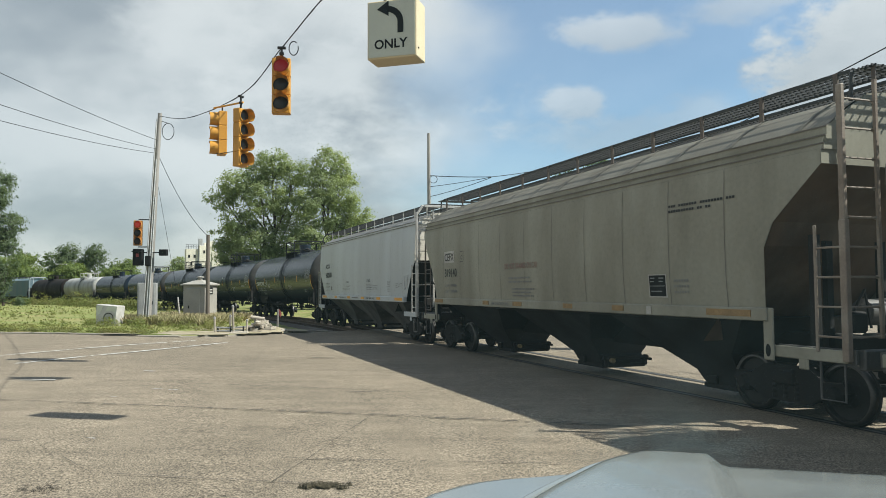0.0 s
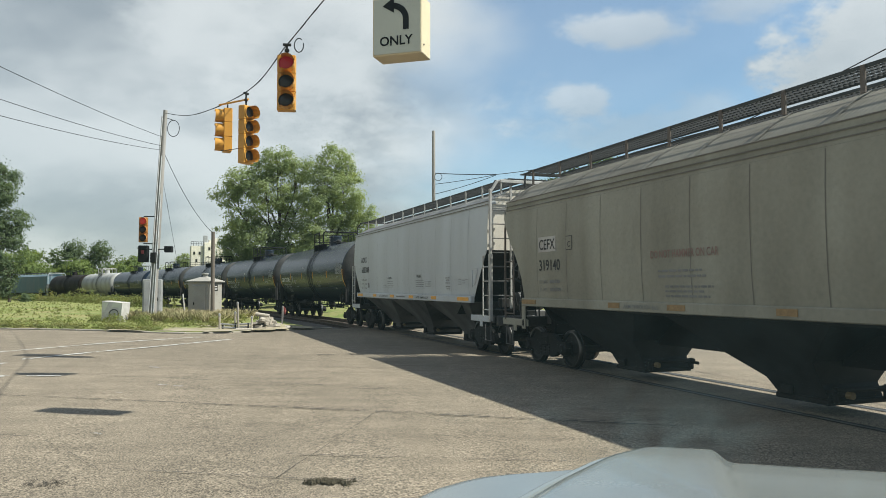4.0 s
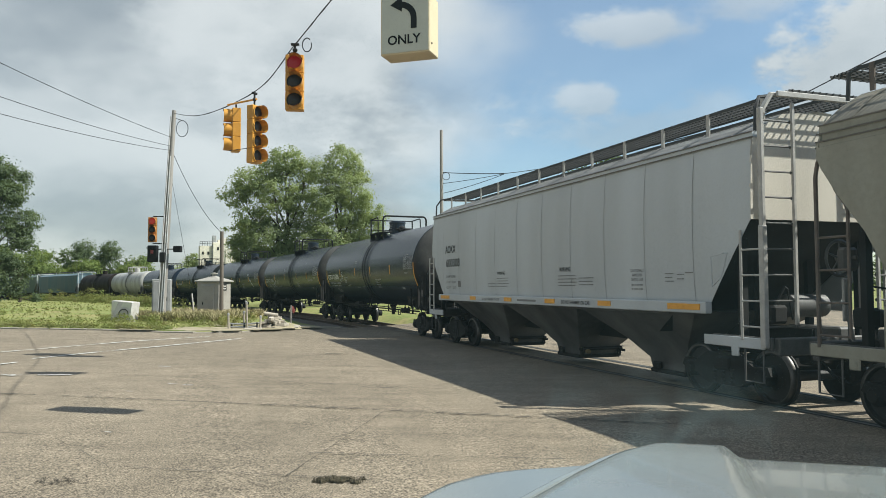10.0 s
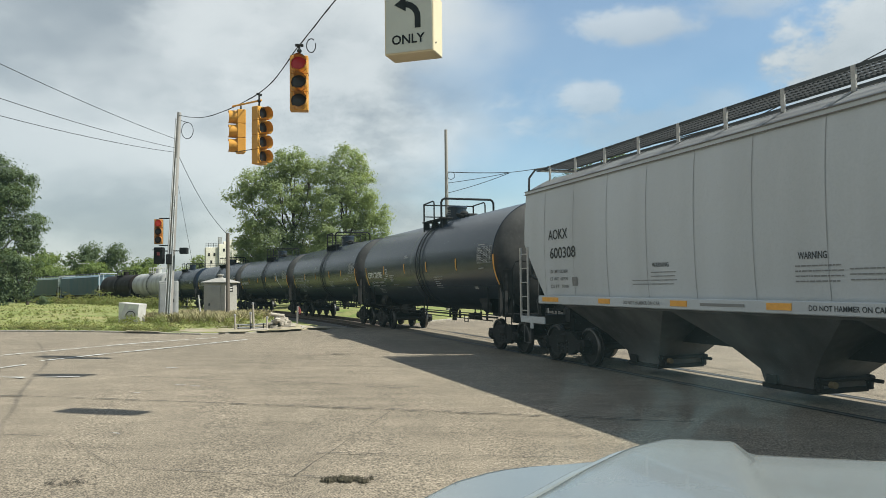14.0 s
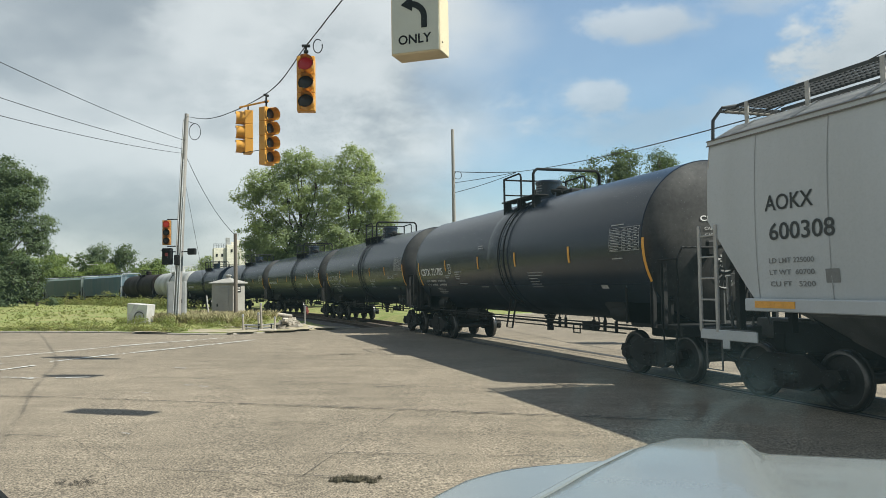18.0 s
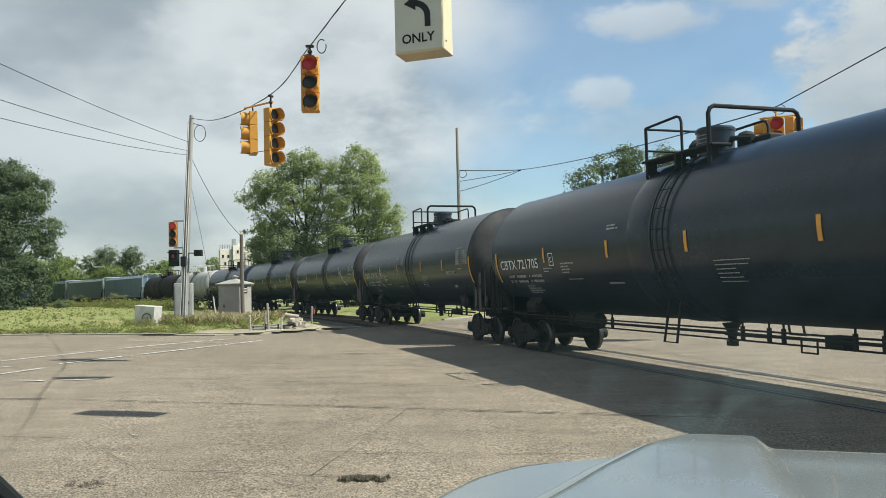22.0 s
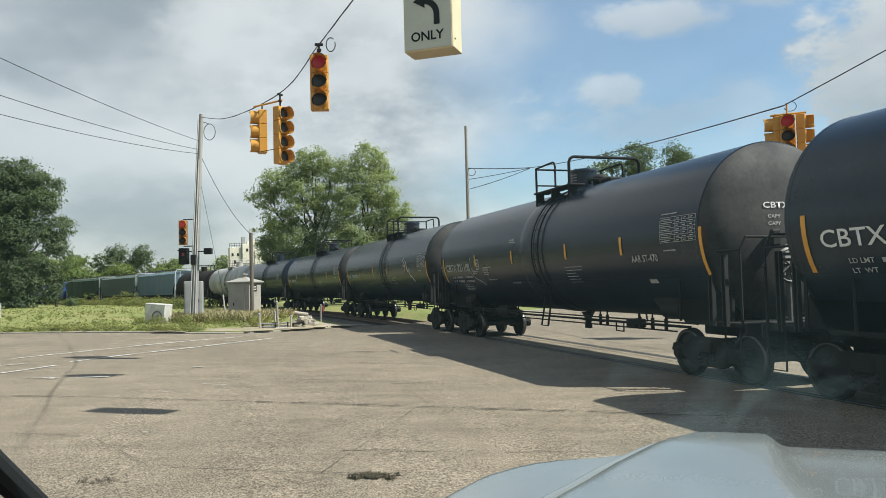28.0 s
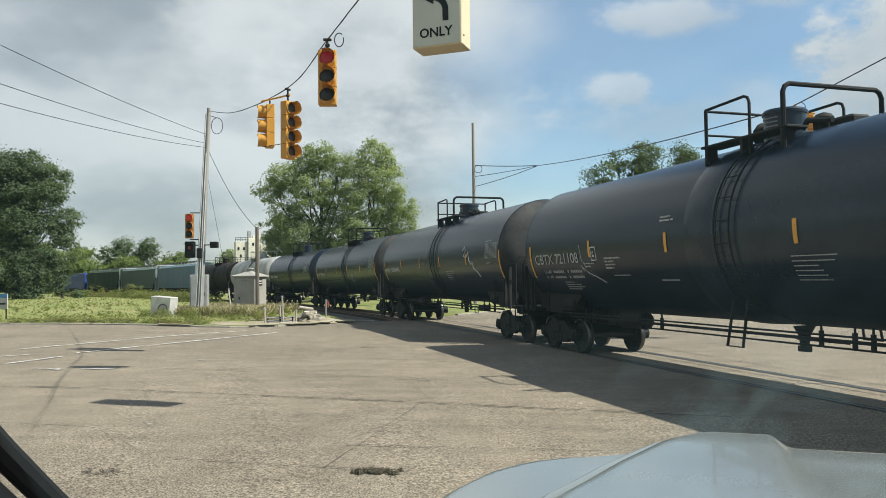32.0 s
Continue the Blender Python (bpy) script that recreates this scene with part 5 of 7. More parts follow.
    rods.tube([(-he + 1.8, -0.95, 0.96), (he - 1.8, -0.95, 0.96)], 0.03, 6)
    rods.tube([(-he + 1.8, -0.85, 0.84), (he - 2.4, -0.85, 0.84)], 0.018, 6)
    for x in (-5.6, -5.2, -4.1, -3.0, -2.2, 2.2, 2.85, 3.18, 4.6, 5.1, 5.6):
        rods.box((x, -0.95, 0.97), (0.05, 0.06, 0.26))
        rods.tube([(x, -0.95, 1.06), (x, -0.95, 1.20)], 0.02, 5)
    rods.tube([(3.5, -0.9, 0.98), (3.5, -0.9, 0.74), (3.83, -0.9, 0.74), (3.83, -0.9, 0.98)], 0.018, 6)
    rods.box((4.2, -0.8, 0.94), (0.4, 0.3, 0.2), bevel=0.03)
    part("brake_rods", rods, M_DARK, car)

    def wrap(p, lift=0.012):
        z = max(min((p.z - TANK_Z) / TANK_R, 1.3), -1.3)
        a = z  # arc length along the shell
        return Vector((p.x + 0.22, -(TANK_R + lift) * math.cos(a), TANK_Z + (TANK_R + lift) * math.sin(a)))

    if stripes:
        for x, z0, z1, lean in STRIPES:
            s = Mesh()
            k = 6
            s.loft([[wrap(Vector((x + dx + lean * (z0 + (z1 - z0) * i / k - z0), 0, z0 + (z1 - z0) * i / k))) for i in range(k + 1)] for dx in (0, 0.09)])
            part("yellow_stripe", s, M_YEL, car, smooth=0)
    return car, wrap


# (x along the car, foot, head, lean) of the yellow side stripes
STRIPES = ((-7.68, 1.95, 2.82, 0.0), (-4.5, 2.45, 2.83, 0.0), (-1.38, 2.45, 2.83, 0.0), (1.40, 2.45, 2.83, 0.0), (4.5, 2.45, 2.83, 0.0), (7.58, 1.95, 2.85, 0.0))


def bars_from(x, z, widths, h=0.05, step=0.09):
    """Rows of small writing too fine to read: short bars, one a word, with gaps between."""
    rng, out = random.Random(int(x * 1000 + z * 100)), []
    for i, w in enumerate(widths):
        a = x
        while a < x + w - h * 0.8:
            b = min(a + h * rng.uniform(1.4, 5.5), x + w)
            out.append((a, b, z - i * step, h))
            a = b + h * 0.7
    return out


FLAT = Matrix.Rotation(radians(90), 4, "X")


def on_hopper(p, lift=0.010):
    return Vector((p.x, -(hop_y(p.z) + lift), p.z))


def letter_at(x, z):
    return Matrix.Translation((x, 0, z)) @ FLAT


CARS = []  # thing, middle of the car along the train, half distance between bogies


def build_train():
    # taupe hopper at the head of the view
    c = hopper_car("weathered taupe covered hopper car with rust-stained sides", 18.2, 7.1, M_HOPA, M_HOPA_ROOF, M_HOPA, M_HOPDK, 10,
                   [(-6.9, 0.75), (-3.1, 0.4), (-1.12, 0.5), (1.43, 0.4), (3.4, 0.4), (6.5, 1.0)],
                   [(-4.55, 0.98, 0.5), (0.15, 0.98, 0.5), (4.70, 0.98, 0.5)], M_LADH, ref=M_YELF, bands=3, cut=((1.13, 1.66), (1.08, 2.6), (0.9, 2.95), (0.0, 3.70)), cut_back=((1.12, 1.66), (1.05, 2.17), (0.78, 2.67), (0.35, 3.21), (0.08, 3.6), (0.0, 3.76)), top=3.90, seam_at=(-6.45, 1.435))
    part("mark_panel", Mesh().loft([[on_hopper(Vector((x, 0, z)), 0.006) for z in (2.80, 3.0, 3.16)] for x in (-6.36, -5.5)]), M_BOXW, c, "white panel behind the reporting mark", smooth=0)
    lettering("lettering", "CEFX", 0.34, M_KTXT, c, letter_at(-6.32, 2.86), lambda p: on_hopper(p, 0.012), 0.78)
    lettering("lettering", "319140", 0.36, M_KTXT, c, letter_at(-6.34, 2.36), on_hopper, 1.02)
    lettering("lettering", "LD LMT", 0.11, M_GTXT, c, letter_at(-6.34, 2.05), on_hopper)
    lettering("lettering", "LT WT", 0.11, M_GTXT, c, letter_at(-6.34, 1.86), on_hopper)
    text_bars("lettering", [(-5.82 + 0.085 * k, -5.76 + 0.085 * k, z, 0.075) for z in (2.06, 1.87) for k in range(6)], M_GTXT, c, on_hopper)
    part("mark_frame", Mesh().loft([[on_hopper(Vector((x, 0, z)), 0.006) for z in (2.80, 3.12)] for x in (-5.02, -4.74)]), M_KTXT, c, smooth=0)
    part("mark_plate", Mesh().loft([[on_hopper(Vector((x, 0, z)), 0.010) for z in (2.815, 3.105)] for x in (-5.005, -4.755)]), M_HOPA, c, smooth=0)
    lettering("lettering", "C", 0.18, M_KTXT, c, letter_at(-4.94, 2.87), lambda p: on_hopper(p, 0.014))
    lettering("lettering", "DO NOT HAMMER ON CAR", 0.20, M_RTXT, c, letter_at(-1.85, 2.50), on_hopper, 1.85)
    text_bars("lettering", bars_from(-1.62, 2.24, (1.2, 1.30), 0.042, 0.10) + bars_from(-1.45, 1.96, (1.3, 1.05, 1.2), 0.038, 0.085), M_GTXT, c, on_hopper)
    text_bars("lettering", [(5.05 + 0.07 * k, 5.105 + 0.07 * k, 3.41, 0.042) for k in range(24) if k not in (3, 11, 20)] + [(5.05 + 0.07 * k, 5.105 + 0.07 * k, 3.32, 0.042) for k in range(16) if k not in (10, 13)], M_KTXT, c, on_hopper)
    part("label_border", Mesh().loft([[on_hopper(Vector((x, 0, z)), 0.005) for z in (1.82, 2.24)] for x in (4.40, 4.93)]), M_BOXW, c, "thin white border", smooth=0)
    part("label_plate", Mesh().loft([[on_hopper(Vector((x, 0, z)), 0.008) for z in (1.84, 2.22)] for x in (4.425, 4.905)]), M_BLACK, c, "black service label panel", smooth=0)
    text_bars("lettering", [(4.47, 4.60, 2.16, 0.02), (4.47, 4.58, 2.1, 0.02), (4.72, 4.86, 2.16, 0.02), (4.72, 4.84, 2.1, 0.02), (4.44, 4.89, 2.02, 0.014), (4.47, 4.80, 1.92, 0.02)], M_GTXT, c, lambda p: on_hopper(p, 0.013))
    text_bars("lettering", [(5.15 + 0.07 * k, 5.19 + 0.07 * k, z, 0.04) for z in (2.1, 2.0, 1.9) for k in range(6)], M_GTXT, c, on_hopper)
    lettering("lettering", "ARM THROUGH SILL", 0.11, M_GTXT, c, letter_at(-2.75, 1.55), lambda p: Vector((p.x, -1.608, p.z)), 1.13)
    part("sill_plate", Mesh().box((4.42, -1.605, 1.58), (0.14, 0.012, 0.15)), M_BOXW, c)
    CARS.append((c, 24.3, 7.1))
    # car ahead, never in view, added so that its shadow darkens the road
    ahead = copy_thing(c, pose(0, 0, 0))
    CARS.append((ahead, 42.1, 7.1))
    # light grey hopper
    SIDE["inset"] = 0.11
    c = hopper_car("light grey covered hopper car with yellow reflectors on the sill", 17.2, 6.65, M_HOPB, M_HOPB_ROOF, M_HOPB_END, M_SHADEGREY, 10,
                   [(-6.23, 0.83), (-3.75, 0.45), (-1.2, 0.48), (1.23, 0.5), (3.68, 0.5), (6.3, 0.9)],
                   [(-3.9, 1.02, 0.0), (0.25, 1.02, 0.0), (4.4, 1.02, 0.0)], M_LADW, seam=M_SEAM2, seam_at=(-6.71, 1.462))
    lettering("lettering", "AOKX", 0.34, M_KTXT, c, letter_at(-6.48, 3.06), on_hopper, 0.98)
    lettering("lettering", "600308", 0.37, M_KTXT, c, letter_at(-6.42, 2.60), on_hopper, 1.27)
    for z, a in ((2.24, "LD LMT 225000"), (2.06, "LT WT  60700"), (1.88, "CU FT   5200")):
        lettering("lettering", a, 0.11, M_GTXT, c, letter_at(-6.45, z), on_hopper, 0.9)
    part("mark_plate", Mesh().loft([[on_hopper(Vector((x, 0, z)), 0.006) for z in (1.93, 2.13)] for x in (-5.35, -5.1)]), M_GTXT, c, smooth=0)
    lettering("lettering", "WARNING", 0.12, M_KTXT, c, letter_at(-2.15, 2.28), on_hopper, 0.53)
    text_bars("lettering", bars_from(-2.2, 2.17, (0.8, 0.75, 0.8, 0.7), 0.018, 0.075) + bars_from(-2.85, 2.02, (0.6, 0.62), 0.018, 0.075), M_GTXT, c, on_hopper)
    lettering("lettering", "WARNING", 0.15, M_KTXT, c, letter_at(1.52, 2.30), on_hopper, 0.53)
    text_bars("lettering", bars_from(1.45, 2.19, (0.85, 0.9, 0.87, 0.8), 0.02, 0.075) + bars_from(2.42, 2.13, (0.65, 0.6, 0.62), 0.02, 0.075), M_GTXT, c, on_hopper)
    lettering("lettering", "CONDITIONALLY", 0.075, M_GTXT, c, letter_at(4.48, 2.24), on_hopper, 0.47)
    lettering("lettering", "APPROVED", 0.075, M_GTXT, c, letter_at(4.55, 2.15), on_hopper, 0.33)
    lettering("lettering", "CONTROL VALVE", 0.075, M_GTXT, c, letter_at(4.5, 2.06), on_hopper, 0.42)
    text_bars("lettering", bars_from(4.5, 1.97, (0.42, 0.40), 0.022, 0.08), M_GTXT, c, on_hopper)
    text_bars("lettering", bars_from(5.62, 2.18, (0.26, 0.22, 0.26), 0.018, 0.07) + bars_from(5.98, 2.16, (0.2, 0.2), 0.018, 0.08) + [(6.22, 6.43, 2.19, 0.018)], M_GTXT, c, on_hopper)
    lettering("lettering", "DO NOT HAMMER ON CAR", 0.11, M_KTXT, c, letter_at(1.8, 1.555), lambda p: Vector((p.x, -1.608, p.z)), 1.3)
    lettering("lettering", "DO NOT HAMMER ON CAR", 0.10, M_GTXT, c, letter_at(-3.02, 1.555), lambda p: Vector((p.x, -1.608, p.z)), 1.25)
    text_bars("lettering", [(-0.6, 0.5, 1.57, 0.05)], M_GTXT, c, lambda p: Vector((p.x, -1.608, p.z)))
    plate = Mesh().tube([(7.35, -1.60, 2.5), (7.05, -1.60, 2.45), (7.1, -1.62, 1.95), (7.3, -1.6, 2.1), (7.45, -1.6, 2.5), (7.35, -1.60, 2.5)], 0.012, 5)
    part("corner_loop", plate, M_HOPB, c)
    CARS.append((c, 6.63, 6.65))
    SIDE["inset"] = 0.0
    # black tank cars
    label = "black tank car with yellow stripes and white stencils"
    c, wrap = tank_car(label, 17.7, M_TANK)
    first = c
    CARS.append((c, -10.82, 7.05))
    others = []
    for i in range(3):
        o = copy_thing(first, pose(0, 0, 0))
        CARS.append((o, -10.82 - 17.7 * (i + 1), 7.05))
        others.append(o)
    for o, text in ((first, "CBTX 721705"), (others[0], "CBTX 721108")):
        lettering("lettering", text, 0.36, M_WTXT if o is first else M_STENCIL, o, letter_at(-7.36, 2.33), wrap, 2.5, bold=0.6)
        for z, s in ((2.08, "LD LMT"), (1.93, "LT  WT")):
            lettering("lettering", s, 0.11, M_STENCIL, o, letter_at(-6.95, z), wrap, 0.42)
            text_bars("lettering", [(-6.4 + 0.09 * k, -6.34 + 0.09 * k, z, 0.07) for k in range(18) if k not in (7, 8, 10)], M_STENCIL, o, wrap)
        tank_stencils(o, wrap, True)
    for o in others[1:]:
        text_bars("lettering", [(-7.45 + 0.22 * k, -7.31 + 0.22 * k, 2.34, 0.18) for k in range(12) if k != 4], M_STENCIL, o, wrap)
        tank_stencils(o, wrap, False)
    for st in [o for o in others[0].children if o.name.startswith("yellow_stripe")]:
        x = sum(v.co.x for v in st.data.vertices) / len(st.data.vertices)
        st.location.x = 0.85 if 1 < x < 2 else 0.35 if 4 < x < 6 else 0.2 if -6 < x < 0 else 0.0
    lettering("lettering", "AAR ST-470", 0.20, M_STENCIL, others[0], letter_at(5.25, 2.28), wrap, 0.95)
    others[1]["label"] = "black tank car with a scrawled white chalk line on its side"
    def on_head(p):
        return Vector((head_x(p) + 0.012, p.y, p.z))

    for o in (first, others[0]):
        turn = Matrix.Rotation(radians(90), 4, "Z") @ FLAT
        lettering("lettering", "CBTX", 0.15, M_WTXT, o, Matrix.Translation((0, -0.60, 3.16)) @ turn, on_head, 0.54)
        for z in (2.98, 2.85):
            lettering("lettering", "CAPY", 0.085, M_STENCIL, o, Matrix.Translation((0, -0.52, z)) @ turn, on_head, 0.26)
        rows = Mesh()
        for k, w in enumerate((0.28, 0.30, 0.22, 0.32, 0.26, 0.30)):
            z = 2.45 - k * 0.10
            rows.add([on_head(Vector((0, y, zz))) for y, zz in ((-0.18, z), (-0.18 + w, z), (-0.18 + w, z + 0.045), (-0.18, z + 0.045))], [(0, 1, 2, 3)])
        part("lettering", rows, M_STENCIL, o, smooth=0)["kind"] = "stuff"
    scr = Mesh()
    pts = [(4.2, 2.95), (4.35, 3.1), (4.5, 2.95), (4.3, 2.75), (4.6, 2.7), (4.75, 2.9), (4.85, 2.6), (5.0, 2.45), (5.15, 2.55), (5.2, 2.3), (5.45, 2.2), (5.6, 2.0)]
    scr.tube([wrap(Vector((x, 0, z)), 0.004) for x, z in pts], 0.012, 4)
    part("chalk_line", scr, M_WTXT, others[1], "white chalk scrawl")
    scr = Mesh().tube([wrap(Vector((x, 0, z)), 0.004) for x, z in ((-4.75, 2.75), (-4.7, 2.4), (-4.55, 2.2), (-4.7, 2.1), (-4.8, 2.25), (-4.5, 2.05), (-4.2, 1.95), (-3.9, 1.8))], 0.010, 4)
    part("chalk_line", scr, M_STENCIL, others[0], "white chalk scrawl")
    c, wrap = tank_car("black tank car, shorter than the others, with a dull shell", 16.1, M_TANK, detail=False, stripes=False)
    text_bars("lettering", [(-6.4 + 0.22 * k, -6.26 + 0.22 * k, 2.34, 0.18) for k in range(12) if k != 4] + bars_from(5.0, 3.1, (1.0,) * 6, 0.03, 0.08), M_STENCIL, c, wrap)
    CARS.append((c, -80.8, 6.25))
    c, wrap = tank_car("dirty white tank car with a white railing", 16.3, M_TANK_W, detail=False, stripes=False, white=True)
    CARS.append((c, -96.9, 6.35))
    c, wrap = tank_car("dark rust-brown tank car", 16.3, M_TANK_B, detail=False, stripes=False)
    CARS.append((c, -113.0, 6.35))
    a = -121.2
    for label, L, m, e in (("faded blue-grey covered hopper car", 20.7, M_BLUEG, M_HOPB), ("faded green-grey covered hopper car", 19.3, M_GREEN, M_HOPB), ("dark green covered hopper car", 18.0, M_DGREEN, M_HOPB)):
        c = hopper_car(label, L, L / 2 - 2, m, m, m, M_HOPDK, 8, [], [(-4.6, 1.05, 0.0), (0, 1.2, 0.0), (4.6, 1.05, 0.0)], e, detail=False)
        CARS.append((c, a - L / 2, L / 2 - 2))
        a -= L
    c = engine()
    CARS.append((c, a - 9.0, 6.4))


def head_x(p):
    r2 = min((p.y ** 2 + (p.z - TANK_Z) ** 2) / TANK_R ** 2, 1.0)
    return 7.73 + 0.50 * math.sqrt(1 - r2)


def tank_stencils(o, wrap, full):
    """White stencilled tables and notes on a tank's side."""
    t = Mesh()
    for i in range(8):
        z = 2.62 + 0.068 * i
        t.add([wrap(Vector((6.37, 0, z))), wrap(Vector((7.5, 0, z))), wrap(Vector((7.5, 0, z + 0.008))), wrap(Vector((6.37, 0, z + 0.008)))], [(0, 1, 2, 3)])
    for x in (6.37, 6.86, 7.07, 7.28, 7.486):
        t.add([wrap(Vector((x, 0, 2.62 + 0.48 * k / 4))) for k in range(5)] + [wrap(Vector((x + 0.009, 0, 2.62 + 0.48 * k / 4))) for k in range(5)], [(k, k + 1, k + 6, k + 5) for k in range(4)])
    part("stencil_table", t, M_STENCIL, o, "white stencilled data table", smooth=0)
    rows = [(6.41, 6.72 + 0.03 * (i % 3), 2.647 + 0.068 * i, 0.016) for i in range(7)]
    for x in (6.90, 7.11, 7.32):
        rows += [(x, x + 0.09 + 0.02 * (i % 2), 2.647 + 0.068 * i, 0.016) for i in range(7)]
    rows += [(6.4, 6.9, 3.16, 0.02), (6.45, 6.85, 2.46, 0.022)]
    rows += bars_from(2.12, 2.25, (0.9, 0.85, 0.5, 0.55, 0.6, 0.65), 0.017, 0.08)
    text_bars("lettering", rows, M_STENCIL, o, wrap)
    if full:
        rows = bars_from(-6.0, 1.80, (0.5, 0.8, 0.9, 0.7), 0.03, 0.07) + bars_from(-3.6, 2.38, (0.7, 0.4, 0.45, 0.35), 0.035, 0.075)
        rows += bars_from(-1.33, 3.12, (0.35, 0.5), 0.035, 0.07) + bars_from(-4.6, 2.28, (0.5, 0.3), 0.03, 0.07) + [(-3.4, -2.7, 1.98, 0.02), (-1.6, -1.0, 1.85, 0.03), (5.62, 5.9, 1.8, 0.09)]
        text_bars("lettering", rows, M_STENCIL, o, wrap)
        b = Mesh()
        for x0, x1, z0, z1 in ((-4.2, -3.95, 2.36, 2.38), (-4.2, -3.95, 2.66, 2.68), (-4.2, -4.18, 2.36, 2.68), (-3.97, -3.95, 2.36, 2.68), (-4.11, -4.03, 2.45, 2.48), (-4.11, -4.09, 2.45, 2.56), (-4.11, -4.03, 2.55, 2.57)):
            b.add([wrap(Vector(p)) for p in ((x0, 0, z0), (x1, 0, z0), (x1, 0, z1), (x0, 0, z1))], [(0, 1, 2, 3)])
        part("stencil_mark", b, M_WTXT, o, smooth=0)


def engine():
    car = thing("locomotive", "blue diesel locomotive pushing at the tail of the train", "locomotive", "cars of the freight train")
    part("frame", Mesh().box((0, 0, 1.3), (17.6, 3.0, 0.4), bevel=0.05), M_DARK, car)
    part("hood", Mesh().box((-1.5, 0, 2.9), (13.5, 1.9, 2.8), bevel=0.12), M_LOCO, car)
    part("cab", Mesh().box((6.4, 0, 3.0), (2.6, 3.0, 3.1), bevel=0.12), M_LOCO, car)
    part("nose", Mesh().box((8.1, 0, 2.2), (0.9, 2.0, 1.4), bevel=0.1), M_LOCO, car)
    for y in (-0.7, 0.7):
        part("cab_window", Mesh().box((7.71, y, 3.8), (0.03, 0.9, 0.6)), M_LENSD, car)
    part("fuel_tank", Mesh().box((0, 0, 0.75), (5, 2.8, 0.8), bevel=0.1), M_DARK, car)
    for x in (-1, 1):
        truck_parts(car, x * 6.4)
        coupler(car, x * 9.0, x)
    return car


build_train()


# ---- poles, signals, wires ----
def wire(name, a, b, sag, label="thin black overhead cable", r=0.018, n=18):
    a, b = Vector(a), Vector(b)
    pts = []
    for i in range(n + 1):
        t = i / n
        p = a.lerp(b, t)
        p.z -= sag * 4 * t * (1 - t)
        pts.append(p)
    ob = part(name, Mesh().tube(pts, r, 6), M_WIRE)
    return tagged(ob, label, "cable", "overhead cables")


def signal_head(parent, sections, lens, size=0.30, offset=(0, 0, 0), rz=0.0, material=None):
    """Signal sections facing -y, top lens first; each with a deep visor."""
    material = material or M_SIGY
    k = size / 0.30
    w = 0.345 * k
    holder = new("signal_head")
    holder.parent = parent
    holder.matrix_basis = pose(*offset, 0, 0, rz)
    for i in range(sections):
        z = -(i + 0.5) * 0.355 * k
        part("section", Mesh().box((0, 0.10 * k, z), (w, 0.2 * k, 0.351 * k), bevel=0.012 * k), material, holder)
        ring = Mesh()
        ring.lathe([(-0.20 * k, 0.158 * k), (-0.0, 0.165 * k), (-0.0, 0.150 * k), (-0.20 * k, 0.146 * k)], 20, "y", (0, 0, z), -35, 215)
        part("visor", ring, material, holder)
        rim = Mesh().lathe([(0.0, 0.168 * k), (-0.03 * k, 0.165 * k), (-0.03 * k, 0.148 * k), (0.0, 0.145 * k)], 20, "y", (0, 0, z))
        part("lens_rim", rim, material, holder)
        ln = Mesh().lathe([(-0.035 * k, 0.0), (-0.03 * k, 0.07 * k), (-0.012 * k, 0.12 * k), (0.0, 0.148 * k)], 20, "y", (0, 0, z))
        part("lens", ln, lens[i], holder)
    return holder


def hang(parent, z):
    me = Mesh().tube([(0, 0.1, 0.0), (0, 0.1, z)], 0.022, 8)
    me.box((0, 0.1, z * 0.5), (0.09, 0.07, 0.07), bevel=0.02)
    me.box((0, 0.1, z), (0.16, 0.05, 0.05), bevel=0.01)
    return part("hanger", me, M_DARK, parent)


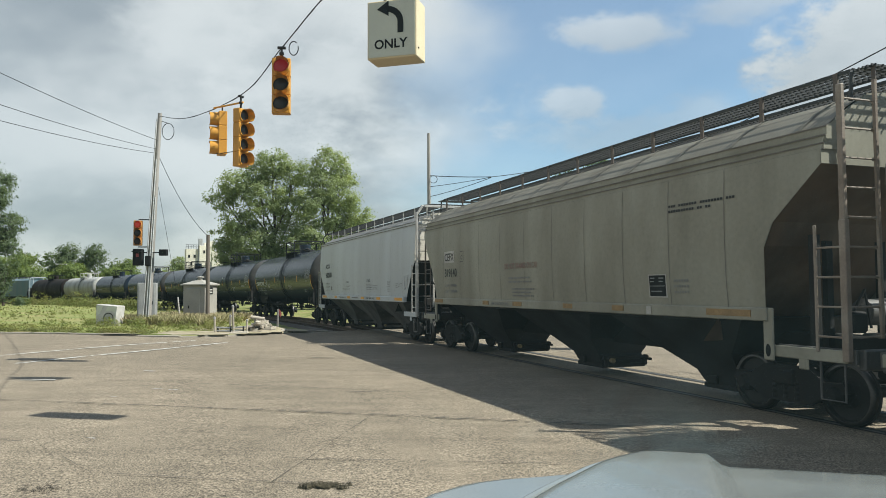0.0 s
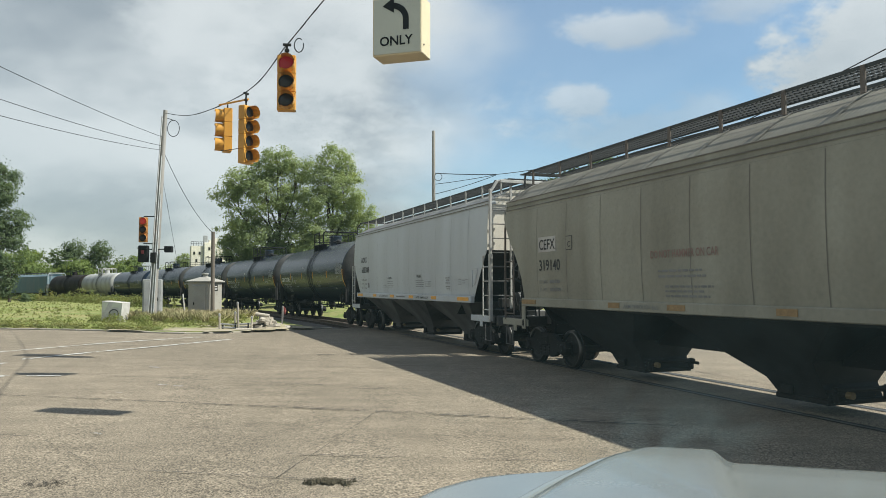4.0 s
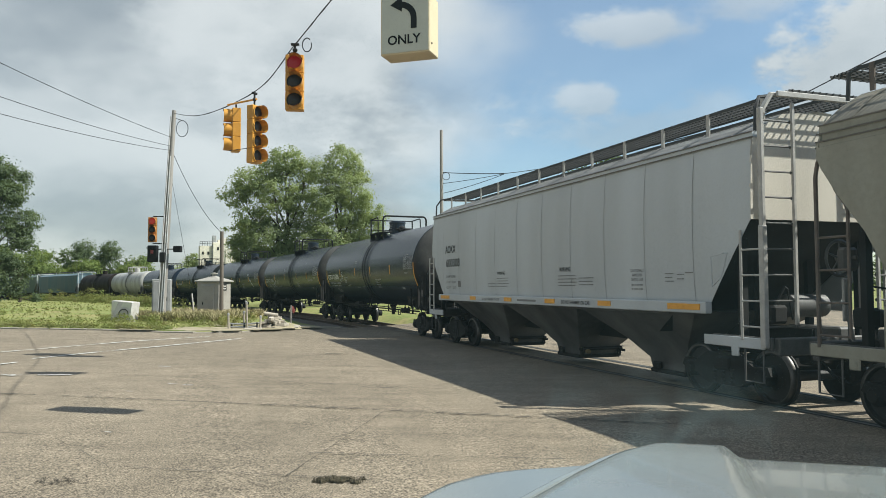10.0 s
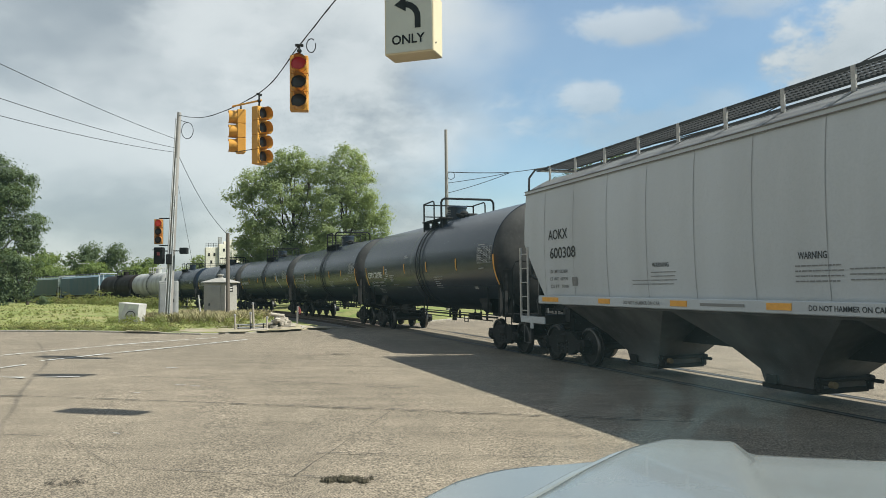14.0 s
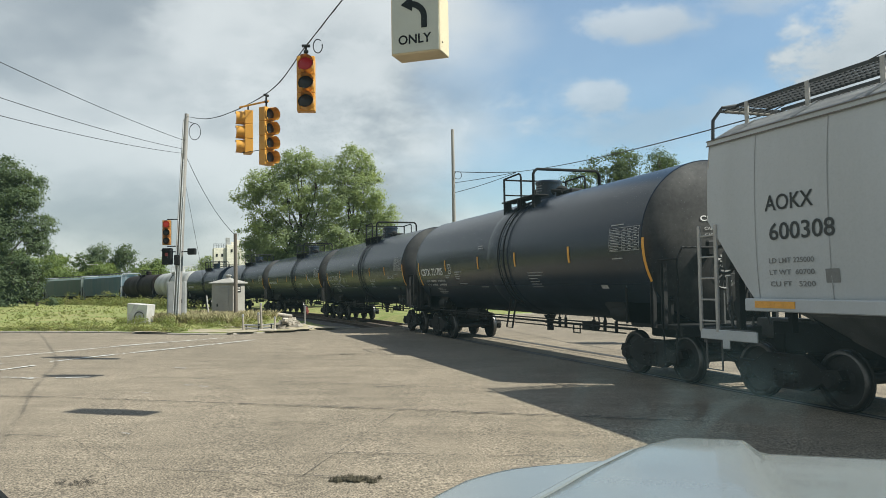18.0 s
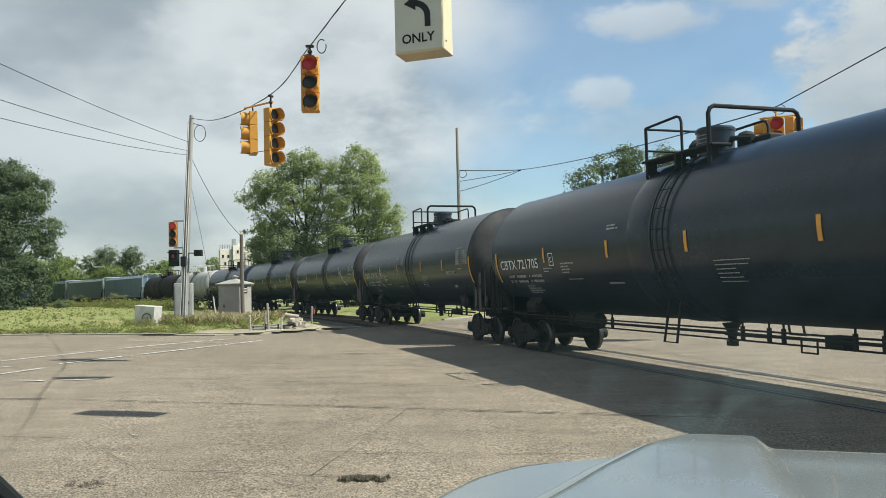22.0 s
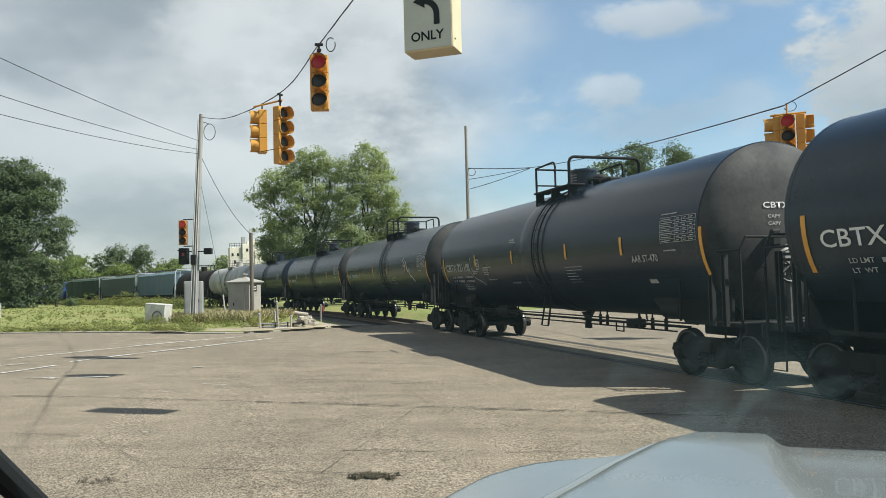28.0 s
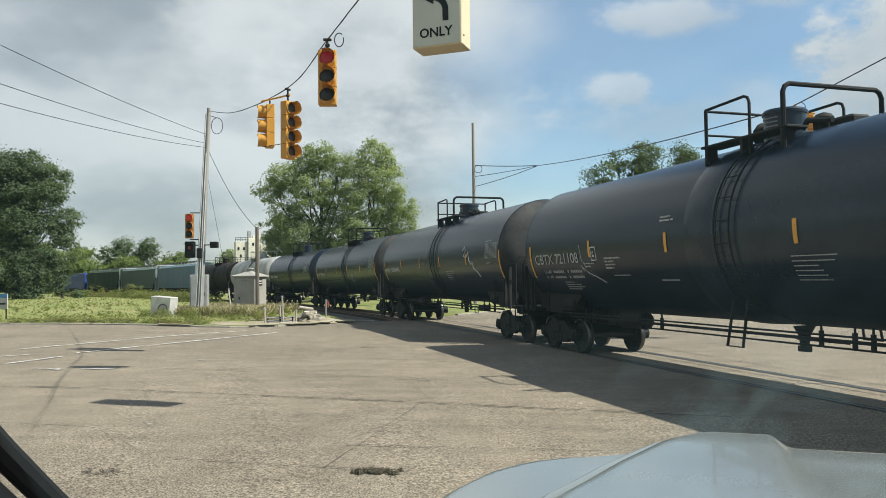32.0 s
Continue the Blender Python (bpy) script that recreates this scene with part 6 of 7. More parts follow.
def poles_and_signals():
    pole = thing("signal_pole", "tall slim grey wooden pole carrying signals and cables", "pole")
    base, top = Vector((-14.97, 41.1, gz(-14.97, 41.1))), Vector((-14.43, 41.1, 11.6))
    part("shaft", Mesh().tube([base, base.lerp(top, 0.5), top], 0.20, 14, r1=0.11), M_WOODPOLE, pole)
    rd = Mesh()
    for dx, h in ((-0.15, 0.97), (0.0, 0.78), (0.12, 0.6)):
        rd.tube([base + Vector((dx, -0.21, 0)), base.lerp(top, h) + Vector((dx * 0.7, -0.15, 0))], 0.036, 6)
    part("conduit", rd, M_STEELPOLE, pole)
    mb = Mesh().box(base.lerp(top, 0.30) + Vector((-0.05, -0.25, 0)), (0.3, 0.2, 0.55), bevel=0.03)
    part("meter_box", mb, M_DARK, pole)
    lp = Mesh()
    c = top + Vector((0.45, 0, -1.0))
    lp.tube([c + Vector((0.32 * math.cos(a), 0, 0.45 * math.sin(a))) for a in np.linspace(0.4, 6.6, 20)], 0.02, 5)
    lp.tube([top + Vector((0, 0, -0.4)), c + Vector((0, 0, 0.45))], 0.018, 5)
    part("cable_loop", lp, M_WIRE, pole)
    # side signals on the pole
    sg = thing("traffic_signal", "small yellow three-lens traffic signal on the pole with red lit", "traffic signal", "traffic signals")
    px = lambda z: base.lerp(top, (z - base.z) / (top.z - base.z))
    sg.matrix_basis = pose(-15.42, 40.8, 5.72)
    signal_head(sg, 3, (M_LENSR2, M_LENSD, M_LENSD), 0.38, rz=12, material=M_SIGO)
    arm = Mesh().tube([(0, 0.1, 0.05), (0.75, 0.2, 0.05)], 0.03, 6)
    arm.tube([(0, 0.1, -1.42), (0.75, 0.2, -1.42)], 0.03, 6)
    part("bracket", arm, M_DARK, sg)
    pd = thing("pedestrian_signal", "dark pedestrian signal box under the traffic signal on the pole", "pedestrian signal", at=pose(-15.42, 40.8, 4.1))
    part("box", Mesh().box((0, 0.15, -0.35), (0.52, 0.3, 0.9), bevel=0.04), M_BLACK, pd)
    part("hood", Mesh().box((0, -0.08, -0.05), (0.5, 0.2, 0.04)), M_BLACK, pd)
    part("bracket", Mesh().tube([(0, 0.15, -0.1), (0.72, 0.3, -0.1)], 0.03, 6), M_DARK, pd)
    part("lamp", Mesh().box((0, -0.012, -0.25), (0.14, 0.02, 0.18)), mat("faint_red_symbol", (0.12, 0.02, 0.02), 0.4, bump=0, emit=(1, 0.1, 0.08, 0.03)), pd)
    bx = thing("detector_box", "small dark box fixed to the side of the pole", "box", at=pose(-14.1, 41.0, 4.0))
    part("box", Mesh().box((0, 0, 0), (0.42, 0.3, 0.34), bevel=0.03), M_BLACK, bx)
    part("bracket", Mesh().tube([(-0.65, 0, 0), (-0.2, 0, 0)], 0.03, 6), M_DARK, bx)
    # span wire with its signals and the lit sign
    w = [Vector(p) for p in ((-14.43, 41.1, 11.45), (-9.66, 30.5, 8.93), (-4.90, 19.92, 7.13), (-3.03, 15.9, 7.13), (-1.85, 13.1, 7.03), (-0.98, 10.95, 6.79))]
    fine = []
    for i in range(len(w) - 1):
        p0, p1, p2, p3 = w[max(i - 1, 0)], w[i], w[i + 1], w[min(i + 2, len(w) - 1)]
        for k in range(10):
            t = k / 10
            fine.append(0.5 * ((2 * p1) + (-p0 + p2) * t + (2 * p0 - 5 * p1 + 4 * p2 - p3) * t * t + (-p0 + 3 * p1 - 3 * p2 + p3) * t ** 3))
    fine.append(w[-1])
    tagged(part("span_wire", Mesh().tube(fine, 0.012, 6), M_WIRE), "black span wire with a taped signal cable", "cable", "overhead cables")
    lash = [p + Vector((0, 0, -0.014 - 0.006 * math.sin(i * 1.7))) for i, p in enumerate(fine)]
    tagged(part("signal_cable", Mesh().tube(lash, 0.006, 5), M_WIRE), "black signal cable lashed along the span wire", "cable", "overhead cables")
    lp = Mesh().tube([Vector((-2.77, 15.85, 7.10)) + Vector((0.097 * math.cos(a), 0, 0.148 * math.sin(a))) for a in np.linspace(0.9, 6.6, 20)], 0.012, 5)
    tagged(part("cable_loop", lp, M_WIRE), "slack loop of black cable at a signal", "cable", "overhead cables")
    a = thing("traffic_signal", "yellow three-lens traffic signal, red lens lit, hung on a wire", "traffic signal", "traffic signals", at=pose(-3.02, 15.79, 6.88, 0, 0, 6) @ Matrix.Scale(1.11, 4))
    signal_head(a, 3, (M_LENSR, M_LENSD, M_LENSD))
    hang(a, 0.22)
    b = thing("traffic_signal", "yellow four-lens traffic signal turned sideways, hung on a wire", "traffic signal", "traffic signals", at=pose(-4.76, 19.84, 6.76, 0, 0, 62) @ Matrix.Scale(1.14, 4))
    signal_head(b, 4, (M_LENSD,) * 4, 0.285)
    hang(b, 0.3)
    c = thing("traffic_signal", "yellow three-lens traffic signal seen from behind, hung on a wire", "traffic signal", "traffic signals", at=pose(-5.60, 20.41, 6.81, 0, 0, -68) @ Matrix.Scale(1.14, 4))
    signal_head(c, 3, (M_LENSD,) * 3, 0.29)
    bar = Mesh().tube([(-0.02, 0.1, 0.0), (-0.02, 0.1, 0.12)], 0.02, 6)
    part("hanger", bar, M_DARK, c)
    br = thing("signal_crossbar", "rusty bar joining two hanging traffic signals", "bar")
    part("bar", Mesh().tube([(-5.7, 20.35, 6.90), (-4.79, 19.86, 6.94)], 0.025, 6), M_SIGY, br)
    part("tie_rod", Mesh().tube([(-5.64, 20.35, 5.65), (-4.85, 19.86, 5.65)], 0.010, 6), M_WIRE, br)
    # lane sign box
    s = thing("lane_sign", "hanging cream box sign with black left-turn arrow and word ONLY", "sign", at=pose(-0.47, 10.8, 5.34, 0, 0, -18))
    part("case", Mesh().box((0, 0.2, 0.43), (0.76, 0.40, 0.86), bevel=0.012), M_SIGNB, s)
    part("face", Mesh().box((0, -0.004, 0.43), (0.715, 0.012, 0.81)), M_SIGNW, s)
    lettering("word", "ONLY", 0.19, M_BLACK, s, Matrix.Translation((-0.265, -0.014, 0.145)) @ FLAT, None, 0.51, bold=1.6)
    wire("sign_wire", (-0.98, 10.95, 6.79), (-0.45, 10.95, 6.49), 0.02, "wire holding the hanging lane sign to the span", r=0.007)
    wire("sign_wire", (-0.98, 10.95, 6.79), (9.0, -6.0, 9.5), 0.0, "wire running on from the span over the road", r=0.006)
    ar = Mesh()
    pts = [(0.14, 0.36)] + [(0.14 - 0.24 * (1 - math.cos(t)), 0.52 + 0.21 * math.sin(t)) for t in np.linspace(0, 1.45, 8)]
    L_, R_ = [], []
    for i, p in enumerate(pts):
        q0, q1 = Vector(pts[max(i - 1, 0)]), Vector(pts[min(i + 1, len(pts) - 1)])
        d = (q1 - q0).normalized()
        n = Vector((-d.y, d.x))
        L_.append((p[0] + n.x * 0.045, p[1] + n.y * 0.045))
        R_.append((p[0] - n.x * 0.045, p[1] - n.y * 0.045))
    ar.add([(x, -0.014, z) for x, z in L_ + R_], [(i, i + 1, len(L_) + i + 1, len(L_) + i) for i in range(len(L_) - 1)])
    e = pts[-1]
    ar.add([(e[0] - 0.15, -0.014, e[1] + 0.0), (e[0] + 0.03, -0.014, e[1] + 0.12), (e[0] + 0.03, -0.014, e[1] - 0.11)], [(0, 1, 2)])
    part("arrow", ar, M_BLACK, s, smooth=0)
    hg = Mesh().tube([(-0.22, 0.16, 0.84), (0.0, 0.16, 1.16)], 0.02, 6)
    hg.tube([(0.22, 0.16, 0.84), (0.0, 0.16, 1.16)], 0.02, 6)
    part("hanger", hg, M_DARK, s)
    part("latch", Mesh().lathe([(0, 0), (0, 0.015), (0.02, 0.012), (0.02, 0)], 8, "x", (0.372, 0.08, 0.14)), M_DARK, s)
    # cluster of signals across the tracks
    d = thing("signal_cluster", "cluster of yellow traffic signals facing all ways beyond the railway", "traffic signal", "traffic signals", at=pose(10.25, 24.0, 7.0, 0, 0, -22) @ Matrix.Scale(1.22, 4))
    signal_head(d, 3, (M_LENSR, M_LENSD, M_LENSD), 0.32)
    signal_head(d, 3, (M_LENSD,) * 3, 0.32, (0.42, 0.25, 0), 88)
    signal_head(d, 3, (M_LENSD,) * 3, 0.32, (-0.35, 0.3, 0), -85)
    hb_ = Mesh().tube([(-0.4, 0.2, 0.04), (0.45, 0.2, 0.04)], 0.03, 6)
    hb_.tube([(0, 0.15, 0.04), (0, 0.15, 0.32)], 0.025, 6)
    part("hanger", hb_, M_SIGY, d)
    lp = Mesh().tube([Vector((10.44, 24.2, 7.2)) + Vector((0.2 * math.cos(t), 0, 0.16 * math.sin(t) + 0.1)) for t in np.linspace(-2.8, 1.2, 16)], 0.012, 5)
    tagged(part("cable_loop", lp, M_WIRE), "slack loop of black cable at a signal", "cable", "overhead cables")
    far = thing("far_pole", "thin dark utility pole standing beyond the railway", "pole")
    part("shaft", Mesh().tube([(0.3, 60, -0.1), (0.28, 60, 14.4)], 0.17, 10, r1=0.12), M_WOODPOLE, far)
    part("cable_loop", Mesh().tube([(0.3 + 0.35 + 0.3 * math.cos(t), 60, 10.7 + 0.3 * math.sin(t)) for t in np.linspace(0, 6.28, 16)], 0.025, 5), M_WIRE, far)
    wire("span_wire", (0.3, 60, 11.0), (5.1, 58, 10.6), 0.05, r=0.03)
    wire("guy_wire", (0.3, 60, 9.3), (5.1, 58, 10.55), 0.1, r=0.022)
    wire("guy_wire", (0.3, 60, 10.1), (5.1, 58, 10.58), 0.05, r=0.022)
    wire("span_wire", (5.1, 58, 10.6), (10.25, 24.25, 7.33), 0.25, "black span wire holding signals across the railway", r=0.022)
    wire("span_wire", (10.25, 24.25, 7.33), (26, -6, 17), 0.5, "black span wire holding signals across the railway", r=0.018)
    for z, (x1, y1, z1), sag in ((10.1, (-15.05, 12, 9.75), 0.35), (9.63, (-15.05, 12, 8.12), 0.4), (9.4, (-15.05, 12, 7.28), 0.42)):
        wire("power_line", px(z), (x1, y1, z1), sag, "thin overhead line running to the pole", r=0.013)
    wire("guy_wire", px(9.4), (-12.85, 45.1, 5.1), 0.5, "slack guy cable between pole and post", r=0.016)
    gb_, gt_ = Vector((-14.77, 46.0, 0.16)), Vector((-14.93, 46.0, 1.55))
    wire("guy_wire", px(8.2), gt_, 0.0, "thin steel guy cable", r=0.010)
    tagged(part("guy_guard", Mesh().tube([gb_, gt_], 0.045, 8), M_BOXW), "pale plastic guard round the foot of a guy cable", "guy guard")
    post = thing("timber_post", "short weathered wooden post beside the shed", "post")
    part("shaft", Mesh().tube([(-12.85, 45, gz(-12.85, 45)), (-12.87, 45, 5.24)], 0.125, 10, r1=0.105), M_POST, post)


poles_and_signals()


# ---- trackside cabinets, shed, rubble ----
def trackside():
    z = gz(-14.0, 47.2) + 0.03
    sh = thing("signal_shed", "small grey metal trackside shed with a low pitched roof", "shed", at=pose(-14.0, 47.4, z, 0, 0, -13) @ Matrix.Scale(1.1, 4))
    W = 1.34
    part("wall", Mesh().box((0, 0, 1.0), (W, W, 2.0), bevel=0.02), M_SHED, sh)
    r = W / 2 + 0.12
    me = Mesh()
    me.add([(-r, -r, 2.0), (r, -r, 2.0), (r, r, 2.0), (-r, r, 2.0), (-r, -r, 2.06), (r, -r, 2.06), (r, r, 2.06), (-r, r, 2.06), (0, 0, 2.36)],
           [(0, 1, 5, 4), (1, 2, 6, 5), (2, 3, 7, 6), (3, 0, 4, 7), (4, 5, 8), (5, 6, 8), (6, 7, 8), (7, 4, 8), (3, 2, 1, 0)])
    part("roof", me, M_SHED, sh, smooth=0)
    part("roof_vent", Mesh().lathe([(2.28, 0.12), (2.44, 0.12), (2.44, 0.2), (2.49, 0.2), (2.53, 0)], 10, "z"), M_SHED, sh, "round pale roof vent")
    dr = part("door", Mesh().box((0.0, -W / 2 - 0.012, 0.95), (0.75, 0.03, 1.7), bevel=0.01), M_SHED, sh)
    part("handle", Mesh().box((-0.30, -W / 2 - 0.04, 0.80), (0.05, 0.04, 0.16)), M_DARK, dr)
    part("door_frame", Mesh().box((0, -W / 2 - 0.004, 1.83), (0.85, 0.02, 0.05)), M_CAB, sh)
    part("name_board", Mesh().box((W / 2 + 0.012, -0.1, 1.68), (0.02, 0.5, 0.36)), M_DARK, sh, "dark board with pale bars")
    for k in range(2):
        part("board_bar", Mesh().box((W / 2 + 0.026, -0.1, 1.75 - k * 0.14), (0.008, 0.34, 0.07)), M_BOXW, sh)
    cb = thing("control_cabinet", "grey aluminium traffic control cabinet behind the pole", "cabinet", at=pose(-15.5, 42.6, gz(-15.6, 42.6), 0, 0, 12))
    part("body", Mesh().box((0, 0, 1.2), (0.98, 0.7, 2.2), bevel=0.03), M_CAB, cb)
    part("plinth", Mesh().box((0, 0, 0.06), (1.1, 0.85, 0.16), bevel=0.02), M_CONC, cb)
    d = part("door", Mesh().box((0, -0.36, 1.2), (0.84, 0.03, 1.95), bevel=0.01), M_CAB, cb)
    part("handle", Mesh().box((0.3, -0.39, 1.2), (0.06, 0.04, 0.2)), M_DARK, d)
    b = thing("concrete_box", "grey concrete box with white paint patches and a round opening", "concrete box", at=pose(-16.6, 40.3, gz(-16.6, 40.3) + 0.03, 0, 3, -3))
    me = Mesh()
    foot, head = [(-0.52, -0.46), (0.47, -0.46), (0.47, 0.46), (-0.52, 0.46)], [(-0.56, -0.47), (0.53, -0.47), (0.53, 0.47), (-0.56, 0.47)]
    me.loft([[(x, y, 0) for x, y in foot], [(x, y, 1.06 - 0.04 * (x > 0)) for x, y in head], [(x * 0.95, y * 0.93, 1.08 - 0.04 * (x > 0)) for x, y in head]], close=True, cap=True)
    part("block", me, M_BOXW, b, smooth=0)
    # a flat disc, its dark grey in place of the hole's shade
    part("opening", Mesh().lathe([(-0.46, 0.0), (-0.46, 0.24), (-0.485, 0.27), (-0.485, 0.23), (-0.47, 0.21)], 20, "y", (0, 0.0, 0.0)), M_SHADEGREY, b, "dark grey round opening").matrix_basis = pose(0.12, 0.0, 0.42)
    for pts in ([(-0.50, 0.55), (-0.36, 0.60), (-0.20, 1.02), (-0.53, 1.02)], [(-0.08, 0.72), (0.14, 0.80), (0.42, 0.72), (0.50, 1.00), (0.06, 1.02)], [(0.38, 0.05), (0.46, 0.05), (0.48, 0.66), (0.40, 0.40)]):
        part("paint_patch", Mesh().add([(x, -0.462 - 0.012 * z, z) for x, z in pts], [tuple(range(len(pts)))]), M_SIGNW, b, "patch of white paint", smooth=0)
    # rubble: flat broken slabs stacked in a low pile, with a pipe on top
    rng = random.Random(3)
    slabs = []
    for _ in range(6):
        n = rng.randint(5, 7)
        ring = [(math.cos(6.283 * k / n) * rng.uniform(0.36, 0.56), math.sin(6.283 * k / n) * rng.uniform(0.36, 0.56)) for k in range(n)]
        slabs.append(Mesh().loft([[(x, y, -0.5) for x, y in ring], [(x * 0.97, y * 0.95, 0.5) for x, y in ring]], close=True, cap=True).data("slab", M_STONE, 0))
    heap = thing("rubble_heap", "low heap of broken pale concrete slabs beside the track", "rubble")
    cx, cy = -7.35, 34.5
    for i in range(64):
        x, y = cx + rng.gauss(0.05, 0.40), cy + rng.gauss(0, 0.4)
        w = rng.uniform(0.12, 0.46)
        h = max(0.0, 0.46 - 0.75 * abs(x - cx + 0.1)) * rng.random() ** 0.7
        ob = new("slab", slabs[i % 6])
        ob.parent = heap
        ob.matrix_basis = pose(x, y, gz(x, y) + 0.10 + h, rng.gauss(0, 6), rng.gauss(0, 7), rng.uniform(0, 180)) @ Matrix.Diagonal((w * 1.5, w, rng.uniform(0.06, 0.12), 1))
    part("pipe", Mesh().tube([(-7.85, 34.25, gz(-7.6, 34.3) + 0.72), (-7.25, 34.35, gz(-7.6, 34.3) + 0.62)], 0.075, 10), M_STONE, heap, "pale pipe lying on the heap")
    part("pipe_prop", Mesh().box((-7.55, 34.4, gz(-7.6, 34.3) + 0.34), (0.30, 0.3, 0.56), bevel=0.03), M_STONE, heap)
    part("earth", Mesh().lathe([(-0.06, 1.05), (0.05, 0.85), (0.16, 0.5), (0.2, 0.0)], 18, "z", (cx + 0.2, cy + 0.1, gz(cx, cy) + 0.07)), M_DIRT, heap, "trodden earth under the slabs")
    for x, y, h, flag in ((-8.32, 33.1, 1.16, 0), (-9.1, 33.0, 0.66, 0), (-7.0, 36.0, 0.98, 1), (-8.48, 33.2, 0.74, 0), (-7.78, 33.2, 0.55, 0)):
        z = gz(x, y) + 0.05
        p = thing("marker_post", "short pale trackside marker post" if not flag else "short marker post with a red flag", "post", "marker posts", at=pose(x, y, z, 0, 2 * math.sin(7 * x), 0))
        part("stake", Mesh().tube([(0, 0, 0), (0, 0, h)], 0.045, 8) if not flag else Mesh().box((0, 0, h / 2), (0.08, 0.06, h), bevel=0.01), M_STONE if not flag else M_WOODPOLE, p)
        if flag:
            part("flag", Mesh().add([(0.04, 0, h), (0.10, 0.03, h - 0.05), (0.17, 0.05, h - 0.22), (0.12, 0.0, h - 0.40), (0.04, 0.02, h - 0.28)], [(0, 1, 2, 3, 4)]), M_REDF, p, smooth=0)
        else:
            part("cap", Mesh().lathe([(h - 0.06, 0.05), (h + 0.03, 0.055), (h + 0.06, 0.0)], 8, "z"), M_CAB, p)
    br = thing("pipe_barrier", "low broken pipe rail by the kerb", "barrier")
    z = gz(-8.6, 33.2)
    for k, (h, x0, x1) in enumerate(((0.30, -9.1, -7.8), (0.16, -9.05, -7.9))):
        part("rail", Mesh().tube([(x0, 33.1, z + h), ((x0 + x1) / 2, 33.12, z + h - 0.03), (x1, 33.15, z + h + 0.02)], 0.035, 8), M_CAB, br)
    for x in (-9.0, -8.45, -7.9):
        part("leg", Mesh().tube([(x, 33.12, z), (x, 33.12, z + 0.34)], 0.035, 8), M_DARK, br)
    sl = thing("concrete_slab", "flat pale concrete slab lying by the kerb", "slab", at=pose(-7.95, 32.6, gz(-7.95, 32.6) + 0.07, 0, 0, 8))
    part("slab", Mesh().box((0, 0, 0), (0.75, 0.5, 0.14), bevel=0.03), M_STONE, sl)
    sg = thing("roadside_sign", "small blue and white notice board standing in the field", "sign", at=pose(-23.78, 37.3, gz(-23.78, 37.3) + 0.08, 0, 0, -10) @ Matrix.Scale(1.28, 4))
    part("board", Mesh().box((0, 0, 0.72), (0.75, 0.03, 0.6)), M_BOXW, sg)
    part("blue_band", Mesh().box((0, -0.02, 0.93), (0.74, 0.012, 0.16)), M_BLUESIGN, sg, "blue band across the board")
    part("text_bar", Mesh().box((0.05, -0.02, 0.62), (0.5, 0.012, 0.06)), M_DARK, sg)
    for x in (-0.3, 0.3):
        part("leg", Mesh().box((x, 0.02, 0.22), (0.04, 0.03, 0.5)), M_DARK, sg)


trackside()


# ---- far buildings ----
def silo():
    b = thing("grain_tower", "white concrete grain tower with a roof railing beyond the railway", "building", at=pose(-60.3, 205, 0, 0, 0, 22) @ Matrix.Diagonal((1.0, 0.95, 0.985, 1)))
    for x, y, w, d, h in ((-2.6, 0.4, 3.2, 4.6, 13.0), (0.9, -0.4, 3.6, 4.2, 13.9), (4.7, 0.6, 4.0, 3.6, 10.8), (3.1, -1.0, 1.6, 3.4, 12.3)):
        part("tower_block", Mesh().box((x, y, h / 2), (w, d, h), bevel=0.08), M_SILO, b)
    for x, w, z0, h in ((-0.4, 1.0, 13.0, 2.9), (2.2, 1.5, 13.9, 1.3), (0.9, 0.9, 13.9, 0.8)):
        part("stair_head", Mesh().box((x, 0, z0 + h / 2), (w, 1.4, h), bevel=0.05), M_CAB if w == 1.0 else M_SILO, b)
    for x0, x1, y, z in ((-4.2, -1.0, -1.95, 13.0), (2.8, 5.9, -1.25, 10.8), (-4.4, 2.6, -2.6, 7.4)):
        rl = Mesh()
        for dz in (0.55, 1.1):
            rl.tube([(x0, y, z + dz), (x1, y, z + dz)], 0.05, 5)
        n = 6
        for k in range(n):
            x = x0 + (x1 - x0) * k / (n - 1)
            rl.tube([(x, y, z), (x, y, z + 1.1)], 0.05, 5)
        part("railing", rl, M_DARK, b)
    part("catwalk", Mesh().box((-0.9, -2.75, 7.35), (7.2, 0.6, 0.12)), M_DARK, b)
    for x, y, z in ((-3.4, -1.93, 11), (-2.0, -1.93, 11), (-2.8, -1.93, 9), (0.4, -2.53, 12.2)):
        part("window", Mesh().box((x, y, z), (0.5, 0.06, 0.8)), M_LENSD, b)
    part("ladder", Mesh().box((-0.95, -2.1, 10.4), (0.4, 0.06, 5.5)), M_CAB, b)
    e = thing("low_shed", "low grey industrial shed roof behind the train", "building", at=pose(-58, 175, 0))
    part("wall", Mesh().box((0, 0, 2.2), (16, 8, 4.4)), M_SHED, e)
    part("roof", Mesh().prism([(-8.3, 4.4), (8.3, 4.4), (8.0, 4.7), (0, 5.6), (-8.0, 4.7)], -4.3, 4.3), M_CAB, e)
    lm = thing("lamp_post", "far street lamp with two heads above the trees", "street lamp", at=pose(-90.5, 190, 0))
    part("shaft", Mesh().tube([(0, 0, 0), (0, 0, 8.4)], 0.14, 8), M_STEELPOLE, lm)
    part("lamp_head", Mesh().box((0, 0, 8.4), (2.6, 0.5, 0.3), bevel=0.08), M_BOXW, lm)


silo()


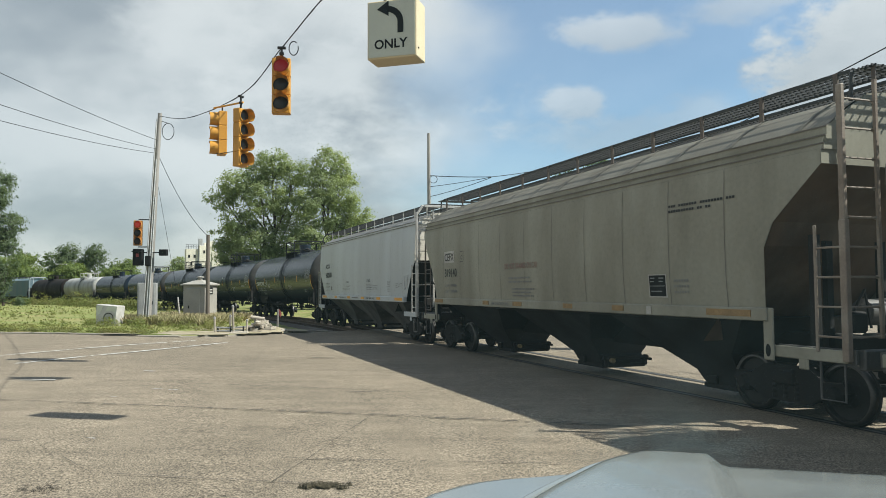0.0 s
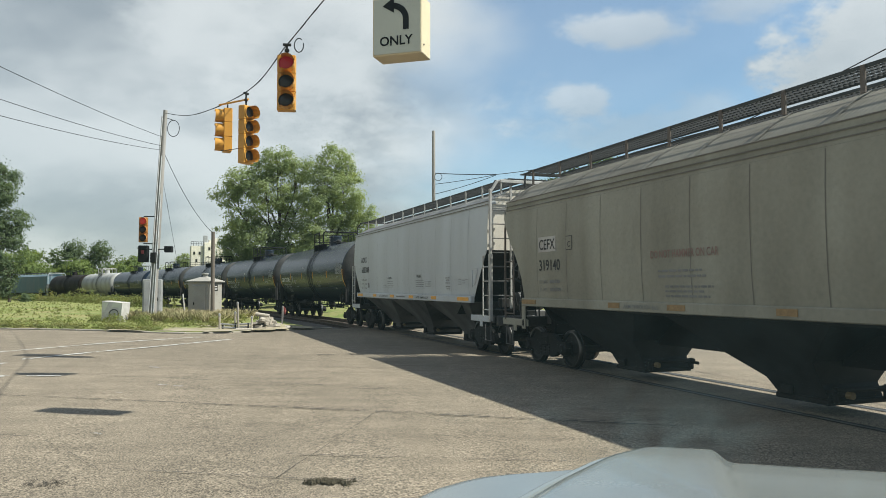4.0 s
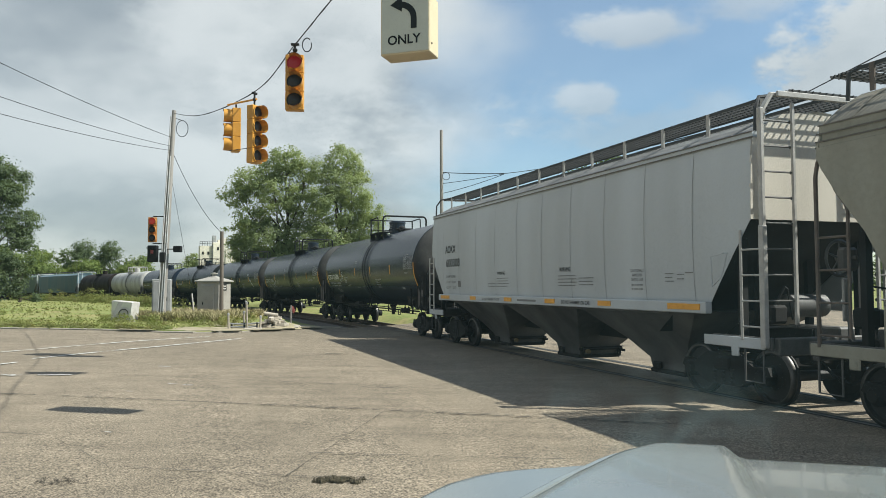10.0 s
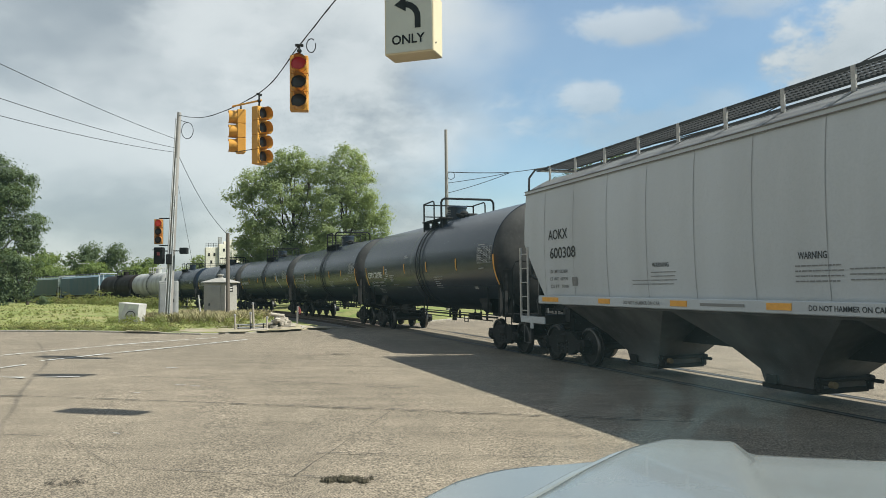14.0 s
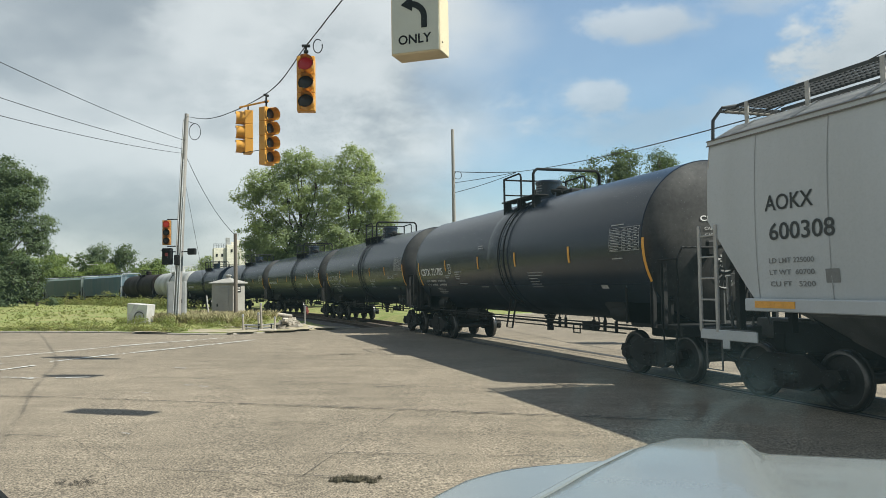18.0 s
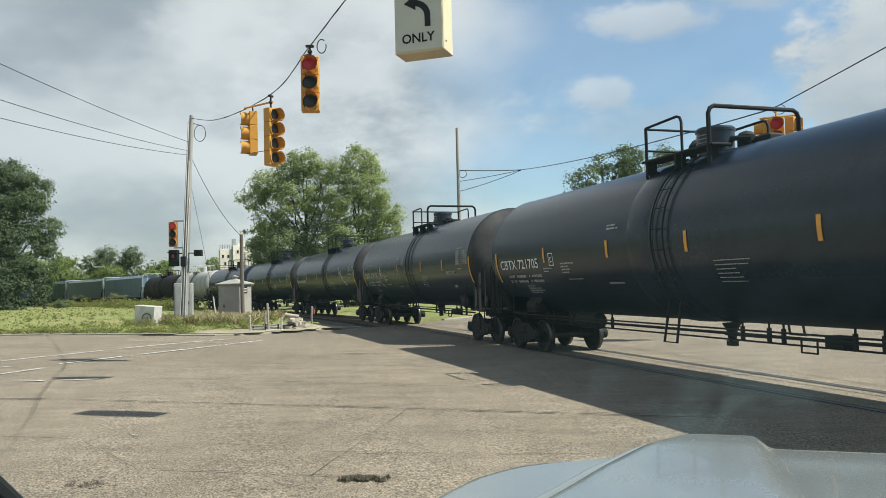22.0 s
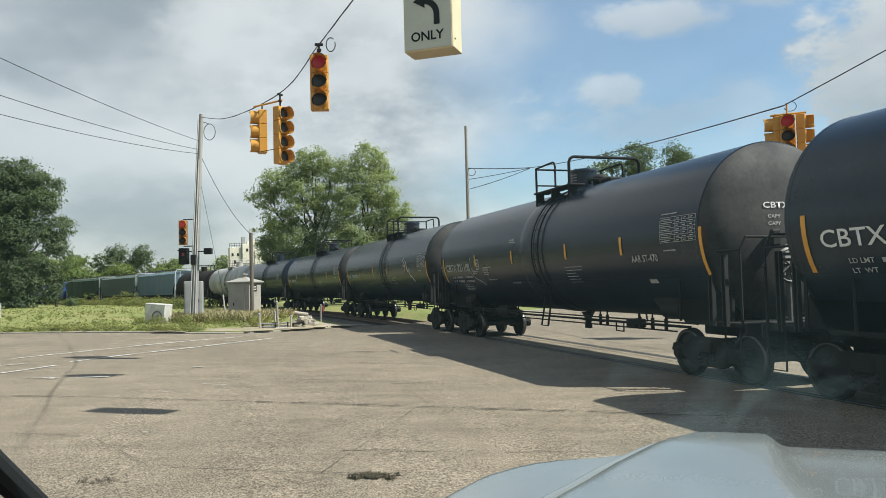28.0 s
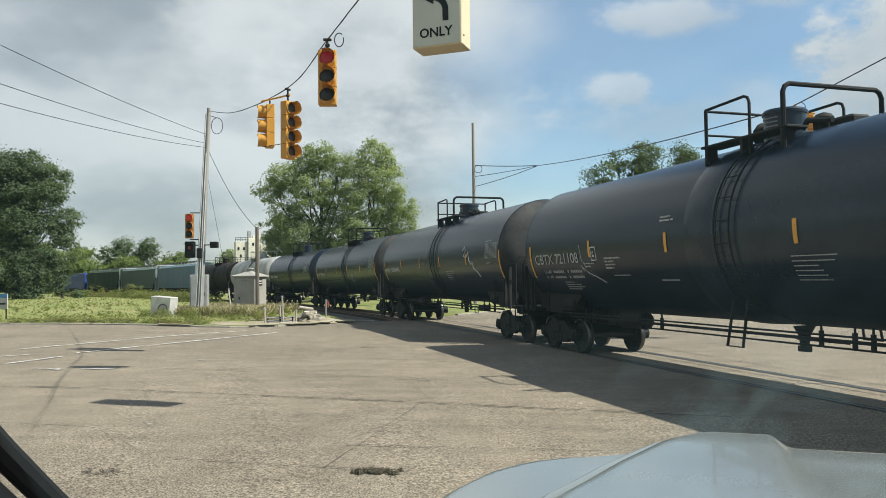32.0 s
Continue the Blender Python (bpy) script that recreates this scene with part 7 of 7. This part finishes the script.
# ---- trees, weeds, grass ----
def leaves_on(rng, lobes, per_lobe, per_clump, clump, leaf, name, material):
    """A crown: lobes carry clumps of leaves on their outside, each leaf a small bent blade turned outwards."""
    P, N_ = [], []
    for cx, cy, cz, r in lobes:
        n = max(6, int(per_lobe * r * r))
        d = rng.normal(size=(n, 3))
        d /= np.linalg.norm(d, axis=1, keepdims=True)
        k = r * rng.uniform(0.62, 1.2, (n, 1)) * np.array([1, 1, 0.86])
        c = np.array([cx, cy, cz]) + d * k
        size = clump * rng.uniform(0.55, 1.25, n)
        m = per_clump
        off = rng.normal(size=(n, m, 3)) * np.array([0.7, 0.7, 0.45]) * size[:, None, None]
        P.append((c[:, None, :] + off).reshape(-1, 3))
        nn = d[:, None, :] * 0.55 + off / size[:, None, None] * 0.5 + np.array([0, 0, 0.45]) + rng.normal(size=(n, m, 3)) * 0.38
        N_.append(nn.reshape(-1, 3))
    P, N_ = np.concatenate(P), np.concatenate(N_)
    N_ /= np.linalg.norm(N_, axis=1, keepdims=True)
    U = np.cross(N_, rng.normal(size=P.shape))
    U /= np.linalg.norm(U, axis=1, keepdims=True)
    V = np.cross(N_, U)
    k = leaf * rng.uniform(0.6, 1.3, (len(P), 1))
    quad = np.stack([P - U * k, P - V * k * 0.5, P + U * k - N_ * k * 0.25, P + V * k * 0.5], 1)
    me = bpy.data.meshes.new(name)
    me.from_pydata(quad.reshape(-1, 3).tolist(), [], np.arange(len(P) * 4).reshape(-1, 4).tolist())
    me.materials.append(material)
    return me


def tree(label, x, y, lobes, seed, leaf, trunk=0.5, per_lobe=17, per_clump=62, clump=0.55, leaf_size=0.13, z=None):
    """lobes: (sideways, height, size) of the crown's lobes, each carried by a limb from the trunk."""
    rng = np.random.default_rng(seed)
    t = thing("tree", label, "tree", "trees", at=pose(x, y, gz(x, y) - 0.1 if z is None else z))
    top = max(l[1] for l in lobes)
    full = [(dx, rng.uniform(-1, 1) * 1.1 * r, h, r) for dx, h, r in lobes]
    tr = Mesh()
    spine = [(0, 0, -0.3), (0.08, 0, top * 0.2), (-0.1 * trunk, 0.1, top * 0.5), (0.1, 0, top * 0.9)]
    tr.tube(spine, trunk * 0.8, 10, r1=trunk * 0.08)
    for dx, dy, h, r in full:
        z0 = max(top * 0.12, h * 0.55)
        st, en = Vector((0, 0, z0)), Vector((dx, dy, h))
        mid = st.lerp(en, 0.5) + Vector((rng.normal() * 0.3, rng.normal() * 0.3, -0.12 * abs(dx)))
        tr.tube([st, mid, en], trunk * 0.26, 6, r1=0.03)
        for _ in range(3):
            d = Vector(rng.normal(size=3)).normalized() * r * 0.9
            tr.tube([mid.lerp(en, 0.5), en + d], trunk * 0.12, 5, r1=0.02)
    part("trunk", tr, M_BARK, t)
    part("crown", leaves_on(rng, full, per_lobe, per_clump, clump, leaf_size, "crown", leaf), None, t)
    return t


def round_crown(seed, height, spread_, n=14, low=0.1):
    """Lobes of an ordinary rounded crown."""
    rng = random.Random(seed)
    out = []
    for k in range(n):
        f = (k + 0.5) / n
        h = height * (low + (0.92 - low) * f)
        w = spread_ * math.sqrt(max(0.05, 1 - ((f - 0.35) / 0.75) ** 2))
        r = spread_ * rng.uniform(0.28, 0.42)
        out.append((rng.uniform(-1, 1) * max(w - r * 0.6, 0.1), min(h, height - r * 0.8), r))
    return out


def trees():
    tree("tall spreading leafy tree with open gaps between its limbs", -15.5, 78,
         ((0, 15.0, 1.6), (-1.9, 14.2, 1.5), (1.9, 14.2, 1.5), (-3.7, 12.8, 1.5), (-5.0, 11.5, 1.3), (-5.3, 7.7, 1.5), (-3.2, 9.3, 1.6), (-0.8, 11.6, 2.0), (1.6, 11.0, 2.1), (-4.6, 5.7, 1.7), (-1.9, 6.7, 2.3), (1.0, 7.3, 2.4), (-3.0, 3.8, 2.0), (0.4, 3.8, 2.3)), 11, M_LEAF)
    tree("tall slender leafy tree beside a wider one", -10.0, 77.4,
         ((0, 15.0, 1.5), (1.2, 14.1, 1.2), (-0.7, 12.8, 1.6), (1.6, 11.5, 1.9), (3.1, 9.4, 1.4), (-0.4, 10.0, 2.2), (1.9, 7.7, 2.1), (-1.6, 6.5, 2.2), (3.4, 6.5, 1.3), (0.8, 5.9, 2.1), (2.8, 4.0, 1.6), (-0.5, 3.6, 2.2)), 12, M_LEAF, 0.4)
    low = "low bushy tree at the foot of taller trees"
    for x, y, h, w, sd in ((-19.0, 84, 7.6, 3.4, 13), (-12.5, 86, 8.2, 4.4, 14), (-7.0, 88, 7.6, 3.6, 15)):
        tree(low, x, y, round_crown(sd, h, w, 9, 0.1), sd, M_LEAF_Y, 0.25, 8, 40, 0.6, 0.17)
    oak = ((0, 20.6, 2.5), (-3.0, 20.2, 2.6), (2.8, 18.6, 2.4), (4.3, 15.6, 2.2), (-1.0, 16.6, 3.3), (3.6, 12.3, 2.5), (-4.6, 17.0, 3.0), (1.0, 11.4, 3.1), (4.2, 9.2, 1.9), (-3.5, 12.0, 3.3), (0, 7.2, 3.0), (2.4, 5.6, 2.3), (-4.2, 7.0, 3.0), (-1.0, 3.4, 2.8))
    big = "large dense dark green tree at the field's edge"
    tree(big, -67.2, 112, oak, 21, M_LEAF_D, 0.7, 8, 56, 0.85, 0.21)
    tree(big, -77.5, 115, [(-a * 1.1, b * 1.03, c * 1.1) for a, b, c in oak], 22, M_LEAF_D, 0.7, 8, 56, 0.85, 0.21)
    tree(big, -87.0, 118, [(a * 1.1, b * 0.98, c * 1.1) for a, b, c in oak], 26, M_LEAF_D, 0.7, 5, 40, 0.9, 0.25)
    bush = "dense dark bushy tree at the field's edge"
    for x, y, h, w, sd in ((-60.0, 109, 7.2, 2.6, 23), (-63.8, 108, 8.2, 3.2, 28), (-66.0, 107, 6.5, 4.0, 24), (-73.0, 106, 7.5, 4.6, 27), (-82.0, 108, 10.0, 6.0, 25)):
        tree(bush, x, y, round_crown(sd, h, w, 10, 0.06), sd, M_LEAF_D, 0.3, 7, 45, 0.75, 0.2)
    behind = "leafy tree rising behind the train"
    for x, y, h, w, sd in ((14.0, 82, 15.0, 3.4, 31), (20.8, 83, 18.0, 4.2, 32), (17.4, 84, 16.6, 3.6, 33), (24.5, 85, 17.6, 4.4, 34)):
        tree(behind, x, y, round_crown(sd, h, w, 14, 0.3), sd, M_LEAF_D, 0.35, 8, 45, 0.6, 0.15)
    for i, (x, y, h, s, m) in enumerate(((-118, 200, 14, 7, M_LEAF_Y), (-107, 203, 13, 6, M_LEAF_Y), (-100, 212, 15.5, 6.5, M_LEAF_D), (-92, 208, 15, 6, M_LEAF_D), (-84, 216, 12, 5, M_LEAF_Y), (-73, 225, 12.5, 4.5, M_LEAF), (-62, 228, 12, 5.5, M_LEAF_D),
                                        (-130, 190, 16, 9, M_LEAF_D), (-52, 235, 14, 7, M_LEAF), (-42, 240, 13, 8, M_LEAF_D), (-30, 220, 12, 7, M_LEAF), (-142, 180, 14, 9, M_LEAF), (-112, 188, 10, 6, M_LEAF_Y), (-99, 190, 9, 6, M_LEAF_Y), (-90, 192, 9.5, 5.5, M_LEAF_Y), (-80, 196, 8.5, 5, M_LEAF_Y), (-70, 205, 8, 5, M_LEAF), (-122, 186, 11, 7, M_LEAF_Y))):
        tree("distant leafy tree in the row behind the train", x, y, round_crown(100 + i, h, s, 14, 0.05), 100 + i, m, 0.35, 3.2, 48, 1.1, 0.3)
    rng = np.random.default_rng(77)
    lobes = []
    for a in np.linspace(-1.35, 1.35, 130):
        r, hh = rng.uniform(280, 320), 7.5 + 3 * math.sin(a * 23) + 2 * math.sin(a * 61)
        for z in (2.5, hh):
            lobes.append((math.sin(a) * r + rng.normal() * 2, math.cos(a) * r, z + rng.normal() * 0.8, rng.uniform(3.0, 4.6)))
    tagged(new("far_woods", leaves_on(rng, lobes, 1.0, 26, 2.2, 0.7, "far_woods", M_LEAF_D)), "distant dark green belt of woods on the horizon", "woods", kind="stuff")


def weeds():
    """Tall weeds and bushes along the line and round the poles."""
    rng = np.random.default_rng(41)
    tall, low = [], []
    for _ in range(150):
        s = rng.uniform(-150, -62)
        x, y, h = on_track(s, rng.uniform(4.0, 7.5))
        r = rng.uniform(0.35, 0.75)
        tall.append((x, y, gz(x, y) + 0.1 + r * 0.7, r))
    for s, side, r in ((-101, 6.0, 1.3), (-103, 6.4, 1.1), (-112, 6.0, 1.0), (-126, 5.5, 1.3)):
        x, y, h = on_track(s, side)
        tall.append((x, y, gz(x, y) + r * 0.8, r))
    for cx, cy, n, w in ((-15.2, 40.6, 26, 1.3), (-14.0, 45.5, 22, 1.5), (-12.0, 42.0, 20, 1.6), (-9.5, 35.2, 12, 1.0), (-13.5, 37.0, 14, 1.6)):
        for _ in range(n):
            x, y = cx + rng.normal() * w, cy + rng.normal() * w * 0.8
            if to_track([x], [y])[0][0] < 4.0:
                continue
            r = rng.uniform(0.12, 0.32)
            low.append((x, y, gz(x, y) + 0.08 + r * 0.5, r))
    for _ in range(240):
        x = -16.0 - 44 * rng.random() ** 1.2
        y = float(kerb_y(x)) + 0.3 + 34 * rng.random() ** 1.5
        r = rng.uniform(0.04, 0.12)
        low.append((x, y, gz(x, y) + 0.08 + r * 0.4, r))
    for _ in range(260):
        x = rng.uniform(-45, -11)
        y = float(kerb_y(x)) + rng.uniform(0.15, 1.0)
        r = rng.uniform(0.06, 0.16)
        low.append((x, y, gz(x, y) + 0.07 + r * 0.4, r))
    tuft, spread_out = [], []
    for k in range(46):
        x, y = -0.98 + rng.normal() * 0.105, 7.5 + rng.normal() * 0.045
        tuft.append((x, y, gz(x, y) + 0.008, 0.022 * rng.uniform(0.5, 1.5)))
    for k in range(34):
        x, y = -3.6 + rng.normal() * 0.16, 7.45 + rng.normal() * 0.11
        spread_out.append((x, y, gz(x, y) + 0.003, 0.02))
    for lobes, per, leaf, m in ((tuft, 7000, 0.011, M_MOSS), (spread_out, 3500, 0.005, M_OLDTAR)):
        tagged(new("road_tuft", leaves_on(rng, lobes, per, 14, 0.025, leaf, "road_tuft", m)), "dark tuft of moss and dry weeds in a crack of the road", "weeds", kind="stuff")
    tagged(new("tall_weeds", leaves_on(rng, tall, 16, 22, 0.32, 0.10, "tall_weeds", M_WEED)), "tall green weeds and shrubs along the railway", "weeds", kind="stuff")
    tagged(new("low_weeds", leaves_on(rng, low, 160, 16, 0.14, 0.045, "low_weeds", M_WEED)), "low bushy weeds round the pole and the shed", "weeds", kind="stuff")


def grass():
    rng = random.Random(9)
    for name, n, x0, x1, d0, d1, h, m, label in (
            ("verge_grass", 15000, -50, -11.2, 0.10, 7.0, 0.05, M_BLADE, "short uneven green grass along the kerb"),
            ("tall_grass", 12000, -17.0, -10.9, 7.6, 17.0, 0.42, M_BLADE_DRY, "tall dry yellow grass round the pole and shed"),
            ("weed_grass", 9000, -80, -17, 4.0, 70.0, 0.12, M_BLADE, "rough green weeds in the field")):
        vs, fs = [], []
        X = np.array([rng.uniform(x0, x1) for _ in range(n)])
        Dd = np.array([d0 + (d1 - d0) * rng.random() ** 1.3 for _ in range(n)])
        Y = kerb_y(X) + Dd
        Z = ground_z(X, Y) + 0.08
        L, S = to_track(X, Y)
        for x, y, z, l in zip(X, Y, Z, L):
            if l < 3.8:
                continue
            k = h * rng.uniform(0.5, 1.35)
            w = (0.015 + 0.0007 * y) * rng.uniform(0.7, 1.5)
            a = rng.uniform(0, 6.28)
            dx, dy = math.cos(a) * w, math.sin(a) * w
            lx, ly = rng.gauss(0, 0.7) * k, rng.gauss(0, 0.7) * k
            i = len(vs)
            vs += [(x - dx, y - dy, z), (x + dx, y + dy, z), (x + lx, y + ly, z + k)]
            fs.append((i, i + 1, i + 2))
        me = bpy.data.meshes.new(name)
        me.from_pydata(vs, [], fs)
        me.materials.append(m)
        tagged(new(name, me), label, "grass", kind="stuff")


trees()
weeds()
grass()


# ---- the waiting truck that the camera sits in ----
HEADING = 17.0  # degrees to the right of +y
TRUCK = pose(0, 0, 0, 0, 0, -HEADING)  # local x to the right, y ahead


def smooth(a, b, t):
    t = min(max((t - a) / (b - a), 0), 1)
    return t * t * (3 - 2 * t)


def own_truck():
    t = thing("pickup_truck", "silver-blue pickup truck with a domed bonnet, waiting at the crossing", "pickup truck", at=TRUCK)
    CX = 0.42                      # middle of the truck to the right of the eye
    G = 0.08                       # level of the road under it

    def bonnet_z(v, y):
        """v: sideways from the middle, y: ahead."""
        a = abs(v)
        ridge = smooth(0.215, 0.275, a)
        return 1.523 - 0.036 * (1 - ridge) * smooth(1.5, 2.2, y) - 0.012 * smooth(0.0, 0.25, y - 2.2) - 0.03 * smooth(2.42, 2.47, y)

    def edge(y):
        return float(np.interp(y, (0.9, 1.63, 1.76, 1.92, 2.18, 2.39, 2.47), (0.86, 0.776, 0.737, 0.694, 0.604, 0.503, 0.45)))

    def wing_out(y):
        return float(np.interp(y, (0.7, 1.67, 1.85, 1.98, 2.06, 2.10, 2.14), (1.04, 1.032, 0.998, 0.927, 0.82, 0.72, 0.66)))

    me, rings = Mesh(), []
    for y in np.linspace(0.95, 2.47, 40):
        e = edge(y)
        row = []
        for k in range(61):
            v = -e + 2 * e * k / 60
            roll = 0.03 * smooth(0.90, 1.0, abs(v) / e) ** 2
            row.append((CX + v, y, bonnet_z(v, y) - roll))
        rings.append(row)
    rings.append([(p[0], p[1] + 0.02, p[2] - 0.12) for p in rings[-1]])
    me.loft(rings)
    part("bonnet", me, M_CAR, t, smooth=50)
    for sx in (-1, 1):
        f, rings = Mesh(), []
        for y in np.linspace(0.75, 2.14, 30):
            e, out = edge(y) + 0.012, wing_out(y)
            row = []
            for k in range(15):
                q = k / 14
                v = e + (out - e) * q
                row.append((CX + sx * v, y, 1.490 - 0.012 * (1 - q) ** 2 - 0.035 * smooth(0.85, 1.0, q) ** 2))
            row += [(CX + sx * (out + 0.008), y + 0.01, 1.38), (CX + sx * (out + 0.012), y + 0.015, 1.10), (CX + sx * out, y, 0.80)]
            rings.append(row)
        rings.append([(p[0], p[1] + 0.03, p[2] - 0.05) for p in rings[-1]])
        f.loft(rings)
        part("wing", f, M_CAR, t, smooth=50)
        w = Mesh().lathe([(-0.13, 0.2), (-0.13, 0.38), (-0.09, 0.42), (0.09, 0.42), (0.13, 0.36), (0.13, 0.2), (0.05, 0.18), (0.05, 0)], 28, "x", (CX + sx * 0.84, 1.55, G + 0.42))
        part("wheel", w, M_TYRE, t)
    fr = Mesh().box((CX, 2.28, 1.08), (0.9, 0.3, 0.66), bevel=0.12)
    part("grille", fr, M_BLACK, t)
    part("bumper", Mesh().box((CX, 2.25, 0.68), (1.6, 0.3, 0.30), bevel=0.1), M_CAR, t)
    part("underbody", Mesh().box((CX, 0.2, 0.72), (1.5, 4.0, 0.45), bevel=0.05), M_BLACK, t)
    part("seam_gasket", Mesh().tube([(CX - edge(y) - 0.006, y, 1.488) for y in np.linspace(0.95, 2.45, 24)], 0.006, 6), M_BLACK, t)
    part("bonnet_lip", Mesh().tube([(CX + v, 2.452, bonnet_z(v, 2.40) - 0.012) for v in np.linspace(0.27, 0.44, 20)], 0.010, 8), M_CAR, t, "bright rounded front lip of the bonnet")
    for sx in (-1, 1):
        part("bonnet_edge", Mesh().tube([(CX + sx * (edge(y) - 0.004), y, bonnet_z(edge(y), y) - 0.026) for y in np.linspace(0.95, 2.44, 40)], 0.011, 8), M_CAR, t, "rolled bonnet edge")
    # dark screen post on the driver's side, and the hazy, smeared windscreen
    line = [(-0.46, 0.28, 1.975), (-0.51, 0.417, 1.855), (-0.525, 0.475, 1.803), (-0.56, 0.65, 1.645), (-0.62, 0.88, 1.47)]
    part("screen_post", Mesh().tube(line, 0.0105, 10), M_BLACK, t)
    trim = Mesh().loft([[(x - 0.015, y - 0.005, z - 0.008), (x - 0.035, y, z - 0.08), (x - 0.06, y, z - 0.20)] for x, y, z in line])
    part("post_trim", trim, M_TRIM, t, "pale grey trim below the screen post")
    scr = Mesh().loft([[(CX + v, 0.98 - 0.12 * (v / 0.8) ** 2 - (z - 1.45) * 1.0, z) for z in np.linspace(1.47, 2.15, 8)] for v in np.linspace(-0.95, 0.80, 18)])
    ob = part("windscreen", scr, M_SCREEN, t, "smeared, hazy windscreen glass")
    ob.visible_shadow = False
    return t


own_truck()


# ---- motion of the train ----
RUN = (-22.289, -16.104, -9.377, -2.361, 4.911, 12.037, 19.608, 27.444, 34.90)  # metres run at every fourth second


def run(t):
    i = min(max(int(t // 4), 0), 7)
    u = t / 4 - i
    v = (2 * RUN[0] - RUN[1], *RUN, 2 * RUN[-1] - RUN[-2])
    p0, p1, p2, p3 = v[i:i + 4]
    return 0.5 * (2 * p1 + (p2 - p0) * u + (2 * p0 - 5 * p1 + 4 * p2 - p3) * u * u + (3 * p1 - p0 - 3 * p2 + p3) * u ** 3)


def car_pose(s, half):
    """The car's pose, and the turn of its two bogies, with its middle s along the track."""
    ax, ay, ah = on_track(s + half)
    bx, by, bh = on_track(s - half)
    yaw = math.atan2(ay - by, ax - bx)
    turns = [math.degrees(math.atan2(-math.cos(h), -math.sin(h)) - yaw) for h in (ah, bh)]
    turns = [(a + 180) % 360 - 180 for a in turns]
    za, zb = float(track_z(s + half)), float(track_z(s - half))
    pitch = -math.degrees(math.atan2(za - zb, 2 * half))
    return pose((ax + bx) / 2, (ay + by) / 2, 0.004 + (za + zb) / 2, 0, pitch, math.degrees(yaw)), turns


def motions():
    steps = [i * 0.5 for i in range(65)]
    spins = [i * 0.25 for i in range(129)]
    for car, mid, half in CARS:
        rows = [(t, car_pose(run(t) + mid, half)) for t in steps]
        walk(car, [(t, r[0]) for t, r in rows])
        for tr in [o for o in car.children if o.name.startswith("bogie")]:
            x = tr.location.x
            walk(tr, [(t, pose(x, 0, 0, 0, 0, r[1][0 if x > 0 else 1])) for t, r in rows[::4]])
            for ws in [o for o in tr.children if o.name.startswith("wheelset")]:
                wx = ws.location.x
                walk(ws, [(t, pose(wx, 0, WHEEL_R, 0, math.degrees((run(t) - run(0)) / WHEEL_R), 0)) for t in spins])


motions()
